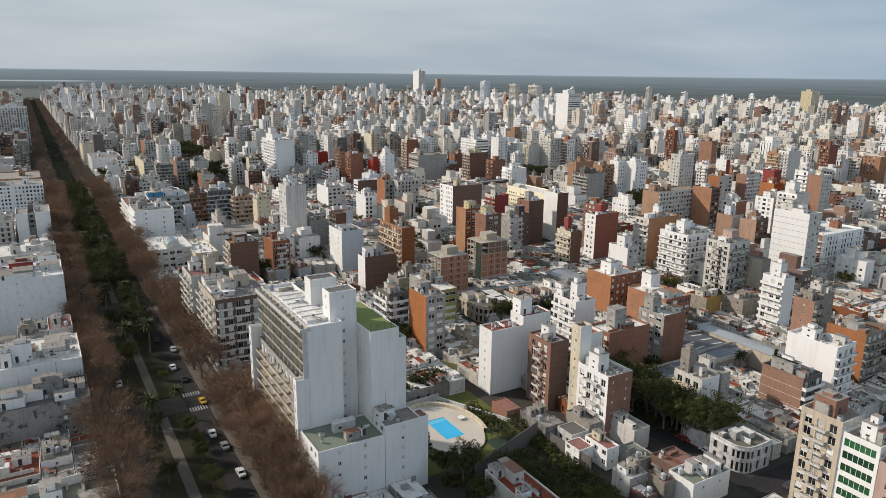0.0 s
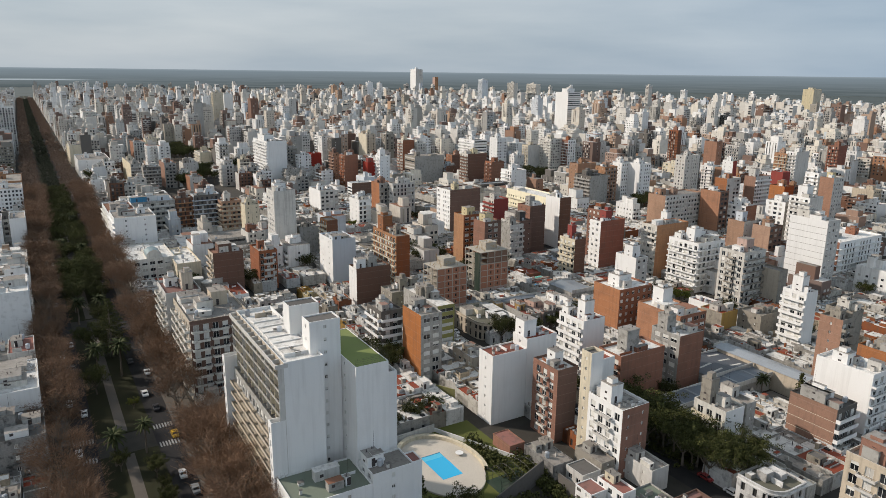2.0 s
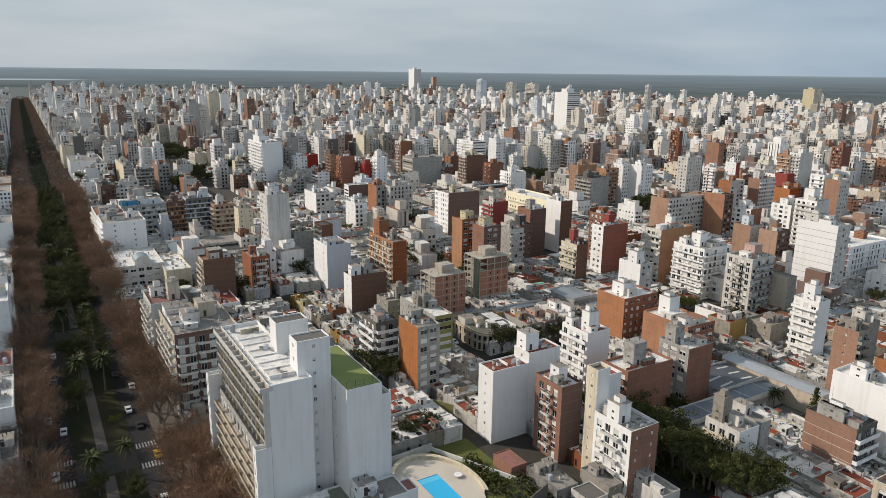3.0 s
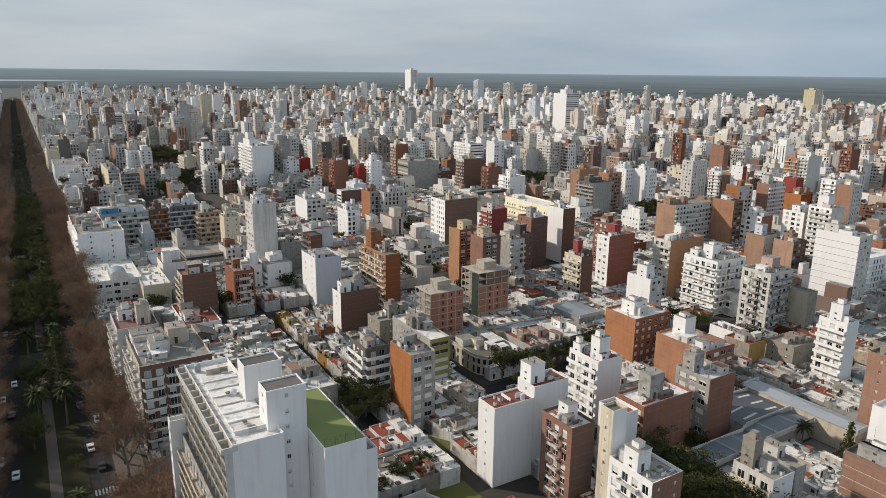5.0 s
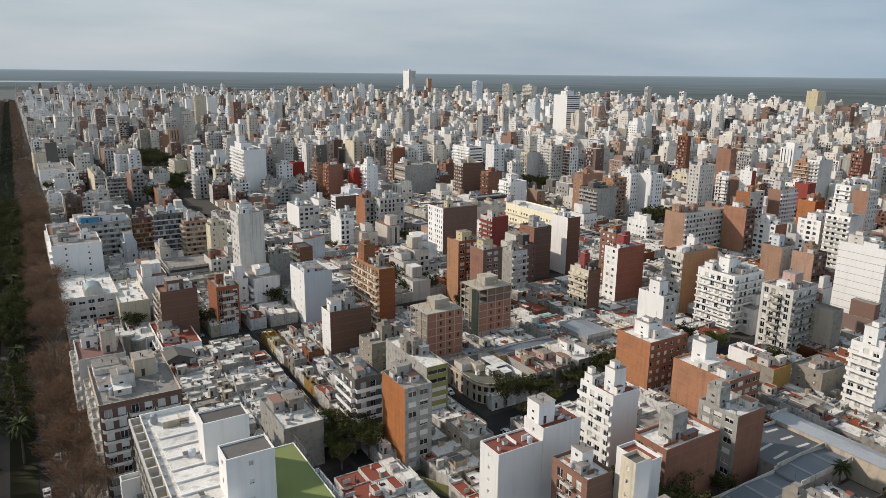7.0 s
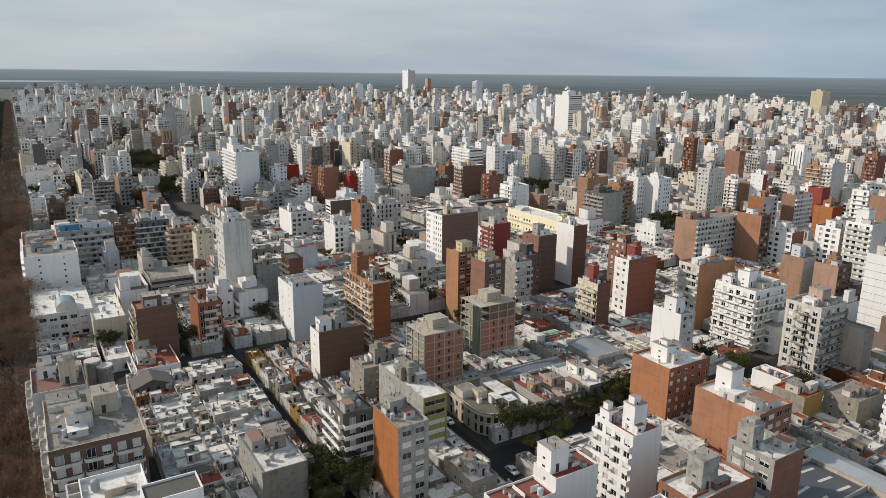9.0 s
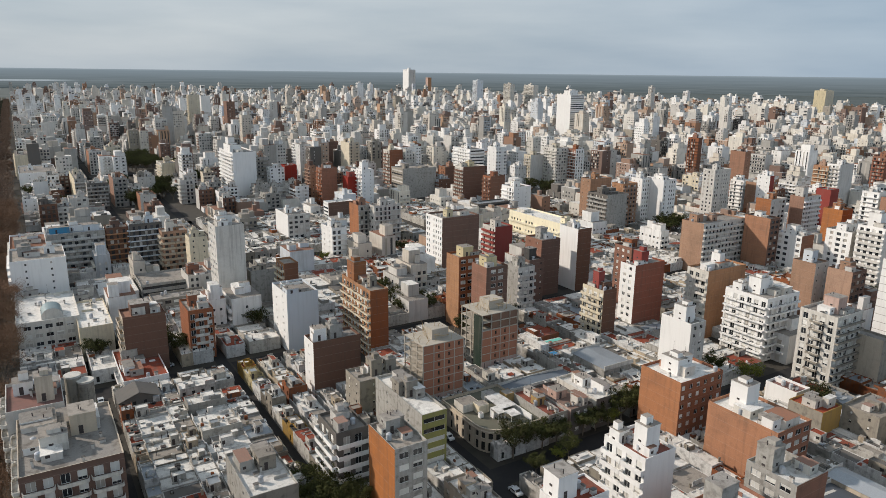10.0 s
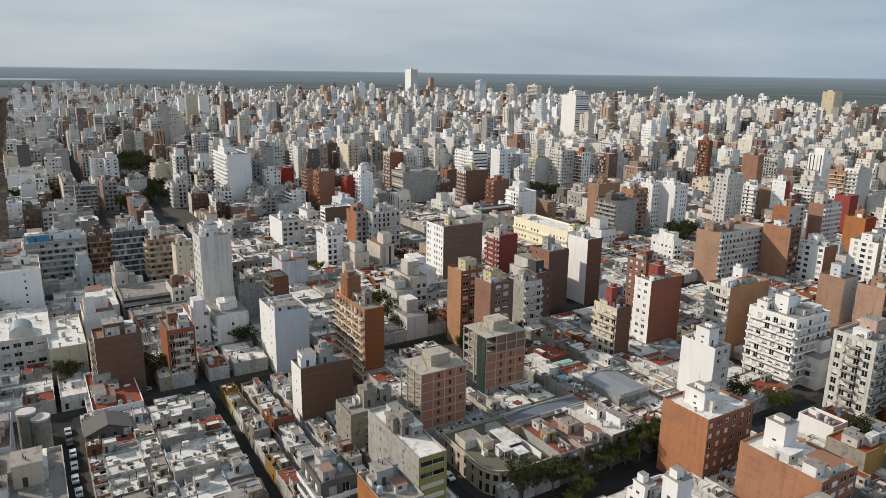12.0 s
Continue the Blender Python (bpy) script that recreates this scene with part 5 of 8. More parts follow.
# boulevard: pavements and the planted middle with its path
bv = Shape()
for u0, u1 in ((-90, 205.5), (217.5, 312.5), (325, 441), (457, 569), (583, 695), (709, 821), (835, 1600), (1610, 3100)):
    bv.box(10.2, u0, 0, 13.8, u1, 0.15, 0)
    bv.box(40.6, u0, 0, 47.4, u1, 0.15, 0)
    bv.box(20.0, u0, 0, 34.5, u1, 0.15, 1)
    bv.box(25.6, u0 + 1, 0.15, 28.3, u1 - 1, 0.17, 0)
pave = new("pavement", bv.mesh("pavement", [PAVING, GRASS]))
pave.matrix_world = spot(0, 0)
tagged(pave, "boulevard pavements and a planted middle strip with a tiled path", "pavement", kind="structure")
zb = Shape()
for u in (206.0, 217.2):
    for v0, v1 in ((14.1, 19.8), (34.8, 40.4)):
        for i in range(7):
            s = v0 + 0.2 + i * 0.78
            zb.quad((s, u - 1.6, 0.026), (s + 0.42, u - 1.6, 0.026), (s + 0.42, u + 1.2, 0.026), (s, u + 1.2, 0.026))
zebra = new("road_markings", zb.mesh("road_markings", [LINE]))
zebra.matrix_world = spot(0, 0)
tagged(zebra, "worn white zebra crossings on the asphalt", "road marking", kind="structure")

# ---- plots with something of their own: (u0, v0, u1, v1) ----
POOL_PLOT, LOT_TREES = (98, 68.5, 138, 104), (80, 133.5, 113, 147)
CORNER, SHELL_A, SHELL_B = (171.5, 140.2, 196, 160), (200, 138.2, 214, 152.4), (206.5, 166, 220, 182)
SPECIAL = [lot(*q) for q in ((178, 193.8, 192.8, 206.6), (188.3, 160, 193.4, 187), POOL_PLOT, (60, 70, 97, 101.5), LOT_TREES, CORNER, SHELL_A, SHELL_B, (93, 150, 112, 206), (80, 187, 93, 206), (60, 134.5, 72, 148), (251.4, 63.2, 259.8, 74.6), (205.3, 194.8, 209.7, 205.2), (198.3, 190.3, 202.2, 195.2), (228, 48.5, 233.5, 57))]
GARDENS = []

# ---- filling the blocks ----
TAKEN = [(u, v, u + du, v + dv) for u, v, du, dv in FOOT] + list(SPECIAL) + [(666, 141, 735, 164), (800, 184, 832, 203), (843, 146, 950, 182), (634, 116, 652, 130), (530, 424, 560, 446), (380, 400, 394, 418), (112.0, 113.0, 161.0, 130.5), (142.4, 168.4, 151.0, 215.2), (150.8, 194.4, 167.0, 223.0), (131.0, 204.6, 151.0, 223.0)]
KEEP = [(u0 - 2.0, v0 - 2.0, u1 + 2.0, v1 + 2.0) for u0, u1, v0, v1 in ROADS]
KEEP.append((-90, 9.8, 3100, 47.6))


def free(u0, v0, u1, v1, slack=0.6):
    for a, b, c, d in TAKEN:
        if u0 < c - slack and u1 > a + slack and v0 < d - slack and v1 > b + slack:
            return False
    for a, b, c, d in KEEP:
        if u0 < c and u1 > a and v0 < d and v1 > b:
            return False
    return True


def remainders(rect):
    """What is left of a plot once the buildings that stand on it are cut out."""
    u0, v0, u1, v1 = rect
    if u1 - u0 < 3.2 or v1 - v0 < 3.2:
        return []
    for a, b, c, d in TAKEN:
        if u0 < c - 0.3 and u1 > a + 0.3 and v0 < d - 0.3 and v1 > b + 0.3:
            out = []
            if b > v0:
                out += remainders((u0, v0, u1, b - 0.05))
            if d < v1:
                out += remainders((u0, d + 0.05, u1, v1))
            m0, m1 = max(v0, b), min(v1, d)
            if a > u0:
                out += remainders((u0, m0, a - 0.05, m1))
            if c < u1:
                out += remainders((c + 0.05, m0, u1, m1))
            return out
    return [rect]


def lots(rect, rng, most=(21.0, 9.0)):
    """Cuts a plot into house lots."""
    u0, v0, u1, v1 = rect
    du, dv = u1 - u0, v1 - v0
    if du > most[0]:
        k = u0 + du * rng.uniform(0.42, 0.58)
        return lots((u0, v0, k - 0.03, v1), rng, most) + lots((k + 0.03, v0, u1, v1), rng, most)
    if dv > most[1]:
        k = v0 + dv * rng.uniform(0.4, 0.6)
        return lots((u0, v0, u1, k - 0.03), rng, most) + lots((u0, k + 0.03, u1, v1), rng, most)
    return [rect]


EYE_MID = Vector((0, 62))


def bearing(u, v):
    p = CITY @ Vector((v, u, 0))
    d = Vector((p.x, p.y)) - EYE_MID
    return d.length, math.degrees(math.atan2(d.x, p.y + 60))


HOUSE_WALL = ["white", "white", "white", "offwhite", "pale", "pale", "grey", "grey", "offwhite", "beige", "concrete", "white", "brick", "pink", "yellow", "ochre", "red"]
PLAIN_WALLS = 13
HOUSE_ROOF = ["white"] * 9 + ["grey", "grey", "grey", "red", "red", "zinc", "dark"]
OLD = {k: surface("old_wall_" + k, tuple(x * 0.85 for x in (PAINT.get(k) or BRICK.get(k))), stain=0.45, streak=0.6, grain=0.3, vary=0.14, blot=0.45, dirt=(0.1, 0.09, 0.08)) for k in sorted(set(HOUSE_WALL))}
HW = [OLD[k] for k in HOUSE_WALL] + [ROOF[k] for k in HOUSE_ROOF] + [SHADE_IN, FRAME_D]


def block_box(sh, x0, y0, x1, y1, z0, z1, mw, mr, lip=0.5, t=0.16):
    """A plain volume with a parapet, in one piece."""
    sub = Shape()
    for a, b in (((x0, y0), (x1, y0)), ((x1, y0), (x1, y1)), ((x1, y1), (x0, y1)), ((x0, y1), (x0, y0))):
        sub.quad((*a, z0), (*b, z0), (*b, z1), (*a, z1), mw)
    flat_roof(sub, x1 - x0, y1 - y0, z1, mw, mr, lip, t)
    for i in range(16, len(sub.v)):
        x, y, z = sub.v[i]
        sub.v[i] = (x + x0, y + y0, z)
    k = len(sh.v)
    sh.v += sub.v
    sh.f += [tuple(i + k for i in f) for f in sub.f]
    sh.m += sub.m


def house_body(dx, dy, h, mw, mr, dark, rng, lip=0.5):
    """The street wing of a house: recessed doors and windows on two sides, parapet roof."""
    sh = Shape()
    rows = [(0.5, 2.5)] + ([(3.7, 5.3)] if h > 6 else [])
    for side, width in (("right", dx), ("left", dy), ("back", dx), ("far", dy)):
        cols = spread(width, 0.95, rng.uniform(2.8, 4.6), 0.6) if side in ("right", "left") and rng.random() < 0.32 else []
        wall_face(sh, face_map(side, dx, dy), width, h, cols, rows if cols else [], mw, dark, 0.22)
    flat_roof(sh, dx, dy, h, mw, mr, lip, 0.16)
    return sh


def house(u, v, du, dv, rng, joined=None):
    """A low row house: a street wing, lower wings round a narrow yard, party walls, rooms, chimneys and a tank on the roof."""
    nw = len(HOUSE_WALL)
    anyroof = lambda: nw + rng.randrange(len(HOUSE_ROOF))
    mw, mr, mr2 = rng.randrange(PLAIN_WALLS), anyroof(), anyroof()
    if v < 114.5 and 111 < v and 205 < u < 320 and rng.random() < 0.6:
        mw = rng.choice((PLAIN_WALLS, PLAIN_WALLS + 1, PLAIN_WALLS + 2, 10))
    dark, door = len(HW) - 2, len(HW) - 1
    h = rng.choice((4.3, 4.4, 4.5, 4.6, 4.7, 4.8, 4.9, 5.0, 6.6))
    cut = rng.uniform(0.4, 0.65) * du
    lip = rng.choice((0.15, 0.2, 0.3, 0.5))
    body = house_body(dv, cut, h, mw, mr, dark, rng, lip)
    top = h - lip
    for i in range(rng.randint(1, 2)):
        x, y = rng.uniform(0.2, dv * 0.8), rng.uniform(0.3, cut * 0.8)
        if rng.random() < 0.5:
            body.box(x, y, top, min(dv - 0.17, x + rng.uniform(1.5, 5)), y + 0.14, top + rng.uniform(0.3, 1.1), mw, floor=False)
        else:
            body.box(x, y, top, x + 0.14, min(cut - 0.17, y + rng.uniform(1.5, 6)), top + rng.uniform(0.3, 1.1), mw, floor=False)
    wing, wall = Shape(), Shape()
    yard = rng.uniform(0.74, 0.9) * dv
    flip = rng.random() < 0.5
    y0, spans = cut + 0.01, []
    while y0 < du - 1.6:
        y1 = min(du, y0 + rng.uniform(4.5, 8.5))
        if du - y1 < 1.6:
            y1 = du
        spans.append((y0, y1))
        y0 = y1 + 0.01
    for k, (y0, y1) in enumerate(spans):
        full = (k == len(spans) - 1 and len(spans) > 1) or rng.random() < 0.45
        h2 = rng.choice((3.6, 4.1, 4.2, 4.3, 4.4, 4.5, 4.7))
        x0, x1 = (0, dv) if full else ((0, yard) if flip else (dv - yard, dv))
        block_box(wing, x0, y0, x1, y1, 0, h2, mw if rng.random() < 0.6 else rng.randrange(PLAIN_WALLS), anyroof() if rng.random() < 0.5 else mr2, rng.choice((0.08, 0.15, 0.2, 0.4)), 0.14)
        if rng.random() < 0.45:
            x, w = rng.uniform(x0 + 0.1, x1 - 2.2), rng.uniform(1.0, 2.0)
            wing.box(x, y0 + 0.4, h2 - 0.2, x + w, y0 + 0.4 + rng.uniform(0.8, 1.8), h2 + rng.uniform(0.4, 1.8), rng.randrange(PLAIN_WALLS), anyroof(), floor=False)
    for x in (0.0, dv - 0.18):
        a = rng.uniform(0, du * 0.4)
        (wall if x else wing).box(x, cut + 0.02, 0, x + 0.18, du - 0.02, rng.uniform(2.6, 4.4), mw, floor=False)
        body.box(x, a, h - 0.01, x + 0.18, a + rng.uniform(2, cut * 0.6 + 1), h + rng.uniform(0.1, 0.9), mw, floor=False)
    # boxes, ducts, skylights and stubs of wall on the roofs
    crg2 = random.Random(int(u * 13 + v * 29))
    for sh, lo, hi, z in [(body, 0.3, cut - 0.9, top)] + [(wing, y0 + 0.3, y1 - 0.9, 4.05) for y0, y1 in spans if y1 - y0 > 2.5]:
        for i in range(crg2.randint(2, 5)):
            x, y = crg2.uniform(0.4, max(0.5, dv - 1.4)), crg2.uniform(lo, max(lo + 0.1, hi))
            r = crg2.random()
            if r < 0.3:
                sh.box(x, y, z - 0.3, x + crg2.uniform(0.25, 0.9), y + crg2.uniform(0.25, 0.8), z + crg2.uniform(0.35, 1.3), crg2.randrange(PLAIN_WALLS), floor=False)
            elif r < 0.5:
                sh.tube(x, y, z - 0.3, z + crg2.uniform(0.7, 1.9), 0.1, 0.1, 5, door)
            elif r < 0.7:
                sh.box(x, y, z - 0.3, x + crg2.uniform(0.6, 1.3), y + crg2.uniform(0.6, 1.6), z + 0.32, crg2.choice((dark, door)), floor=False)
            elif r < 0.86:
                sh.box(x, y, z - 0.3, min(dv - 0.2, x + crg2.uniform(1.0, 3.5)), y + 0.12, z + crg2.uniform(0.5, 1.5), mw, floor=False)
            else:
                sh.box(x, y, z + 0.25, min(dv - 0.2, x + crg2.uniform(1.2, 2.6)), y + crg2.uniform(1.0, 2.2), z + 0.33, nw + crg2.randrange(len(HOUSE_ROOF)))
    pieces = [("body", body), ("rear_wing", wing), ("party_wall", wall)]
    for i in range(rng.choice((0, 1, 1, 1)) if min(cut, dv) > 4 else 0):
        room = Shape()
        w, d, k = rng.uniform(1.5, min(4.2, dv * 0.6)), rng.uniform(1.8, min(6.0, cut * 0.65)), rng.uniform(1.2, 2.9)
        x, y = rng.uniform(0.2, dv - w - 0.2), rng.uniform(0.2, cut - d - 0.2)
        m = mw if rng.random() < 0.5 else rng.randrange(PLAIN_WALLS)
        rf = anyroof()
        block_box(room, x, y, x + w, y + d, top, top + k, m, rf, 0.2, 0.1)
        if k > 1.9:
            room.quad((x + 0.3, y - 0.012, top + 0.1), (x + 1.05, y - 0.012, top + 0.1), (x + 1.05, y - 0.012, top + 1.8), (x + 0.3, y - 0.012, top + 1.8), door)
            room.quad((x - 0.012, y + 0.4, top + 0.8), (x - 0.012, y + 1.3, top + 0.8), (x - 0.012, y + 1.3, top + 1.6), (x - 0.012, y + 0.4, top + 1.6), dark)
        if rng.random() < 0.35:
            e = y + d
            room.quad((x, e, top + k - 0.3), (x + w, e, top + k - 0.3), (x + w, min(cut - 0.1, e + 1.8), top + k - 0.6), (x, min(cut - 0.1, e + 1.8), top + k - 0.6), rf)
        pieces.append(("roof_room", room))
    spots = [(rng.uniform(0.3, dv - 0.9), rng.uniform(0.3, cut - 0.8)) for i in range(rng.randint(1, 2))]
    if joined is not None:
        for x, y in spots:
            ch = Shape()
            ch.box(x, y, top, x + rng.uniform(0.25, 0.7), y + rng.uniform(0.25, 0.7), top + rng.uniform(0.4, 1.3), rng.randrange(PLAIN_WALLS), floor=False)
            pieces.append(("", ch))
        for name, sh in pieces:
            k = len(joined.v)
            joined.v += [(x + v, y + u, z) for x, y, z in sh.v]
            joined.f += [tuple(i + k for i in f) for f in sh.f]
            joined.m += sh.m
        return
    ob = new("house")
    ob.matrix_world = spot(u, v)
    for name, sh in pieces:
        ob2 = new(name, sh.mesh(name, HW, weld=True))
        ob2.parent = ob
    for x, y in spots:
        part("chimney", vent_mesh(rng.randrange(5)), None, ob, at=pose(x, y, top))
    if rng.random() < 0.6:
        part("water_tank", tank_mesh(), None, ob, at=pose(rng.uniform(0.8, dv - 0.8), rng.uniform(0.8, cut - 0.8), top))
    tagged(ob, "low %s row house with a flat %s roof" % (WORDS[HOUSE_WALL[mw]], {"tile": "red tiled", "zinc": "sheet-metal"}.get(HOUSE_ROOF[mr - nw], HOUSE_ROOF[mr - nw])), "house", "low row houses")


# far colours lean to white and bluish, with distance haze painted in
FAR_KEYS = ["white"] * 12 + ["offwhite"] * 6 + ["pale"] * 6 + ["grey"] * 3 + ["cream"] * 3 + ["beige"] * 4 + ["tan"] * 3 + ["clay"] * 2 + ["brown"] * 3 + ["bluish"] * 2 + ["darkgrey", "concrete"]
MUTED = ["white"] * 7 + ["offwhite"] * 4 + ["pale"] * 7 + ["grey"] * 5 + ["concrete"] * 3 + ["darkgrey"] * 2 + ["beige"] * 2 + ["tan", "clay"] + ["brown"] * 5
# far brick and cream tones are greyed and paled for the same haze
HAZED = {"clay": (0.31, 0.19, 0.135), "brown": (0.20, 0.13, 0.105), "tan": (0.40, 0.28, 0.205), "beige": (0.55, 0.505, 0.445), "cream": (0.66, 0.62, 0.545)}
FAR_WALL = {k: surface("far_" + k, HAZED.get(k) or PAINT[k], stain=0.35, streak=0.5, grain=0.1, bump=0, vary=0.12, islands=True) for k in sorted(set(FAR_KEYS + MUTED))}
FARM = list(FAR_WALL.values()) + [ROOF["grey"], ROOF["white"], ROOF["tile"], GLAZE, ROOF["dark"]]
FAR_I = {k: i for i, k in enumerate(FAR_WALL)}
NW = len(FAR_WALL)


def far_side(sh, side, u, v, lo, hi, out, z0, z1, m):
    """A slab on one of the two near sides: from lo to hi along it, standing out by out."""
    if side:
        sh.box(v + lo, u - out, z0, v + hi, u - 0.02, z1, m)
    else:
        sh.box(v - out, u + lo, z0, v - 0.02, u + hi, z1, m)


def far_pane(sh, side, u, v, lo, hi, z0, z1, m, e=0.06):
    if side:
        sh.quad((v + lo, u - e, z0), (v + hi, u - e, z0), (v + hi, u - e, z1), (v + lo, u - e, z1), m)
    else:
        sh.quad((v - e, u + lo, z0), (v - e, u + hi, z0), (v - e, u + hi, z1), (v - e, u + lo, z1), m)


def far_block(sh, u, v, du, dv, h, rng, d, keys):
    """A far block in the joined mesh: walls, roof, lift heads, and windows, strips or balconies on the sides that are seen."""
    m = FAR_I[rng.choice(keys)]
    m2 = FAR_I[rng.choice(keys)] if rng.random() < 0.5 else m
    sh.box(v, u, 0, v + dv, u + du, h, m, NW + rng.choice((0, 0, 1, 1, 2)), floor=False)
    for i in range(rng.choice((1, 2, 2, 3)) if d < 1300 else 1):
        w, k = rng.uniform(2.2, max(2.4, dv * 0.45)), rng.uniform(2.2, 4.6)
        x, y = v + rng.uniform(0.3, dv - w), u + rng.uniform(0.3, du * 0.6)
        sh.box(x, y, h, x + w, y + rng.uniform(2.2, 4.5), h + rng.uniform(1.6, 5.2), m2 if rng.random() < 0.5 else m, NW, floor=False)
    if h < 9:
        return
    if rng.random() < 0.5:
        a, b, c = rng.uniform(0.0, 0.3) * dv, rng.uniform(0.0, 0.35) * du, rng.uniform(2.6, 6.2)
        sh.box(v + a, u + b, h, v + a + dv * rng.uniform(0.45, 0.7), u + b + du * rng.uniform(0.4, 0.65), h + c, m, NW + rng.choice((0, 1)), floor=False)
    fh = 2.9
    n = int((h - 1) / fh)
    lowest = 0 if d < 700 else max(0, n - (6 if d < 1300 else 3))
    near_by = d < 1250
    for side, width in ((0, du), (1, dv)):
        r = rng.random()
        if r < 0.2:
            continue
        if r < 0.34:
            s = rng.uniform(0.2, 0.7) * width
            for i in range(lowest, n):
                far_pane(sh, side, u, v, s, s + 0.9, i * fh + 1.7, i * fh + 2.8, NW + 3)
            continue
        if r < 0.42:
            for s0, s1 in spread(width, rng.uniform(0.7, 1.3), rng.uniform(2.6, 4.2), 0.4):
                far_pane(sh, side, u, v, s0, s1, 1.0 + lowest * fh, h - 1.2, NW + 3)
            continue
        if r < 0.68:
            size, pitch = (rng.uniform(0.9, 1.5), rng.uniform(2.4, 3.8)) if near_by else (width / 6, max(3.4, width / 3))
            cols = [c for c in spread(width, size, pitch, 0.4) if rng.random() < 0.88]
            high = rng.uniform(1.0, 1.5)
            for i in range(lowest, n):
                for s0, s1 in cols:
                    far_pane(sh, side, u, v, s0, s1, i * fh + 1.5, i * fh + 1.5 + high, NW + 3)
            continue
        # balconies: one or two bays of slabs before dark panes that stand for recess shade
        bays = [(0.3, width - 0.3)] if width < 9 or rng.random() < 0.4 else [(0.4, width * 0.46), (width * 0.54, width - 0.4)]
        if rng.random() < 0.35:
            bays = bays[:1] if len(bays) > 1 else [(width * 0.25, width - 0.3)]
        high = rng.choice((0.25, 0.6, 0.95))
        out = rng.uniform(0.7, 1.2)
        for lo, hi in bays:
            for i in range(lowest, n):
                z = 0.6 + i * fh
                for s0, s1 in spread(hi - lo, 1.6, 2.7, 0.2) if near_by else [(0.3, hi - lo - 0.3)]:
                    far_pane(sh, side, u, v, lo + s0, lo + s1, z + 0.1, z + 2.2, NW + 3)
                if i and d < 1700:
                    far_side(sh, side, u, v, lo, hi, out, z - 0.12, z + high, m2)
            if len(bays) > 1 and near_by and rng.random() < 0.5:
                far_side(sh, side, u, v, hi - 0.3, hi + 0.1, out + 0.1, 0, h, m2)


def low_block(sh, u, v, du, dv, rng, keys):
    h = rng.choice((3.6, 4.2, 4.2, 6.5, 7, 9))
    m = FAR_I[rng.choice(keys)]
    dull = keys is MUTED
    sh.box(v, u, 0, v + dv, u + du * 0.8, h, m, NW + rng.choice((0, 0, 0, 1, 1, 2, 4, 4) if dull else (0, 0, 1, 1, 1, 2, 4, 4)), floor=False)
    for i in range(2):
        w = rng.uniform(1.5, dv * 0.5)
        x, y = v + rng.uniform(0, dv - w), u + rng.uniform(0, du * 0.5)
        sh.box(x, y, h, x + w, y + rng.uniform(1.5, 4), h + rng.uniform(1, 3), FAR_I[rng.choice(keys)], NW + rng.choice((0, 1, 4)), floor=False)


STYLE = ["win", "balc", "balc", "wide", "blank", "blank", "few", "balc", "balc", "win"]
rng = random.Random(5)

# blocks close by, cut into lots
CROSS = [(-60, 86), (99.5, 208), (221, 313), (327, 443), (457, 568)]
LANES = [(-125, 9.7), (47.6, 107.1), (111.8, 145.4), (153.4, 271), (283, 393), (403, 515)]
BLOCKS = []
for a, b in CROSS:
    for c, d in LANES:
        if a == 221 and c == 47.6:
            BLOCKS += [(217.5, 47.6, 313, 66.0), (217.5, 71.2, 313, 107.1)]
        elif a == 99.5 and c == 47.6:
            BLOCKS += [(99.5, 47.6, 206.5, 145.4)]
        elif a == 99.5 and c == 111.8:
            continue
        elif a == 221 and c == 111.8:
            BLOCKS += [(208.1, 111.8, 313, 145.4)]
        else:
            BLOCKS.append((a, c, b, d))
plots = []
for rect in BLOCKS:
    for piece in remainders(rect):
        away = bearing((piece[0] + piece[2]) / 2, (piece[1] + piece[3]) / 2)[0]
        across = 209 < piece[0] < 313 and 66 < piece[1] < 146
        plots += lots(piece, rng, (14.0, 19.0) if across else ((24.0, 9.5) if away < 200 else (30.0, 13.0)))
near = []
for q in plots:
    d, ang = bearing((q[0] + q[2]) / 2, (q[1] + q[3]) / 2)
    if abs(ang + 2.4) < 43 or d < 120:
        near.append((d, q))
near.sort()
MID = []
rest_houses = Shape()
for i, (d, q) in enumerate(near):
    u0, v0, u1, v1 = q
    if rng.random() < 0.045 and u1 - u0 > 6 and d > 150:
        GARDENS.append(q)
        continue
    if i > 246 and d > 270 and rng.random() < 0.2 and (u0 > 325 or v0 > 282):
        MID.append(q)
        continue
    house(u0, v0, u1 - u0, v1 - v0, rng, None if i < 246 else rest_houses)
o = new("row_houses", rest_houses.mesh("row_houses", HW))
o.matrix_world = spot(0, 0)
tagged(o, "low row houses with flat white, grey and red roofs", "houses", kind="stuff")

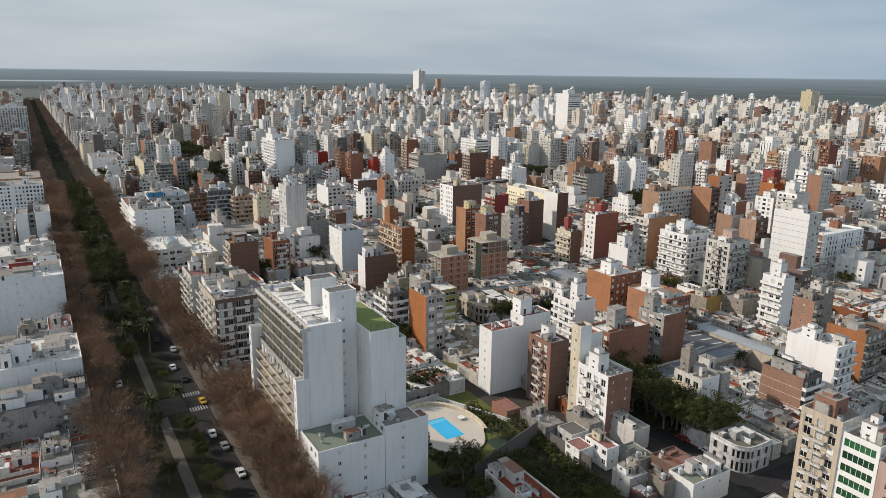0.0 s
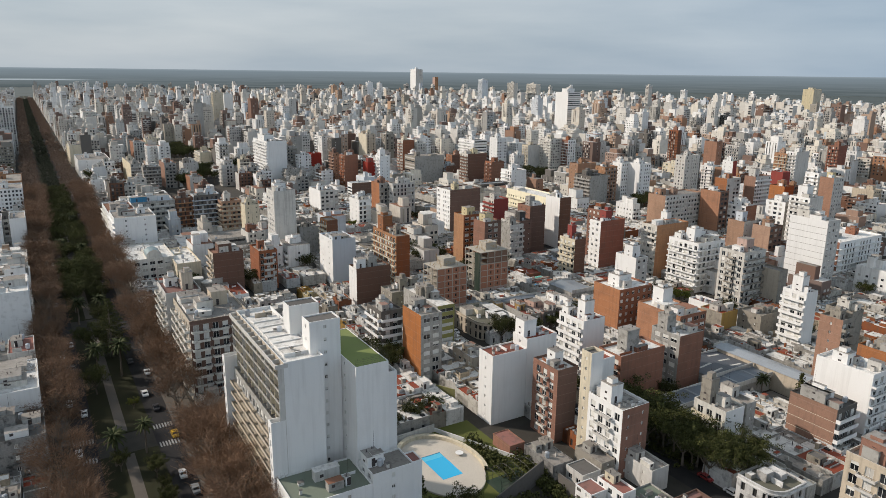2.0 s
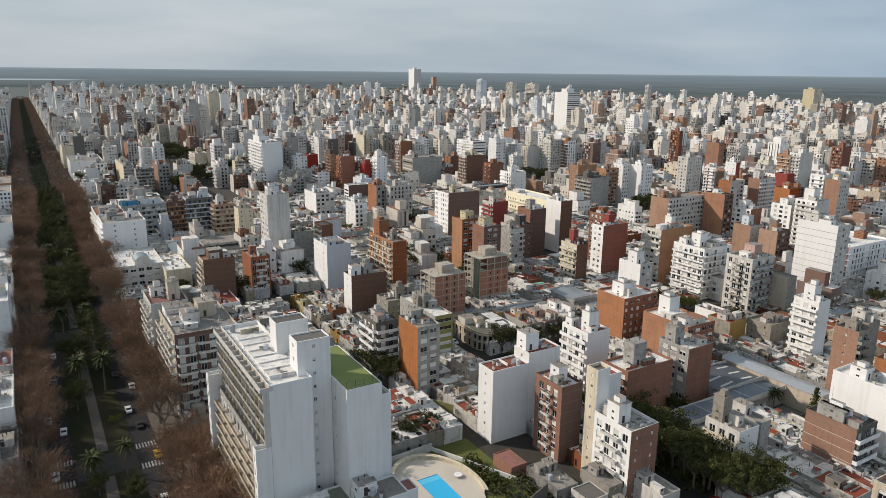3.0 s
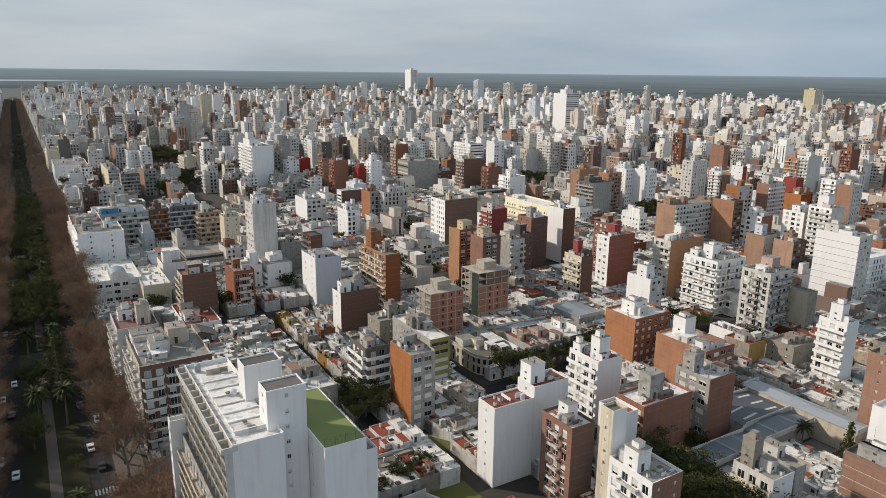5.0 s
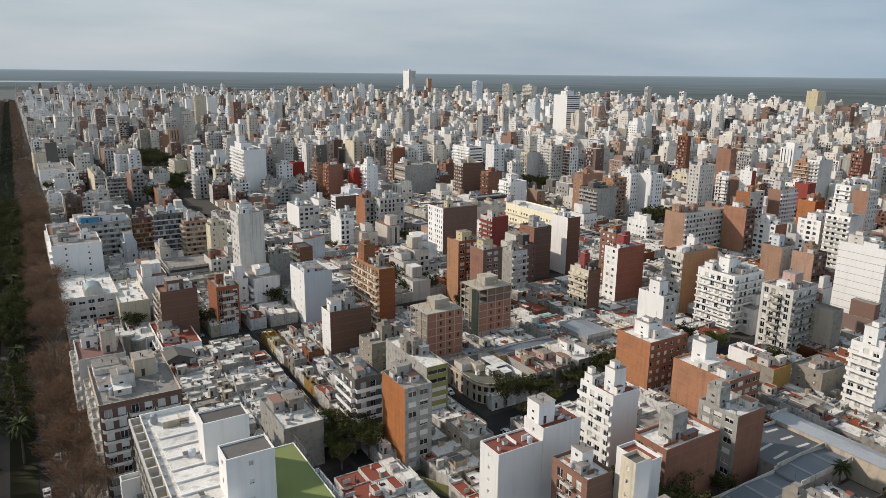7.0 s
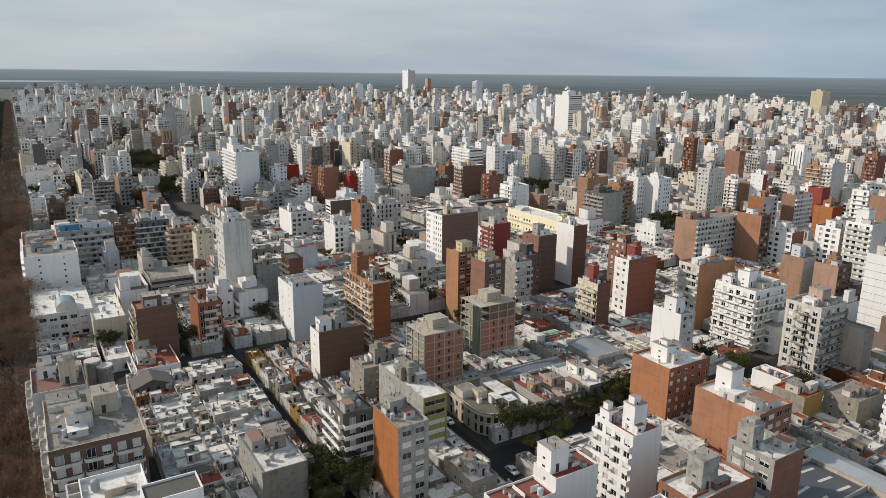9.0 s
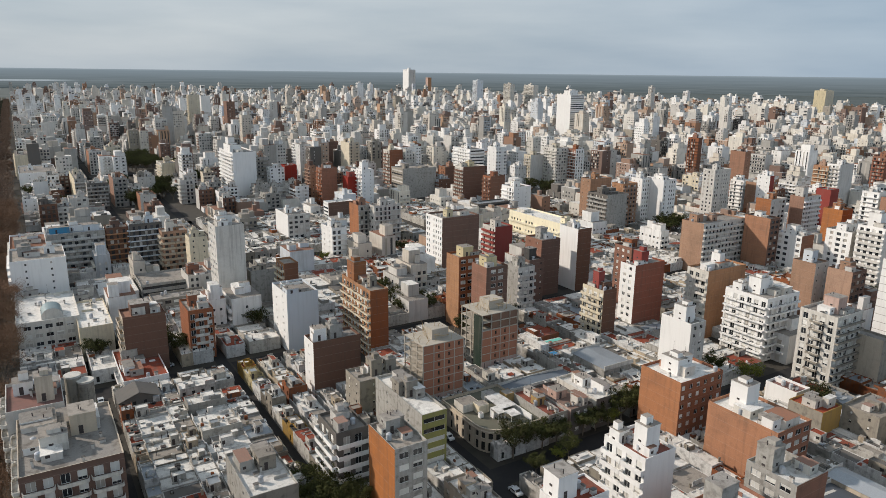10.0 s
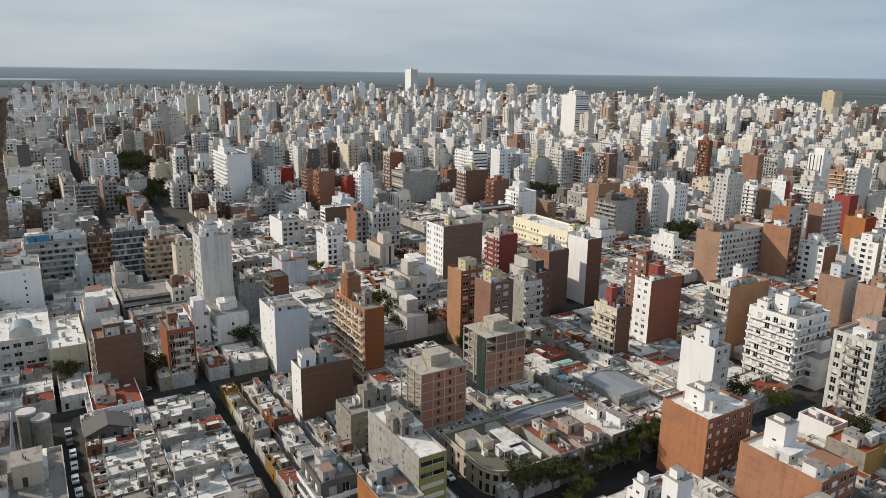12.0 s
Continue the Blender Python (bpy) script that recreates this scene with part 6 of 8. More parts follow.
far_towers, far_low = Shape(), Shape()
detailed = 0
for u0, v0, u1, v1 in MID:
    far_block(far_towers, u0, v0, min(16.0, u1 - u0), v1 - v0, rng.choice((8.0, 9.5, 11.0, 12.5, 15.0)), rng, 500, FAR_KEYS)
WOODS = []
v = -500.0
while v < 2400:
    dv = rng.uniform(8.5, 13.5)
    u = -60.0 - rng.uniform(0, 8)
    while u < 2950:
        du = rng.uniform(10.0, 18.0)
        d, ang = bearing(u + du / 2, v + dv / 2)
        seen = abs(ang + 2.4) < 39
        limit = 2760 - 16 * max(0.0, ang) - 9 * max(0.0, ang - 10) + 60 * math.sin(v * 0.013)
        inside = -60 < u + du and u < 570 and -125 < v + dv and v < 516
        if d < limit and seen and not inside and free(u, v, u + du, v + dv):
            west = v < 300 and u < 1250
            keys = MUTED if west or rng.random() < 0.08 else FAR_KEYS
            tall = 0.4 if d < 760 else (0.52 if west else 0.62)
            if west and d < 760 and rng.random() < 0.06:
                WOODS.append((u, v, u + du, v + dv))
                u += du
                continue
            if rng.random() < tall:
                if d < 700:
                    h = rng.choice((9, 12, 12, 15, 15, 18) if west else (12, 15, 15, 18, 18, 21, 24))
                else:
                    h = 2.9 * rng.choice((4, 5, 6, 7, 8, 8, 9, 9, 10, 11, 12)) + 1
                    if d > 900 and rng.random() < 0.1:
                        h += rng.choice((6, 12, 18, 26))
                if d < 700 and detailed < 120:
                    c1 = rng.choice(keys)
                    apartment(round(u, 1), round(v, 1), round(du, 1), round(dv, 1), h, rng.choice(STYLE), rng.choice(STYLE), c1, rng.choice((c1, c1, "brown", "white", "pale")),
                              rng.choice(("grey", "grey", "white", "tile")), heads=((rng.random(), rng.random()),), lod=1)
                    detailed += 1
                else:
                    far_block(far_towers, u, v, du, dv, h, rng, d, keys)
            else:
                low_block(far_low, u, v, du, dv, rng, keys)
        u += du + rng.uniform(0.1, 2.0)
    v += dv
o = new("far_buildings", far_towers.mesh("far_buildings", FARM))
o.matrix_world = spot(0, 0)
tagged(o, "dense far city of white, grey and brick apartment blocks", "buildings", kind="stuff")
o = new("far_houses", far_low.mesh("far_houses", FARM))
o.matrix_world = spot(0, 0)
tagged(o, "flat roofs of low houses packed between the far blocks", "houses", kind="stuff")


# ---- trees ----
BARK = surface("bark", (0.16, 0.13, 0.10), stain=0.5, streak=0.2, grain=0.5)


def leafage(name, a, b):
    m, t, bs = nodes_of(name)
    rnd = t.nodes.new("ShaderNodeNewGeometry").outputs["Random Per Island"]
    own = t.nodes.new("ShaderNodeObjectInfo").outputs["Random"]
    col = mix(t, rnd, a, b)
    hs = t.nodes.new("ShaderNodeHueSaturation")
    t.links.new(col, hs.inputs["Color"])
    t.links.new(ramp(t, own, 0, 1, 0.7, 1.3), hs.inputs["Value"])
    t.links.new(hs.outputs["Color"], bs.inputs["Base Color"])
    bs.inputs["Roughness"].default_value = 0.8
    bs.inputs["Specular IOR Level"].default_value = 0.12
    return m


DRY = leafage("dry_twigs", (0.125, 0.075, 0.048), (0.24, 0.148, 0.094))
GREEN = leafage("dark_leaves", (0.028, 0.033, 0.011), (0.078, 0.08, 0.026))
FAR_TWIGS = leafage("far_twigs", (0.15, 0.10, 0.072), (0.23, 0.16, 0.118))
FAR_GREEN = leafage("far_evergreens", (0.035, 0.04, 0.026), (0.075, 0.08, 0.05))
LIME = leafage("bright_leaves", (0.06, 0.075, 0.015), (0.17, 0.17, 0.035))
FROND = leafage("palm_fronds", (0.025, 0.034, 0.014), (0.075, 0.08, 0.033))


def leaf(sh, p, size, rg, m=0):
    """One small leafy twig: a bent four-cornered leaf."""
    d = Vector((rg.uniform(-1, 1), rg.uniform(-1, 1), rg.uniform(-0.7, 0.7))).normalized() * size
    e = d.cross(Vector((rg.uniform(-1, 1), rg.uniform(-1, 1), rg.uniform(-1, 1)))).normalized() * size * rg.uniform(0.3, 0.6)
    p = Vector(p)
    sh.quad(tuple(p - d), tuple(p + e - d * 0.1), tuple(p + d), tuple(p - e * 0.8 + d * 0.15), m)


def tuft(sh, c, r, n, size, rg, m=0, flat=0.8):
    """A clump of foliage: leaves that lie round a centre, facing outwards, ragged at the edge."""
    c = Vector(c)
    for i in range(n):
        d = Vector((rg.gauss(0, 1), rg.gauss(0, 1), rg.gauss(0.35, 1))).normalized()
        p = c + Vector((d.x * r, d.y * r, d.z * r * flat)) * rg.uniform(0.65, 1.12)
        d = (d + Vector((rg.gauss(0, 0.35), rg.gauss(0, 0.35), rg.gauss(0, 0.35)))).normalized()
        e = d.cross(Vector((rg.uniform(-1, 1), rg.uniform(-1, 1), rg.uniform(-1, 1)))).normalized() * size * rg.uniform(0.6, 1.3)
        f = d.cross(e) * rg.uniform(0.5, 0.85)
        sh.quad(tuple(p - e), tuple(p + f - e * 0.1 - d * size * 0.2), tuple(p + e), tuple(p - f * 0.85 + e * 0.15 - d * size * 0.15), m)


def tree_meshes(kind, seed):
    """Trunk with limbs, and crown, of a dry street tree, a dark evergreen, a bright shrub or a conifer."""
    rg = random.Random(seed)
    tr, cr = Shape(), Shape()
    high = {"dry": 14.0, "green": 11.0, "bright": 6.5, "conifer": 11.0}[kind] * rg.uniform(0.9, 1.1)
    reach = {"dry": 5.6, "green": 5.0, "bright": 3.2, "conifer": 2.6}[kind]
    fork = high * (0.32 if kind != "conifer" else 0.2)
    tr.limb((0, 0, 0), (rg.uniform(-0.2, 0.2), rg.uniform(-0.2, 0.2), fork), 0.34, 0.24, 7)
    ends = []
    if kind == "conifer":
        tr.limb((0, 0, fork), (0, 0, high), 0.24, 0.03, 6)
        for i in range(46):
            z = fork + (high - fork) * i / 46
            r = reach * (1 - i / 48)
            a = rg.uniform(0, 6.28)
            e = Vector((r * math.cos(a), r * math.sin(a), z - 0.4))
            tr.limb((0, 0, z), e, 0.06, 0.02, 4)
            for k in range(22):
                leaf(cr, e * (0.25 + 0.75 * k / 22) + Vector((rg.gauss(0, 0.25), rg.gauss(0, 0.25), z * (0.75 - 0.75 * k / 22) + rg.gauss(0, 0.15))), 0.32, rg)
    else:
        for i in range(7):
            a = 6.28 * i / 7 + rg.uniform(-0.3, 0.3)
            up = rg.uniform(0.55, 0.8)
            mid = Vector((reach * 0.42 * math.cos(a), reach * 0.42 * math.sin(a), fork + (high - fork) * up * 0.5))
            tr.limb((0, 0, fork * rg.uniform(0.8, 1.0)), mid, 0.17, 0.1, 5)
            for j in range(4):
                b = a + rg.uniform(-0.8, 0.8)
                r = reach * rg.uniform(0.45, 0.95)
                end = Vector((r * math.cos(b), r * math.sin(b), fork + (high - fork) * rg.uniform(0.45, 0.95)))
                tr.limb(mid, end, 0.09, 0.025, 4)
                ends.append(end)
                for q in range(2):
                    tip = end + Vector((rg.gauss(0, 0.9), rg.gauss(0, 0.9), rg.uniform(0.2, 1.5)))
                    tr.limb(mid.lerp(end, 0.6), tip, 0.05, 0.015, 3)
                    ends.append(tip)
        if kind == "dry":
            for e in ends:
                for k in range(46):
                    a = e + Vector((rg.gauss(0, 0.75), rg.gauss(0, 0.75), rg.gauss(0, 0.6)))
                    d = Vector((a.x * 0.12 + rg.gauss(0, 0.5), a.y * 0.12 + rg.gauss(0, 0.5), rg.uniform(-0.1, 1.1))).normalized() * rg.uniform(0.6, 1.5)
                    w = d.cross(Vector((rg.gauss(0, 1), rg.gauss(0, 1), rg.gauss(0, 1)))).normalized() * 0.035
                    cr.poly((tuple(a - w), tuple(a + w), tuple(a + d)))
        else:
            for e in ends:
                tuft(cr, e, {"green": 1.15, "bright": 0.8}[kind] * rg.uniform(0.7, 1.2), {"green": 46, "bright": 34}[kind], {"green": 0.22, "bright": 0.19}[kind], rg)
            if kind == "green":
                for i in range(10):
                    a, r = rg.uniform(0, 6.28), reach * rg.uniform(0, 0.55)
                    tuft(cr, (r * math.cos(a), r * math.sin(a), fork + (high - fork) * rg.uniform(0.35, 0.8)), 1.5, 48, 0.3, rg)
    return tr.mesh("trunk", [BARK]), cr.mesh("crown", [{"dry": DRY, "green": GREEN, "bright": LIME, "conifer": GREEN}[kind]])


def pine_meshes(seed, high, reach):
    """A tall evergreen with whorls of drooping boughs that narrow to a blunt top."""
    rg = random.Random(seed)
    tr, cr = Shape(), Shape()
    tr.limb((0, 0, 0), (0.2, 0.1, high * 0.96), 0.45, 0.06, 7)
    z = high * 0.16
    while z < high * 0.97:
        f = (z / high - 0.16) / 0.84
        r = reach * (1 - f ** 1.7) * rg.uniform(0.85, 1.05)
        for k in range(max(3, int(8 * (1 - f)))):
            a = 6.28 * k / max(3, int(8 * (1 - f))) + rg.uniform(-0.4, 0.4)
            e = Vector((r * math.cos(a), r * math.sin(a), z - 0.25 * r * 0.4))
            tr.limb((0, 0, z), e, 0.08, 0.02, 4)
            for q in (0.45, 0.75, 1.0):
                tuft(cr, e * q + Vector((0, 0, z * (1 - q))), 0.75 + 0.3 * (1 - f), 26, 0.24, rg, 0, 0.5)
        z += high * 0.062
    return tr.mesh("trunk", [BARK]), cr.mesh("crown", [GREEN])


def palm_meshes(seed, high):
    rg = random.Random(seed)
    tr, cr = Shape(), Shape()
    tr.limb((0, 0, 0), (0.15, 0.1, high * 0.5), 0.3, 0.22, 8)
    tr.limb((0.15, 0.1, high * 0.5), (0.1, 0, high), 0.22, 0.26, 8)
    for i in range(34):
        a, lift = 2.4 * i, 1.25 - 1.9 * i / 34
        pts = [Vector((0.1, 0, high))]
        for k in range(5):
            s = (k + 1) / 5 * 2.9
            pts.append(Vector((0.1 + s * math.cos(a) * math.cos(lift * 0.6), s * math.sin(a) * math.cos(lift * 0.6), high + s * math.sin(lift) - 0.16 * s * s)))
        side = Vector((-math.sin(a), math.cos(a), 0))
        for k in range(5):
            w0, w1 = 0.42 * math.sin(0.5 + 2.4 * k / 5), 0.42 * math.sin(0.5 + 2.4 * (k + 1) / 5)
            for sg in (-1, 1):
                drop = Vector((0, 0, -0.18))
                cr.quad(tuple(pts[k]), tuple(pts[k + 1]), tuple(pts[k + 1] + side * sg * w1 + drop), tuple(pts[k] + side * sg * w0 + drop))
    return tr.mesh("trunk", [BARK]), cr.mesh("crown", [FROND])


TREES = {k: [tree_meshes(k, 11 + i) for i in range(n)] for k, n in (("dry", 4), ("green", 3), ("bright", 2), ("conifer", 1))}
TREES["palm"] = [palm_meshes(3, 10.0), palm_meshes(8, 8.0)]
TREES["pine"] = [pine_meshes(4, 19.0, 5.8)]
TREE_SAY = {"pine": ("tall dark evergreen with layered drooping boughs", "conifers"), "dry": ("street tree with thin brown winter leaves on bare limbs", "boulevard trees"), "green": ("dark green leafy tree with a dense crown", "evergreen trees"),
            "bright": ("small yellow-green leafy tree", "garden trees"), "conifer": ("dark green pointed conifer", "conifers"), "palm": ("palm with a tall bare trunk and arching fronds", "palms")}
trg = random.Random(21)


def tree(kind, u, v, size=1.0):
    return tree_at(kind, *plan(u, v), size)


def tree_at(kind, u, v, size=1.0):
    if any(a - 0.8 < u < a + du + 0.8 and b - 0.8 < v < b + dv + 0.8 for a, b, du, dv in FOOT):
        return None
    trunk, crown = trg.choice(TREES[kind])
    ob = new("palm" if kind == "palm" else "tree")
    s = size * trg.uniform(0.88, 1.14)
    ob.matrix_world = spot(u, v, 0, trg.uniform(0, 360)) @ Matrix.Diagonal((s, s, s * trg.uniform(0.93, 1.08), 1))
    part("trunk", trunk, None, ob)
    part("crown", crown, None, ob)
    say, group = TREE_SAY[kind]
    return tagged(ob, say, "tree", group)


u = 84.0
while u < 560:
    for v in (4.4, 34.6):
        if not (168 < u < 186 or 269 < u < 285 or 386 < u < 402):
            tree("dry", u + trg.uniform(-1, 1), v + trg.uniform(-0.6, 0.6), 1.12)
    u += 7.4
# the planted middle: shrubs by the crossing, tall evergreens and palms beyond it
for u, v, k, size in ((199.9, 23.4, "palm", 1.05), (203.0, 31.2, "palm", 1.0), (196.5, 24.2, "green", 0.5), (189.2, 31.6, "green", 0.48), (181.0, 32.4, "green", 0.4), (168.0, 22.6, "green", 0.42), (174.0, 32.0, "green", 0.45), (160.0, 31.6, "green", 0.5),
                      (232.0, 31.8, "bright", 0.4), (262.8, 24.6, "palm", 1.1), (259.0, 31.6, "palm", 1.1), (327.3, 31.5, "palm", 1.1), (278.0, 30.8, "pine", 1.0), (248.0, 23.0, "green", 0.75), (283.0, 24.0, "green", 0.9), (320.5, 22.9, "palm", 1.2), (300.0, 31.6, "green", 0.8), (309.0, 30.5, "green", 0.8), (370.0, 25.0, "pine", 0.8)):
    tree_at(k, u, v, size)
u = 338.0
while u < 640:
    for v in (23.2, 31.8):
        r = trg.random()
        tree_at("green" if r < 0.78 else ("palm" if r < 0.9 else "conifer"), u + trg.uniform(-2, 2), v + trg.uniform(-1.2, 1.2), 1.0)
    u += 8.6
# bare plane trees leaning over the pavement by the tall slab
for u, v in ((138, 45.4), (147, 45.0), (157, 45.6), (169, 45.2), (182, 45.0), (194, 45.4), (131, 44.6), (125, 45.0)):
    tree_at("dry", u, v, 1.05)
# the dark square among the blocks
for u0, v0, u1, v1, n in ((666, 141, 735, 164, 16), (800, 184, 832, 203, 6), (843, 146, 950, 182, 24), (634, 116, 652, 130, 3), (530, 424, 560, 446, 6), (380, 400, 394, 418, 4)):
    for i in range(n):
        tree_at("green", trg.uniform(u0 + 3, u1 - 3), trg.uniform(v0 + 3, v1 - 3), 1.15)
for u0, v0, u1, v1 in WOODS[:40]:
    tree_at("green", (u0 + u1) / 2, (v0 + v1) / 2, 0.95)

# the boulevard further off
ft = Shape()
u = 478.0
while u < 2650:
    step = 8.0 if u < 900 else 12.0
    for v, m in ((9.2, 0), (15.0, 0), (38.6, 0), (44.2, 0), (24.6, 1), (30.6, 1)):
        if (m == 0 and u < 628) or (m == 1 and u < 640) or trg.random() < 0.06:
            continue
        n = 230 if u < 900 else 120
        fine = 0.42 if u < 900 else 0.7
        hh, wide = (13.0, 4.4) if m == 0 else (8.0 * trg.uniform(0.6, 1.2), 2.6)
        ft.limb((v, u, 0), (v, u, hh * 0.6), 0.3, 0.12, 4, 2)
        lumps = 8 if u < 900 else 4
        for k in range(lumps):
            a, r = trg.uniform(0, 6.28), wide * math.sqrt(trg.random())
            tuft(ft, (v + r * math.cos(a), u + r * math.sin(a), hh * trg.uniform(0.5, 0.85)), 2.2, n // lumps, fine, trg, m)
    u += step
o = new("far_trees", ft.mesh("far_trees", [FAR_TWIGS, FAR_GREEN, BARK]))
o.matrix_world = spot(0, 0)
tagged(o, "brown winter trees and dark evergreens lining the far boulevard", "trees", kind="stuff")

# gardens and street trees among the houses
for v in np.arange(161, 234, 5.0):
    tree_at("bright" if trg.random() < 0.15 else "green", 220.6 + trg.uniform(-0.6, 0.6), v, 0.78)
for v in (146, 154, 158, 192, 205):
    tree("bright" if trg.random() < 0.4 else "green", 160.0, v, 0.5)
for i in range(19):
    tree("green", 72 + 39 * i / 19 + trg.uniform(-1, 1), trg.uniform(136.5, 145), 1.02)
for i in range(20):
    tree("green" if trg.random() < 0.75 else "bright", trg.uniform(64, 95), trg.uniform(73, 99), 0.6)
for u, v, k, s in ((110, 71.5, "conifer", 1.05), (104, 73, "green", 0.7), (101, 80, "bright", 0.9), (100, 76, "green", 0.8), (140, 74, "green", 0.6), (141, 82, "green", 0.6), (142, 90, "green", 0.6),
                   (143, 97, "green", 0.55), (139, 102, "green", 0.5), (291, 83, "green", 0.8), (284, 87, "green", 0.7), (289, 94, "green", 0.7), (288, 117, "green", 0.8), (272, 173, "green", 0.9), (268, 178, "green", 0.9), (262, 182, "green", 0.8),
                   (266, 171, "green", 0.8), (161, 190, "green", 0.7), (160, 227, "green", 0.75), (150, 231, "bright", 1.0), (273, 376, "green", 1.2), (234, 331, "green", 1.0), (338, 215, "green", 0.8), (296, 62, "green", 0.9), (280, 74, "green", 0.7),
                   (178, 92, "green", 0.9), (176, 98, "green", 0.95), (172, 100, "green", 0.85), (179, 84, "green", 0.85), (182, 97, "green", 0.9), (172, 92, "green", 0.7), (188, 95, "green", 0.7)):
    tree(k, u, v, s)
for q in [q for q in GARDENS if not (208 < q[0] < 330 and 60 < q[1] < 146)][:24]:
    tree_at("green" if trg.random() < 0.8 else "bright", (q[0] + q[2]) / 2, (q[1] + q[3]) / 2, 0.75)

# overgrown ground behind the houses
ug = Shape()
for q, n in (((61, 71, 96, 101), 330), ((82, 134.5, 112, 146.5), 120), ((139, 70, 160, 100), 130), ((98.5, 70.5, 105, 78), 16)):
    q = lot(*q)
    for i in range(n):
        r = trg.uniform(0.6, 1.7)
        tuft(ug, (trg.uniform(q[1] + r, q[3] - r), trg.uniform(q[0] + r, q[2] - r), r * 0.5), r, 30, 0.34, trg)
for q, n in (((101.0, 113.4, 139.0, 116.6), 130), ((140.5, 115.0, 151.0, 118.0), 40), ((100.0, 97.0, 136.0, 113.0), 170), ((126.0, 88.0, 134.0, 98.0), 30), ((143.0, 108.5, 166.0, 112.5), 60)):
    for i in range(n):
        r = trg.uniform(0.7, 1.9)
        tuft(ug, (trg.uniform(q[1], q[3]), trg.uniform(q[0], q[2]), r * 0.8), r, 34, 0.34, trg)
o = new("undergrowth", ug.mesh("undergrowth", [GREEN]))
o.matrix_world = spot(0, 0)
tagged(o, "dark overgrown bushes and weeds in the back gardens", "bushes", kind="stuff")

# ---- pool garden ----
TILE = surface("pool_deck", (0.55, 0.50, 0.43), stain=0.25, streak=0.0, grain=0.2)
WATER, wt, wb = nodes_of("pool_water")
wb.inputs["Base Color"].default_value = (0.03, 0.42, 0.72, 1)
wb.inputs["Roughness"].default_value = 0.08
wtc = wt.nodes.new("ShaderNodeTexCoord").outputs["Object"]
wbp = wt.nodes.new("ShaderNodeBump")
wbp.inputs["Strength"].default_value = 0.15
wt.links.new(noise_at(wt, wtc, 1.6, 3.0), wbp.inputs["Height"])
wt.links.new(wbp.outputs["Normal"], wb.inputs["Normal"])
POOL_BLUE = surface("pool_tiles", (0.05, 0.42, 0.66), stain=0.1, streak=0.0, grain=0.1, rough=0.4)

lawn = Shape()
lu0, lv0, lu1, lv1 = lot(104.5, 70.0, 138, 104.0)
lawn.box(lv0, lu0, 0, lv1, lu1, 0.06, 0)
lo = new("lawn", lawn.mesh("lawn", [surface("mown_lawn", (0.10, 0.115, 0.03), stain=0.3, streak=0.0, grain=0.3, dirt=(0.12, 0.10, 0.05))]))
lo.matrix_world = spot(0, 0)
tagged(lo, "mown green lawn beside the pool", "lawn", kind="structure")

pool = new("swimming_pool")
pool.matrix_world = site(121.8, 85.6) @ Matrix.Diagonal((1.05, 1.12, 1, 1))
dk = Shape()
rim = []
for i in range(40):
    a = 2 * math.pi * i / 40
    rim.append((max(-12.5, 9.6 * math.cos(a)), 13.2 * math.sin(a)))
hole = [(-2.8, -5.3), (2.8, -5.3), (2.8, 5.3), (-2.8, 5.3)]
for i in range(40):
    p, q = rim[i], rim[(i + 1) % 40]
    # inner ring follows the basin's edge
    def edge(c):
        k = max(abs(c[0]) / 2.8, abs(c[1]) / 5.3, 1e-6)
        return (c[0] / k, c[1] / k)
    a, b = edge(p), edge(q)
    dk.quad((*a, 0.5), (*p, 0.5), (*q, 0.5), (*b, 0.5))
    dk.quad((*p, 0), (*q, 0), (*q, 0.5), (*p, 0.5))
part("deck", dk, [TILE], pool, "pale tiled deck")
bs = Shape()
for a, b in zip(hole, hole[1:] + hole[:1]):
    bs.quad((*a, 0.1), (*b, 0.1), (*b, 0.52), (*a, 0.52))
bs.quad((-2.8, -5.3, 0.1), (2.8, -5.3, 0.1), (2.8, 5.3, 0.1), (-2.8, 5.3, 0.1))
part("basin", bs, [POOL_BLUE], pool, "blue tiled basin")
wa = Shape()
wa.quad((-2.79, -5.29, 0.4), (2.79, -5.29, 0.4), (2.79, 5.29, 0.4), (-2.79, 5.29, 0.4))
part("water", wa, [WATER], pool, "clear blue water")
st = Shape()
for k in range(3):
    st.box(-2.79, 3.4 + 0.6 * k, 0.1, 2.79, 4.0 + 0.6 * k, 0.41 + 0.002 * k, 0)
part("step", st, [surface("pool_steps", (0.10, 0.50, 0.72), stain=0.1, streak=0.0, grain=0.1)], pool)
cw = Shape()
for i in range(26):
    a0, a1 = -0.5 + 2.9 * i / 26, -0.5 + 2.9 * (i + 1) / 26
    for r0, r1, z in ((1.0, 1.09, 1.5),):
        pts = [(9.6 * r * math.cos(a), 13.2 * r * math.sin(a)) for r, a in ((r0, a0), (r0, a1), (r1, a1), (r1, a0))]
        cw.quad(*[(*p, z) for p in pts])
        for p, q in ((pts[0], pts[1]), (pts[2], pts[3])):
            cw.quad((*p, 0), (*q, 0), (*q, z), (*p, z))
part("curved_wall", cw, [WALL["cream"]], pool, "curved cream wall round the deck")
tagged(pool, "blue rectangular swimming pool in a pale curved deck", "pool")

tb = Shape()
tb.tube(0, 0, 0.5, 1.05, 0.12, 0.12, 8)
tb.tube(0, 0, 1.05, 1.15, 1.1, 1.1, 20)
table = tagged(new("garden_table", tb.mesh("garden_table", [WALL["white"]])), "round white garden table on the pool deck", "table")
table.matrix_world = site(122.8, 92.2)


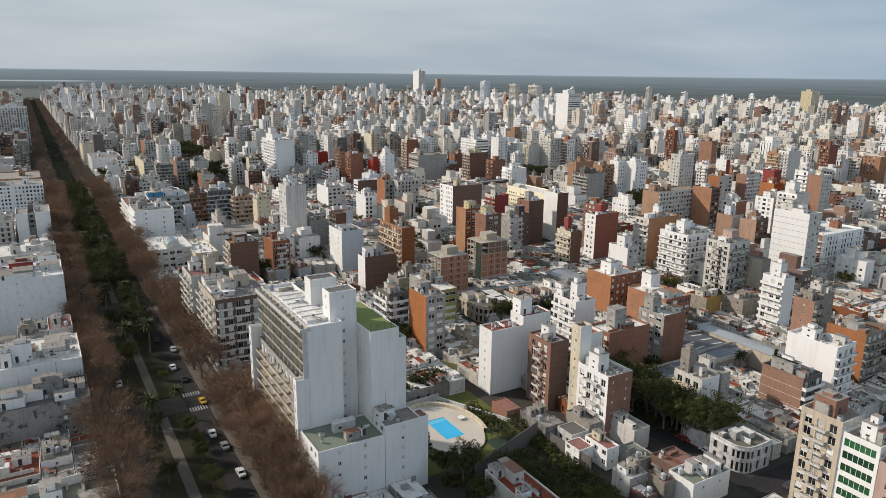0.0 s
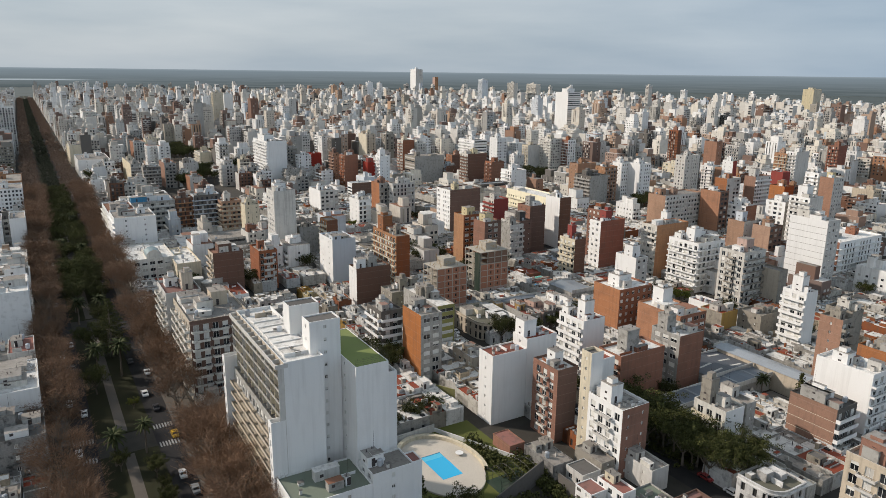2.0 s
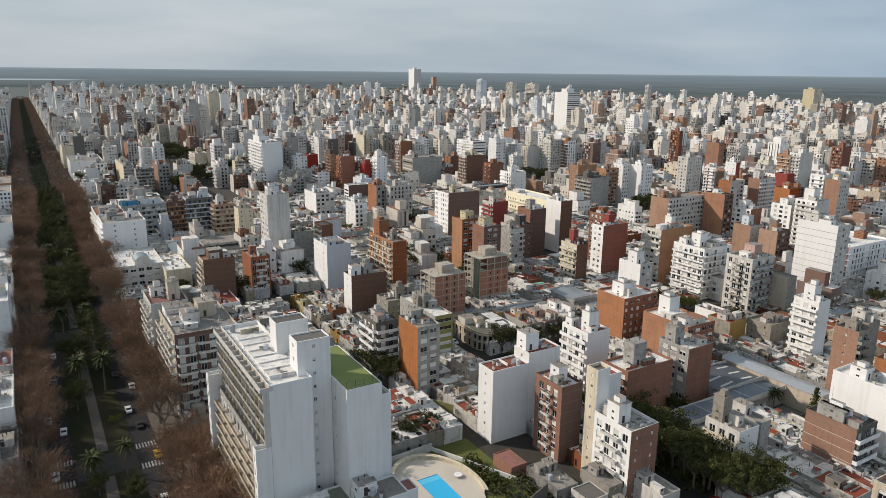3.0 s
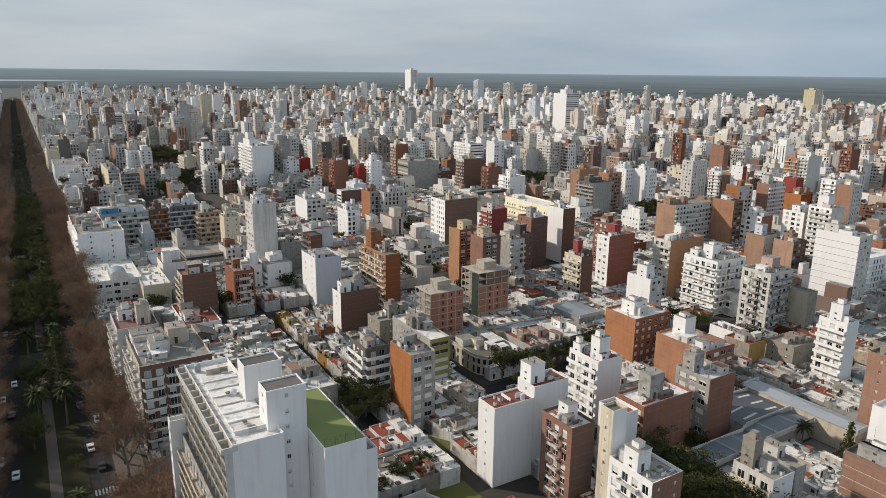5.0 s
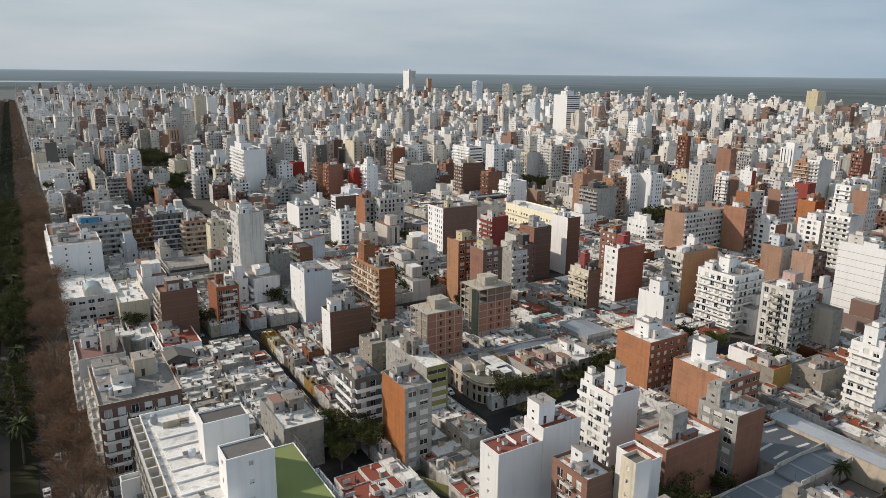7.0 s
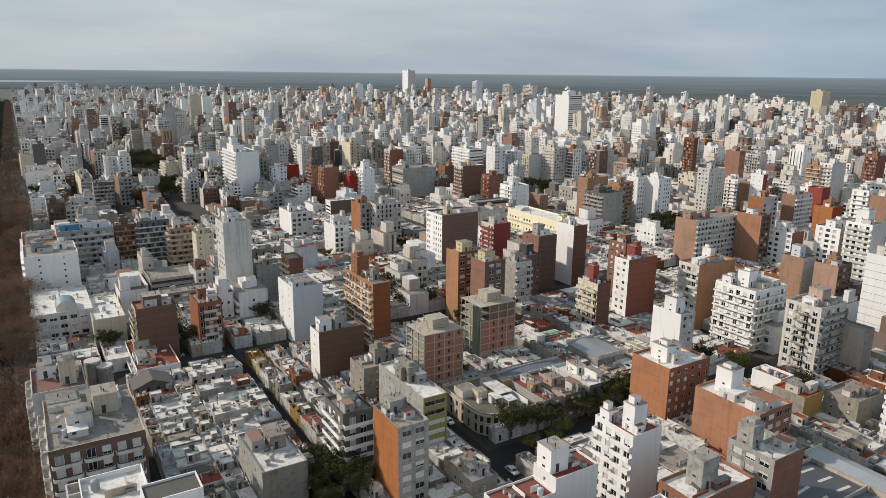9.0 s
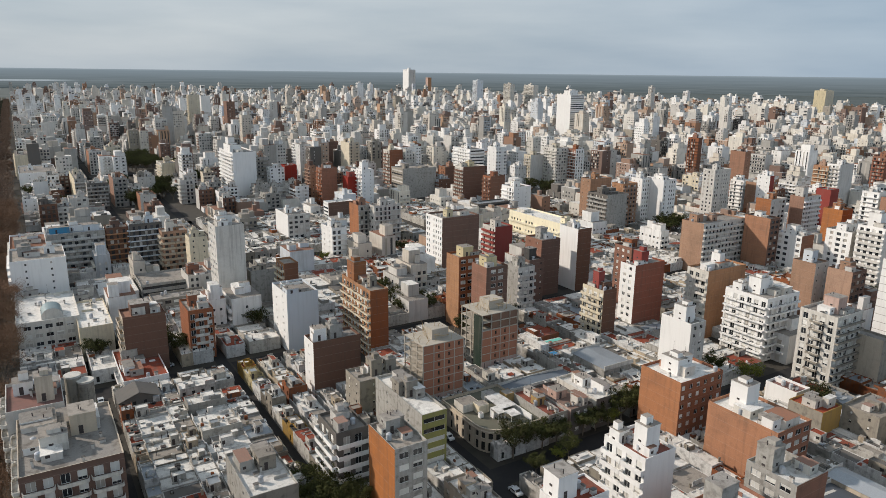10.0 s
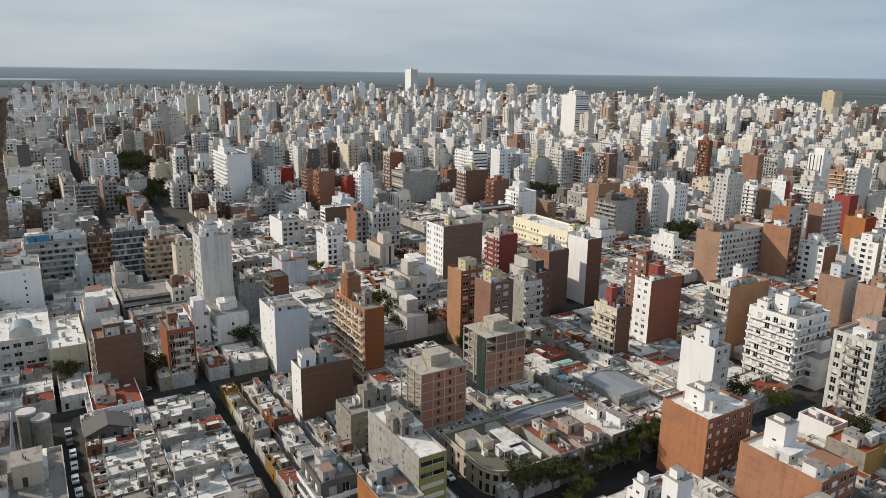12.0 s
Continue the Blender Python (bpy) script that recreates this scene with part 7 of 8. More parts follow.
def garden_wall(u0, v0, u1, v1, h, m, say, t=0.2):
    """A free-standing wall along a straight line of the grid."""
    sh = Shape()
    (u0, v0), (u1, v1) = plan(u0, v0), plan(u1, v1)
    n = math.hypot(u1 - u0, v1 - v0)
    sh.box(0, -t / 2, 0, n, t / 2, h, 0)
    sh.box(-0.03, -t / 2 - 0.04, h, n + 0.03, t / 2 + 0.04, h + 0.07, 0)
    ob = new("garden_wall", sh.mesh("garden_wall", [m]))
    ob.matrix_world = spot(u0, v0, 0, math.degrees(math.atan2(u1 - u0, v1 - v0)))
    return tagged(ob, say, "wall", "garden walls")


garden_wall(138.3, 69, 136, 93, 2.4, WALL["pale"], "white rendered garden wall behind the pool")
garden_wall(136, 93, 112, 104, 1.2, WALL["white"], "low white wall along the lawn")
garden_wall(98, 78, 103, 104, 5.5, WALL["darkgrey"], "tall dark stained boundary wall")
garden_wall(98, 104.2, 84, 105, 4.5, WALL["darkgrey"], "weathered dark boundary wall")
garden_wall(160.5, 101.5, 140, 112, 3.0, WALL["olive"], "mossy green garden wall")

# playing cage beside the lawn
cage = new("ball_court_fence")
cage.matrix_world = site(104.5, 91.5)
for i in range(6):
    for y in (0.0, 7.0):
        ps = Shape()
        ps.tube(i * 2.2, y, 0, 3.4, 0.05, 0.05, 6)
        part("post", ps, [RAIL], cage)
for i in range(6):
    ar = Shape()
    for k in range(10):
        a0, a1 = math.pi * k / 10, math.pi * (k + 1) / 10
        ar.limb((i * 2.2, 3.5 - 3.5 * math.cos(a0), 3.4 + 1.3 * math.sin(a0)), (i * 2.2, 3.5 - 3.5 * math.cos(a1), 3.4 + 1.3 * math.sin(a1)), 0.04, 0.04, 5)
    part("arch", ar, [RAIL], cage)
for y in (0.0, 7.0):
    for z in (1.2, 2.4, 3.4):
        rl = Shape()
        rl.limb((0, y, z), (11, y, z), 0.035, 0.035, 5)
        part("rail", rl, [RAIL], cage)
fl = Shape()
fl.box(0, 0, 0, 11, 7, 0.08)
part("court_floor", fl, [surface("court_green", (0.03, 0.05, 0.035), stain=0.3, streak=0)], cage)
tagged(cage, "dark wire-fenced ball court with arched roof bars", "fence")


# ---- the two unfinished blocks ----
FILL = surface("hollow_brick", (0.40, 0.17, 0.10), stain=0.3, streak=0.15, grain=0.4)
RAWC = surface("raw_concrete", (0.42, 0.38, 0.32), stain=0.4, streak=0.3)
TIMBER = surface("scaffold_timber", (0.40, 0.29, 0.15), stain=0.3, streak=0.1, grain=0.4)


def shell(u, v, du, dv, h, floors, raw, net, say):
    """A block being built: slabs, columns, brick panels set back in the frame, timber props on top."""
    du, dv = du * 1.12, dv * 1.05
    ob = new("unfinished_building")
    ob.matrix_world = site(u, v)
    fh = h / floors
    for i in range(floors + 1):
        sl = Shape()
        sl.box(0, 0, i * fh - 0.22 if i else 0, dv, du, i * fh if i else 0.1, 0)
        part("slab", sl, [RAWC], ob)
    nx, ny = max(2, round(dv / 3.6)), max(2, round(du / 3.4))
    for i in range(nx + 1):
        for j in range(ny + 1):
            if i in (0, nx) or j in (0, ny):
                x, y = min(i * dv / nx, dv - 0.3), min(j * du / ny, du - 0.3)
                cs = Shape()
                cs.box(x, y, 0.1, x + 0.3, y + 0.3, h - 0.22, 0)
                part("column", cs, [RAWC], ob)
    rg = random.Random(int(h * 10))
    for f in range(floors - raw):
        for i in range(nx):
            x0, x1 = i * dv / nx + 0.3, min((i + 1) * dv / nx, dv - 0.3)
            z0, z1 = f * fh + (0.1 if f == 0 else 0.0), (f + 1) * fh - 0.22
            ps = Shape()
            fm = lambda s, z, d: (x0 + s, 0.07 - d, z0 + z)
            w, hh = x1 - x0, z1 - z0
            hole = i in (1, 2) or (i == nx - 1 and f % 3 == 1)
            wall_face(ps, fm, w, hh, [(w * 0.5 - 0.35, w * 0.5 + 0.35)] if hole else [], [(0.7, 2.0)] if hole else [], 0, 1, 0.3)
            part("brick_panel", ps, [FILL if f > 1 else WALL["pink"], SHADE_IN], ob)
    core = Shape()
    core.box(dv * 0.35, du * 0.3, 0.1, dv * 0.75, du * 0.75, h + 3.2, 0)
    part("lift_core", core, [RAWC], ob)
    back = Shape()
    back.box(dv * 0.3, 0.5, 0.1, dv - 0.35, du - 0.35, h - 0.3, 0)
    part("inner_wall", back, [surface("dim_brick", (0.22, 0.13, 0.09), stain=0.3)], ob)
    for i in range(26):
        tp = Shape()
        a = Vector((rg.uniform(0.5, dv - 0.5), rg.uniform(0.5, du * 0.8), h))
        b = a + Vector((rg.uniform(-1.2, 1.2), rg.uniform(-1.2, 1.2), rg.uniform(1.0, 2.6) + (2.5 if i % 3 == 0 else 0)))
        tp.limb(a, b, 0.06, 0.06, 4)
        part("prop", tp, [TIMBER], ob)
    for i in range(10):
        tp = Shape()
        x = dv * 0.3 + 0.4 * rg.uniform(0, 8)
        y, z = rg.uniform(0.5, du * 0.6), h + rg.uniform(0.9, 3.6)
        tp.box(x, y, z, x + rg.uniform(2, 4), y + 0.25, z + 0.07, 0)
        part("plank", tp, [TIMBER], ob)
    if net:
        ns = Shape()
        ns.box(-0.25, 0.0, 0.3, -0.2, du * 0.35, h - 0.5, 0)
        part("safety_net", ns, [surface("green_net", (0.015, 0.03, 0.022), stain=0.2)], ob, "dark green safety net")
    return tagged(ob, say, "building")


shell(200.6, 138.2, 10.5, 14.0, 22.0, 8, 0, False, "unfinished concrete-framed block with red brick panels and timber props")
shell(207.0, 166.0, 11.5, 14.6, 22.5, 8, 2, True, "unfinished concrete-framed block with red brick panels and a dark safety net")


# ---- old corner house ----
def corner_house(u, v, du, dv, h, r, wall, say):
    """An old house with a rounded street corner, a cornice, tall openings and a roof terrace behind a parapet."""
    du, dv = du * 1.12, dv * 1.05
    ob = new("corner_house")
    ob.matrix_world = site(u, v)
    line = [(dv, 0)] + [(r - r * math.sin(a), r - r * math.cos(a)) for a in np.linspace(0, math.pi / 2, 6)] + [(0, du)]
    ws, cs, rs = Shape(), Shape(), Shape()
    for p, q in zip(line, line[1:]):
        d = (Vector(q) - Vector(p))
        n = d.length
        t = d.normalized()
        out = Vector((t.y, -t.x)) * (-1 if (t.y * (p[0] - dv) - t.x * (p[1] - du)) < 0 else 1)
        fm = lambda s, z, k: (p[0] + t.x * s + out.x * k, p[1] + t.y * s + out.y * k, z)
        if n > 1.0:
            cols = spread(n, 1.1, 3.2, 1.0) if n > 3 else [(n * 0.22, n * 0.78)]
            wall_face(ws, fm, n, h, cols, [(0.3, 3.0), (4.0, 6.4)] if h > 6.8 else [(0.3, 3.2)], 0, 1, 0.3)
        else:
            wall_face(ws, fm, n, h, [], [], 0, 1, 0.3)
        for z0, z1, k in ((h - 1.2, h - 0.8, 0.35), (h - 0.1, h, 0.12)):
            a, b, c, e = fm(0, z0, 0), fm(n, z0, 0), fm(n, z0, k), fm(0, z0, k)
            up = lambda w: (w[0], w[1], z1)
            cs.quad(a, b, c, e)
            cs.quad(e, c, up(c), up(e))
            cs.quad(up(e), up(c), up(b), up(a))
        a, b, c, e = fm(0, h, 0), fm(n, h, 0), fm(n, h, -0.25), fm(0, h, -0.25)
        dn = lambda w: (w[0], w[1], h - 0.9)
        ws.quad(a, b, c, e)
        ws.quad(e, c, dn(c), dn(e))
    rs.poly([(x, y, h - 0.9) for x, y in line + [(dv, du)]])
    ws.quad((dv, 0, 0), (dv, du, 0), (dv, du, h), (dv, 0, h))
    ws.quad((0, du, 0), (dv, du, 0), (dv, du, h), (0, du, h))
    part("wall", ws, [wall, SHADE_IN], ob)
    part("cornice", cs, [wall], ob)
    part("roof", rs, [surface("terrace_green", (0.12, 0.12, 0.09), stain=0.5, streak=0.0, grain=0.3)], ob)
    return tagged(ob, say, "house"), h - 0.9


def canopy(parent, x, y, z, w, d, hi, lo):
    sh = Shape()
    sh.quad((x, y, z + lo), (x + w, y, z + lo), (x + w, y + d, z + hi), (x, y + d, z + hi))
    sh.quad((x, y, z + lo - 0.08), (x + w, y, z + lo - 0.08), (x + w, y + d, z + hi - 0.08), (x, y + d, z + hi - 0.08))
    roof_sheet = part("canopy", sh, [ROOF["white"]], parent, "white sheet canopy")
    for px, py, k in ((x + 0.1, y + 0.1, lo), (x + w - 0.1, y + 0.1, lo), (x + 0.1, y + d - 0.1, hi), (x + w - 0.1, y + d - 0.1, hi)):
        ps = Shape()
        ps.box(px - 0.06, py - 0.06, z, px + 0.06, py + 0.06, z + k - 0.08, 0)
        part("post", ps, [WALL["white"]], roof_sheet)


ch, top = corner_house(172.3, 140.4, 22.0, 19.5, 7.2, 7.0, WALL["beige"], "old beige stuccoed corner house with a rounded corner and roof terrace")
canopy(ch, 9.5, 7.5, top, 5.0, 8.5, 3.0, 2.7)
canopy(ch, 7.0, 5.5, top, 2.6, 4.0, 2.9, 2.7)
canopy(ch, 9.8, 3.0, top, 3.4, 3.6, 2.5, 2.3)
for x, y, w, d, k, m in ((5.0, 12.0, 3.4, 3.2, 2.6, "cream"), (15.6, 1.5, 0.2, 14.0, 2.0, "white"), (15.9, 14.0, 3.0, 3.2, 2.8, "ochre"), (7.2, 8.0, 1.4, 1.8, 2.2, "white"), (1.5, 15.0, 5.5, 5.0, 2.4, "offwhite"), (11.5, 17.0, 3.5, 3.5, 2.2, "pale"), (4.0, 10.0, 1.2, 1.2, 1.4, "white")):
    sh = Shape()
    block_box(sh, x, y, x + w, y + d, top, top + k, 0, 1, 0.1, 0.08)
    part("roof_room" if w > 1 else "dividing_wall", sh, [WALL[m], ROOF["grey"]], ch)
ch2, top = corner_house(61.0, 135.4, 9.5, 10.5, 7.6, 4.0, OLD["white"], "old weathered pale corner house with tall openings and a roof terrace")

for x, y, w, d, k, m in ((3.5, 5.5, 3.0, 2.6, 2.2, "pale"), (7.2, 4.0, 2.4, 4.0, 1.6, "white"), (5.0, 2.2, 0.2, 3.0, 1.4, "white"), (1.4, 8.0, 2.0, 1.6, 1.2, "grey")):
    sh = Shape()
    block_box(sh, x, y, x + w, y + d, top, top + k, 0, 1, 0.1, 0.08)
    part("roof_room" if w > 1 else "dividing_wall", sh, [OLD[m], ROOF["white"]], ch2)

def gable_house(u, v, du, dv, h, rise, say):
    """A plain old house under a ridged tile roof."""
    du, dv = du * 1.1, dv * 1.05
    ob = new("gable_house")
    ob.matrix_world = site(u, v)
    ws, rs = Shape(), Shape()
    for side, width in (("right", dv), ("left", du), ("back", dv), ("far", du)):
        wall_face(ws, face_map(side, dv, du), width, h, spread(width, 0.9, 3.0, 0.6) if side in ("right", "left") else [], [(1.0, 2.4), (3.8, 5.2)] if side in ("right", "left") else [], 0, 1, 0.25)
    for y in (0, du):
        ws.poly([(0, y, h), (dv, y, h), (dv / 2, y, h + rise)])
    part("wall", ws, [WALL["darkgrey"], SHADE_IN], ob)
    for x0, z0, x1, z1 in ((-0.3, h - 0.12, dv / 2, h + rise + 0.08), (dv / 2, h + rise + 0.08, dv + 0.3, h - 0.12)):
        rs.quad((x0, -0.3, z0), (x1, -0.3, z1), (x1, du + 0.3, z1), (x0, du + 0.3, z0))
        rs.quad((x0, -0.3, z0 + 0.1), (x1, -0.3, z1 + 0.1), (x1, du + 0.3, z1 + 0.1), (x0, du + 0.3, z0 + 0.1))
    part("roof", rs, [ROOF["dark"]], ob)
    return tagged(ob, say, "house")


gable_house(251.6, 63.4, 8.0, 11.0, 5.6, 2.2, "old dark grey house with a dark ridged roof")

# barrel-roofed lantern on the school, and the twin round stair towers
def barrel(u, v, z, du, dv, say):
    ob = new("barrel_roof")
    ob.matrix_world = site(u, v, z)
    rs, es = Shape(), Shape()
    pts = [(dv / 2 - dv / 2 * math.cos(a), dv * 0.42 * math.sin(a)) for a in np.linspace(0, math.pi, 13)]
    for (x0, z0), (x1, z1) in zip(pts, pts[1:]):
        rs.quad((x0, 0, z0 + 1), (x1, 0, z1 + 1), (x1, du, z1 + 1), (x0, du, z0 + 1))
    for y in (0.02, du - 0.02):
        es.poly([(x, y, zz + 1) for x, zz in pts])
    es.box(0, 0, 0, dv, du, 1.0, 0)
    part("vault", rs, [surface("vault_sheet", (0.20, 0.27, 0.29), rough=0.45, stain=0.3, streak=0.1, metal=0.3)], ob, "blue-grey sheet vault")
    part("base", es, [WALL["offwhite"]], ob)
    return tagged(ob, say, "roof lantern")


barrel(317.5, 47.4, 12.95, 9.0, 7.0, "barrel-vaulted blue-grey roof lantern on a white roof")
silo = new("stair_tower")
silo.matrix_world = site(230.8, 52.2)
for x, y, h in ((0, 0, 27.0), (2.6, -1.8, 25.8)):
    sh = Shape()
    sh.tube(x, y, 0, h, 1.9, 1.9, 18)
    part("shaft", sh, [WALL["concrete"]], silo)
    cap = Shape()
    cap.tube(x, y, h, h + 0.5, 2.0, 2.0, 18)
    part("cap", cap, [WALL["offwhite"]], silo)
tagged(silo, "twin round stained concrete stair towers", "tower")

# small roof-terrace pools
for u, v, w, d, c in ((205.5, 195.0, 9.0, 3.2, (0.12, 0.45, 0.36)), (198.5, 190.5, 3.6, 2.6, (0.05, 0.36, 0.62))):
    ob = new("small_pool")
    ob.matrix_world = site(u, v)
    bs, ws = Shape(), Shape()
    bs.box(0, 0, 0, w + 0.8, d + 0.8, 4.0, 0)
    part("surround", bs, [WALL["offwhite"]], ob)
    ws.quad((0.4, 0.4, 4.02), (w + 0.4, 0.4, 4.02), (w + 0.4, d + 0.4, 4.02), (0.4, d + 0.4, 4.02))
    part("water", ws, [surface("small_pool_water", c, rough=0.1, stain=0, streak=0, grain=0, bump=0)], ob)
    tagged(ob, "small turquoise pool on a walled terrace", "pool", "terrace pools")

# ---- long sheds ----
def shed(u, v, du, dv, h, m, rows, say, bands=0, wall="grey"):
    """A shallow-roofed shed on the street grid, with skylights in rows or pale translucent bands, and low end walls."""
    ob = new("shed")
    ob.matrix_world = spot(u, v)
    ws, rs = Shape(), Shape()
    ws.box(0, 0, 0, dv, du, h, 0, floor=False)
    rs.quad((-0.3, -0.3, h + 0.02), (dv / 2, -0.3, h + 0.9), (dv / 2, du + 0.3, h + 0.9), (-0.3, du + 0.3, h + 0.02))
    rs.quad((dv / 2, -0.3, h + 0.9), (dv + 0.3, -0.3, h + 0.02), (dv + 0.3, du + 0.3, h + 0.02), (dv / 2, du + 0.3, h + 0.9))
    for y in (-0.3, du + 0.3):
        rs.poly([(-0.3, y, h + 0.02), (dv + 0.3, y, h + 0.02), (dv / 2, y, h + 0.9)])
    part("wall", ws, [WALL[wall]], ob)
    cover = part("roof", rs, [m], ob)
    for y in (-0.45, du + 0.25):
        ew = Shape()
        ew.box(-0.35, y, h - 0.4, dv + 0.35, y + 0.2, h + 1.15, 0)
        part("end_wall", ew, [WALL["pale"]], ob)
    for i in range(bands):
        x = dv * (i + 0.6) / (bands + 0.3)
        z = h + 0.05 + 1.76 * (0.5 - abs(0.5 - x / dv))
        sk = Shape()
        sk.box(x - 0.45, 0.1, z - 0.1, x + 0.45, du - 0.1, z + 0.06, 0)
        part("skylight", sk, [CLEAR_SHEET], cover)
    for i in range(rows):
        sk = Shape()
        y = du * (i + 0.5) / rows
        for x0, x1 in ((0.12, 0.4), (0.6, 0.88)):
            z0, z1 = h + 0.06 + 1.76 * (0.5 - abs(0.5 - x0)), h + 0.06 + 1.76 * (0.5 - abs(0.5 - x1))
            sk = Shape()
            sk.quad((x0 * dv, y - 0.4, z0), (x1 * dv, y - 0.4, z1), (x1 * dv, y + 0.4, z1), (x0 * dv, y + 0.4, z0))
            part("skylight", sk, [WALL["offwhite"]], cover)
    return tagged(ob, say, "shed", "sheds")


DARKM = surface("shed_dark", (0.075, 0.082, 0.095), rough=0.5, stain=0.4, streak=0.0, metal=0.2)
BLUEM = surface("shed_blue", (0.13, 0.155, 0.185), rough=0.5, stain=0.4, streak=0.0, metal=0.2)
CLEAR_SHEET = surface("translucent_sheet", (0.24, 0.26, 0.27), rough=0.5, stain=0.4, streak=0.0, grain=0.3)
shed(150.9, 194.6, 13.6, 20.0, 6.0, DARKM, 3, "long shed with a dark metal roof and pale skylights")
shed(131.6, 215.4, 34.6, 7.0, 7.0, ROOF["zinc"], 0, "long shed with a pale sheet-metal roof", wall="beige")
shed(143.6, 193.4, 6.6, 21.4, 5.4, BLUEM, 0, "shed with a blue-grey metal roof and clear sheets", bands=2)
shed(143.2, 169.4, 6.8, 23.2, 4.8, BLUEM, 0, "shed with a blue-grey metal roof and clear sheets", bands=3)
shed(*plan(188.6, 160.3), 4.8, 27.7, 4.6, BLUEM, 0, "long low shed with a blue-grey metal roof")
shed(*plan(178.3, 194.2), 15.6, 12.6, 6.5, ROOF["zinc"], 0, "brick shed with a grey sheet-metal roof")
# walled yard behind the sheds
yard = Shape()
yard.box(205.4, 133.2, 0, 214.8, 142.6, 0.12, 0)
o = new("yard_paving", yard.mesh("yard_paving", [surface("yard_concrete", (0.17, 0.16, 0.15), stain=0.6, streak=0.0, grain=0.4, blot=0.5)]))
o.matrix_world = spot(0, 0)
tagged(o, "stained concrete paving of a walled yard", "paving", kind="structure")
for u0, v0, u1, v1 in ((133.0, 205.2, 133.2, 214.8), (133.2, 205.0, 142.8, 205.2)):
    yw = Shape()
    yw.box(v0, u0, 0, v1, u1, 2.8, 0)
    o = new("yard_wall", yw.mesh("yard_wall", [WALL["mould"]]))
    o.matrix_world = spot(0, 0)
    tagged(o, "blackened concrete wall round a yard", "wall", "yard walls")
for k, u, v, size in (("palm", 141.9, 208.4, 0.95), ("green", 155.0, 170.5, 0.8), ("green", 160.0, 173.0, 0.8), ("green", 153.4, 177.0, 0.6), ("conifer", 131.0, 211.2, 0.98), ("conifer", 130.2, 209.6, 0.8), ("green", 140.4, 181.6, 0.5)):
    tree_at(k, u, v, size)


# ---- cars ----
def car_meshes(shade):
    body, glass, tyre = Shape(), Shape(), Shape()
    side = [(-2.1, 0.35), (-2.1, 0.75), (-1.95, 0.88), (-1.25, 0.95), (-0.7, 1.42), (0.85, 1.44), (1.6, 0.98), (2.05, 0.9), (2.12, 0.6), (2.1, 0.35)]
    for (x0, z0), (x1, z1) in zip(side, side[1:] + side[:1]):
        body.quad((x0, -0.84, z0), (x1, -0.84, z1), (x1, 0.84, z1), (x0, 0.84, z0))
    body.poly([(x, -0.84, z) for x, z in side])
    body.poly([(x, 0.84, z) for x, z in reversed(side)])
    for y in (-0.85, 0.85):
        glass.poly([(-1.1, y, 0.98), (-0.66, y, 1.36), (0.8, y, 1.38), (1.4, y, 0.98)])
    glass.quad((-1.2, -0.7, 1.0), (-0.74, -0.66, 1.41), (-0.74, 0.66, 1.41), (-1.2, 0.7, 1.0))
    glass.quad((1.55, -0.7, 1.03), (0.92, -0.66, 1.42), (0.92, 0.66, 1.42), (1.55, 0.7, 1.03))
    tyre.limb((0, -0.1, 0), (0, 0.1, 0), 0.32, 0.32, 14)
    tyre.poly([(0.32 * math.cos(2 * math.pi * i / 14), -0.1, 0.32 * math.sin(2 * math.pi * i / 14)) for i in range(14)])
    tyre.poly([(0.32 * math.cos(2 * math.pi * i / 14), 0.1, 0.32 * math.sin(2 * math.pi * i / 14)) for i in range(14)])
    return body.mesh("car_body", [shade]), glass.mesh("car_glass", [CARGLASS]), tyre.mesh("wheel", [TYRE])


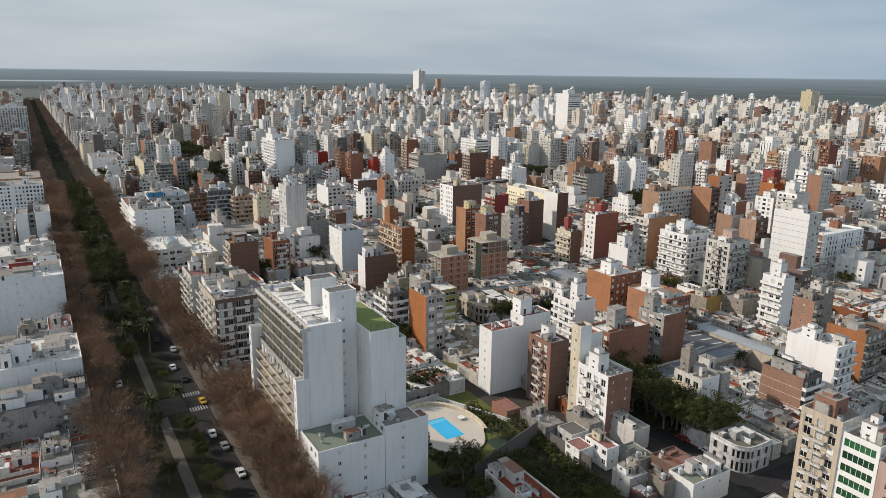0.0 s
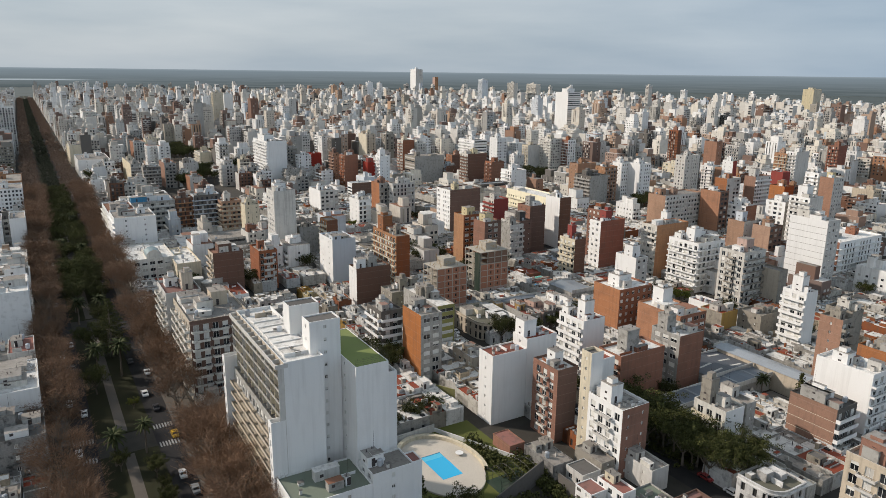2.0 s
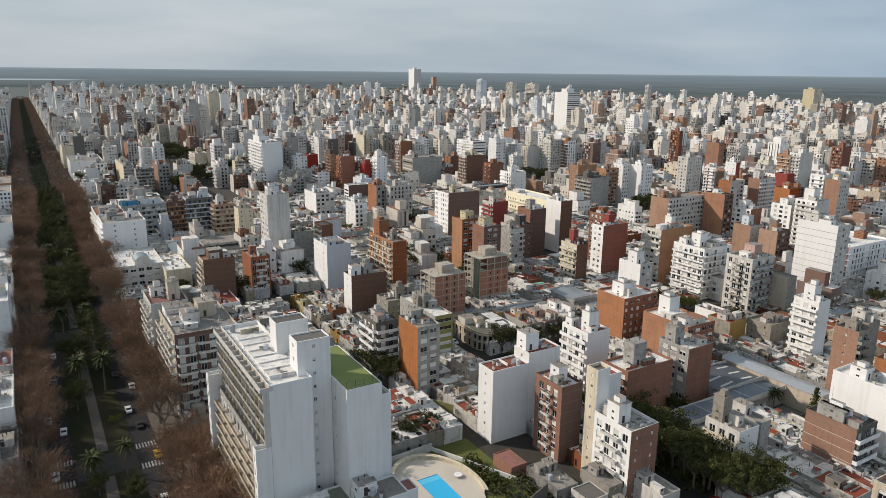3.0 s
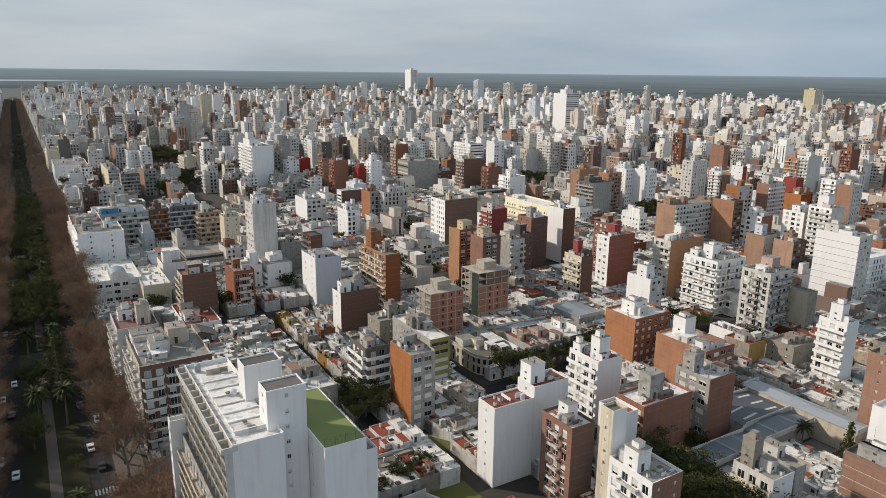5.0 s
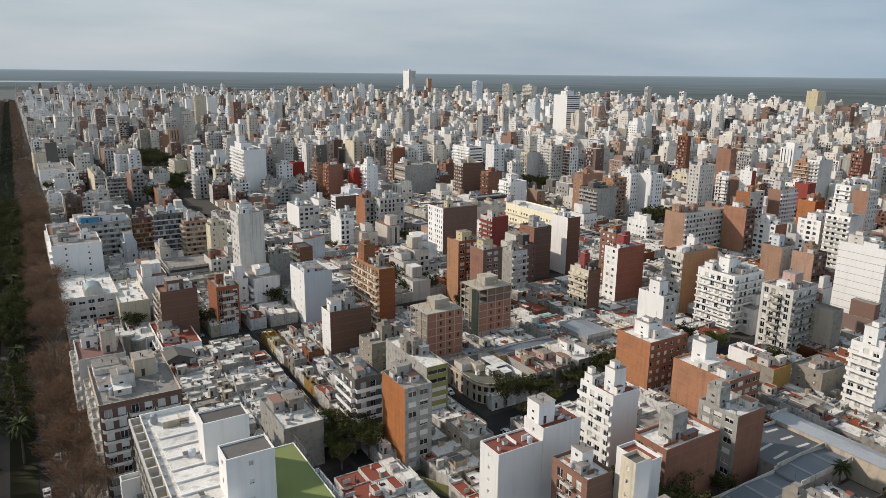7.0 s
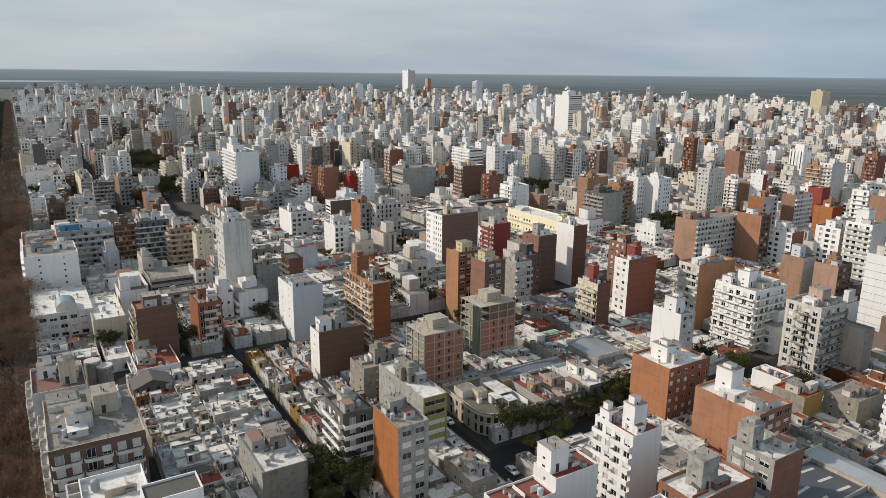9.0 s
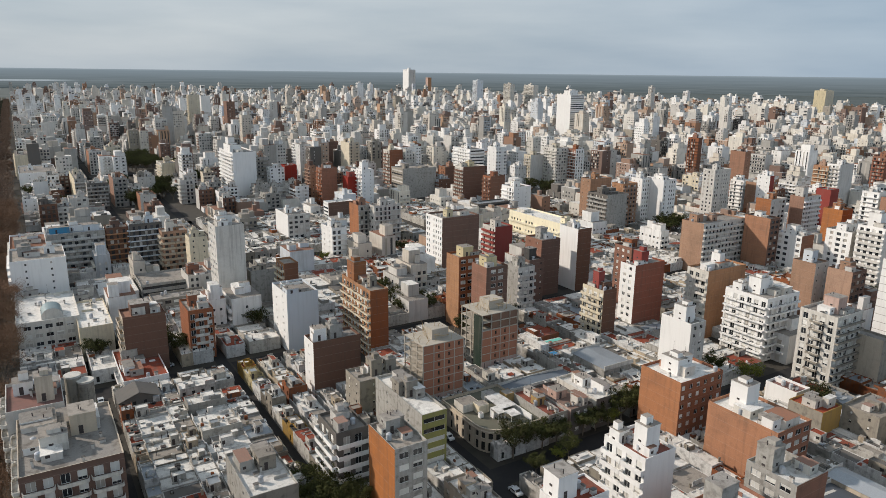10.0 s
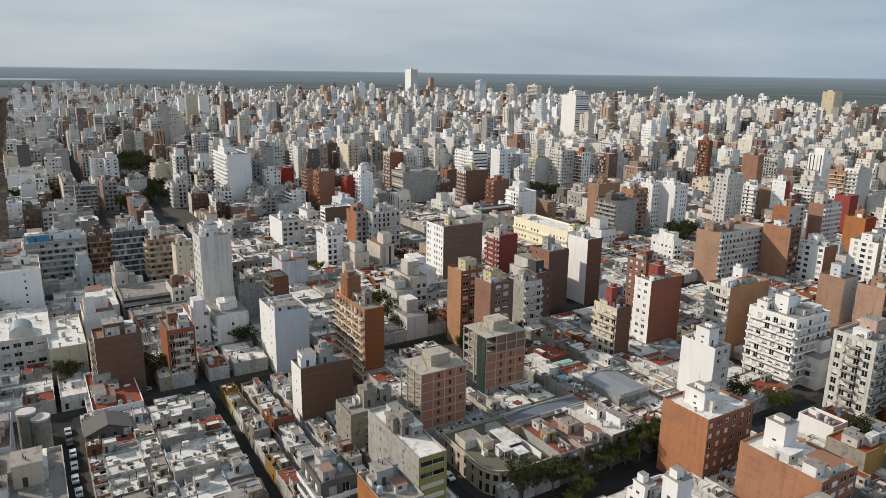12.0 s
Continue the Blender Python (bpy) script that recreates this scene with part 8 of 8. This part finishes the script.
CARGLASS = surface("car_glass", (0.015, 0.017, 0.02), rough=0.15, stain=0, streak=0, bump=0)
TYRE = surface("tyre", (0.02, 0.02, 0.02), stain=0, streak=0, bump=0)
CARS = {}
for name, c in (("white", (0.7, 0.7, 0.7)), ("grey", (0.25, 0.26, 0.27)), ("dark", (0.03, 0.03, 0.035)), ("red", (0.25, 0.02, 0.02)), ("silver", (0.5, 0.52, 0.54)), ("yellow", (0.6, 0.36, 0.02))):
    CARS[name] = car_meshes(surface("car_" + name, c, rough=0.3, stain=0.05, streak=0, bump=0))
crg = random.Random(9)


def car(u, v, turn, shade):
    body, glass, wheel = CARS[shade]
    ob = new("car")
    ob.matrix_world = site(u, v, 0.02, turn)
    shell_part = part("body", body, None, ob)
    part("glass", glass, None, shell_part)
    for x in (-1.3, 1.3):
        for y in (-0.76, 0.76):
            part("wheel", wheel, None, ob, at=pose(x, y, 0.32))
    tagged(ob, "%s hatchback car on the asphalt" % shade, "car", "cars")


for u, v in ((150, 30.8), (158, 29.5), (136, 31), (196, 29.8), (207, 28.3), (222, 31.4), (234, 27.8), (147, 8.0), (158, 10.6), (183, 8.2), (205, 11.2), (214, 7.8), (240, 10.4), (252, 8.0), (262, 11), (300, 10), (312, 8.2), (330, 29), (352, 31), (380, 10), (178, 31.5)):
    car(u, v, 90 + crg.uniform(-3, 3), "yellow" if u == 178 else crg.choice(("white", "white", "grey", "dark", "silver")))
for u in np.arange(229, 270, 6.3):
    car(u, 60.0 + crg.uniform(-0.2, 0.2), 90, crg.choice(("white", "silver", "grey", "silver", "dark")))
for u in (212, 224, 240, 256, 262):
    car(u, 97.2, 90, crg.choice(("white", "grey", "dark", "silver")))
for u, v in ((277, 88), (279, 82), (276, 93), (277, 108), (164, 246), (165.5, 238), (164, 230)):
    car(u, v, crg.choice((0, 180)), crg.choice(("white", "grey", "dark", "silver")))
for u in (66, 72, 79, 98, 118, 146, 158, 186, 208):
    car(u, 134.0 if crg.random() < 0.5 else 137.2, 90, crg.choice(("white", "grey", "dark", "red", "silver")))
for v in (141, 147, 153, 160, 171):
    car(52, v, 0, crg.choice(("white", "grey", "dark", "silver")))
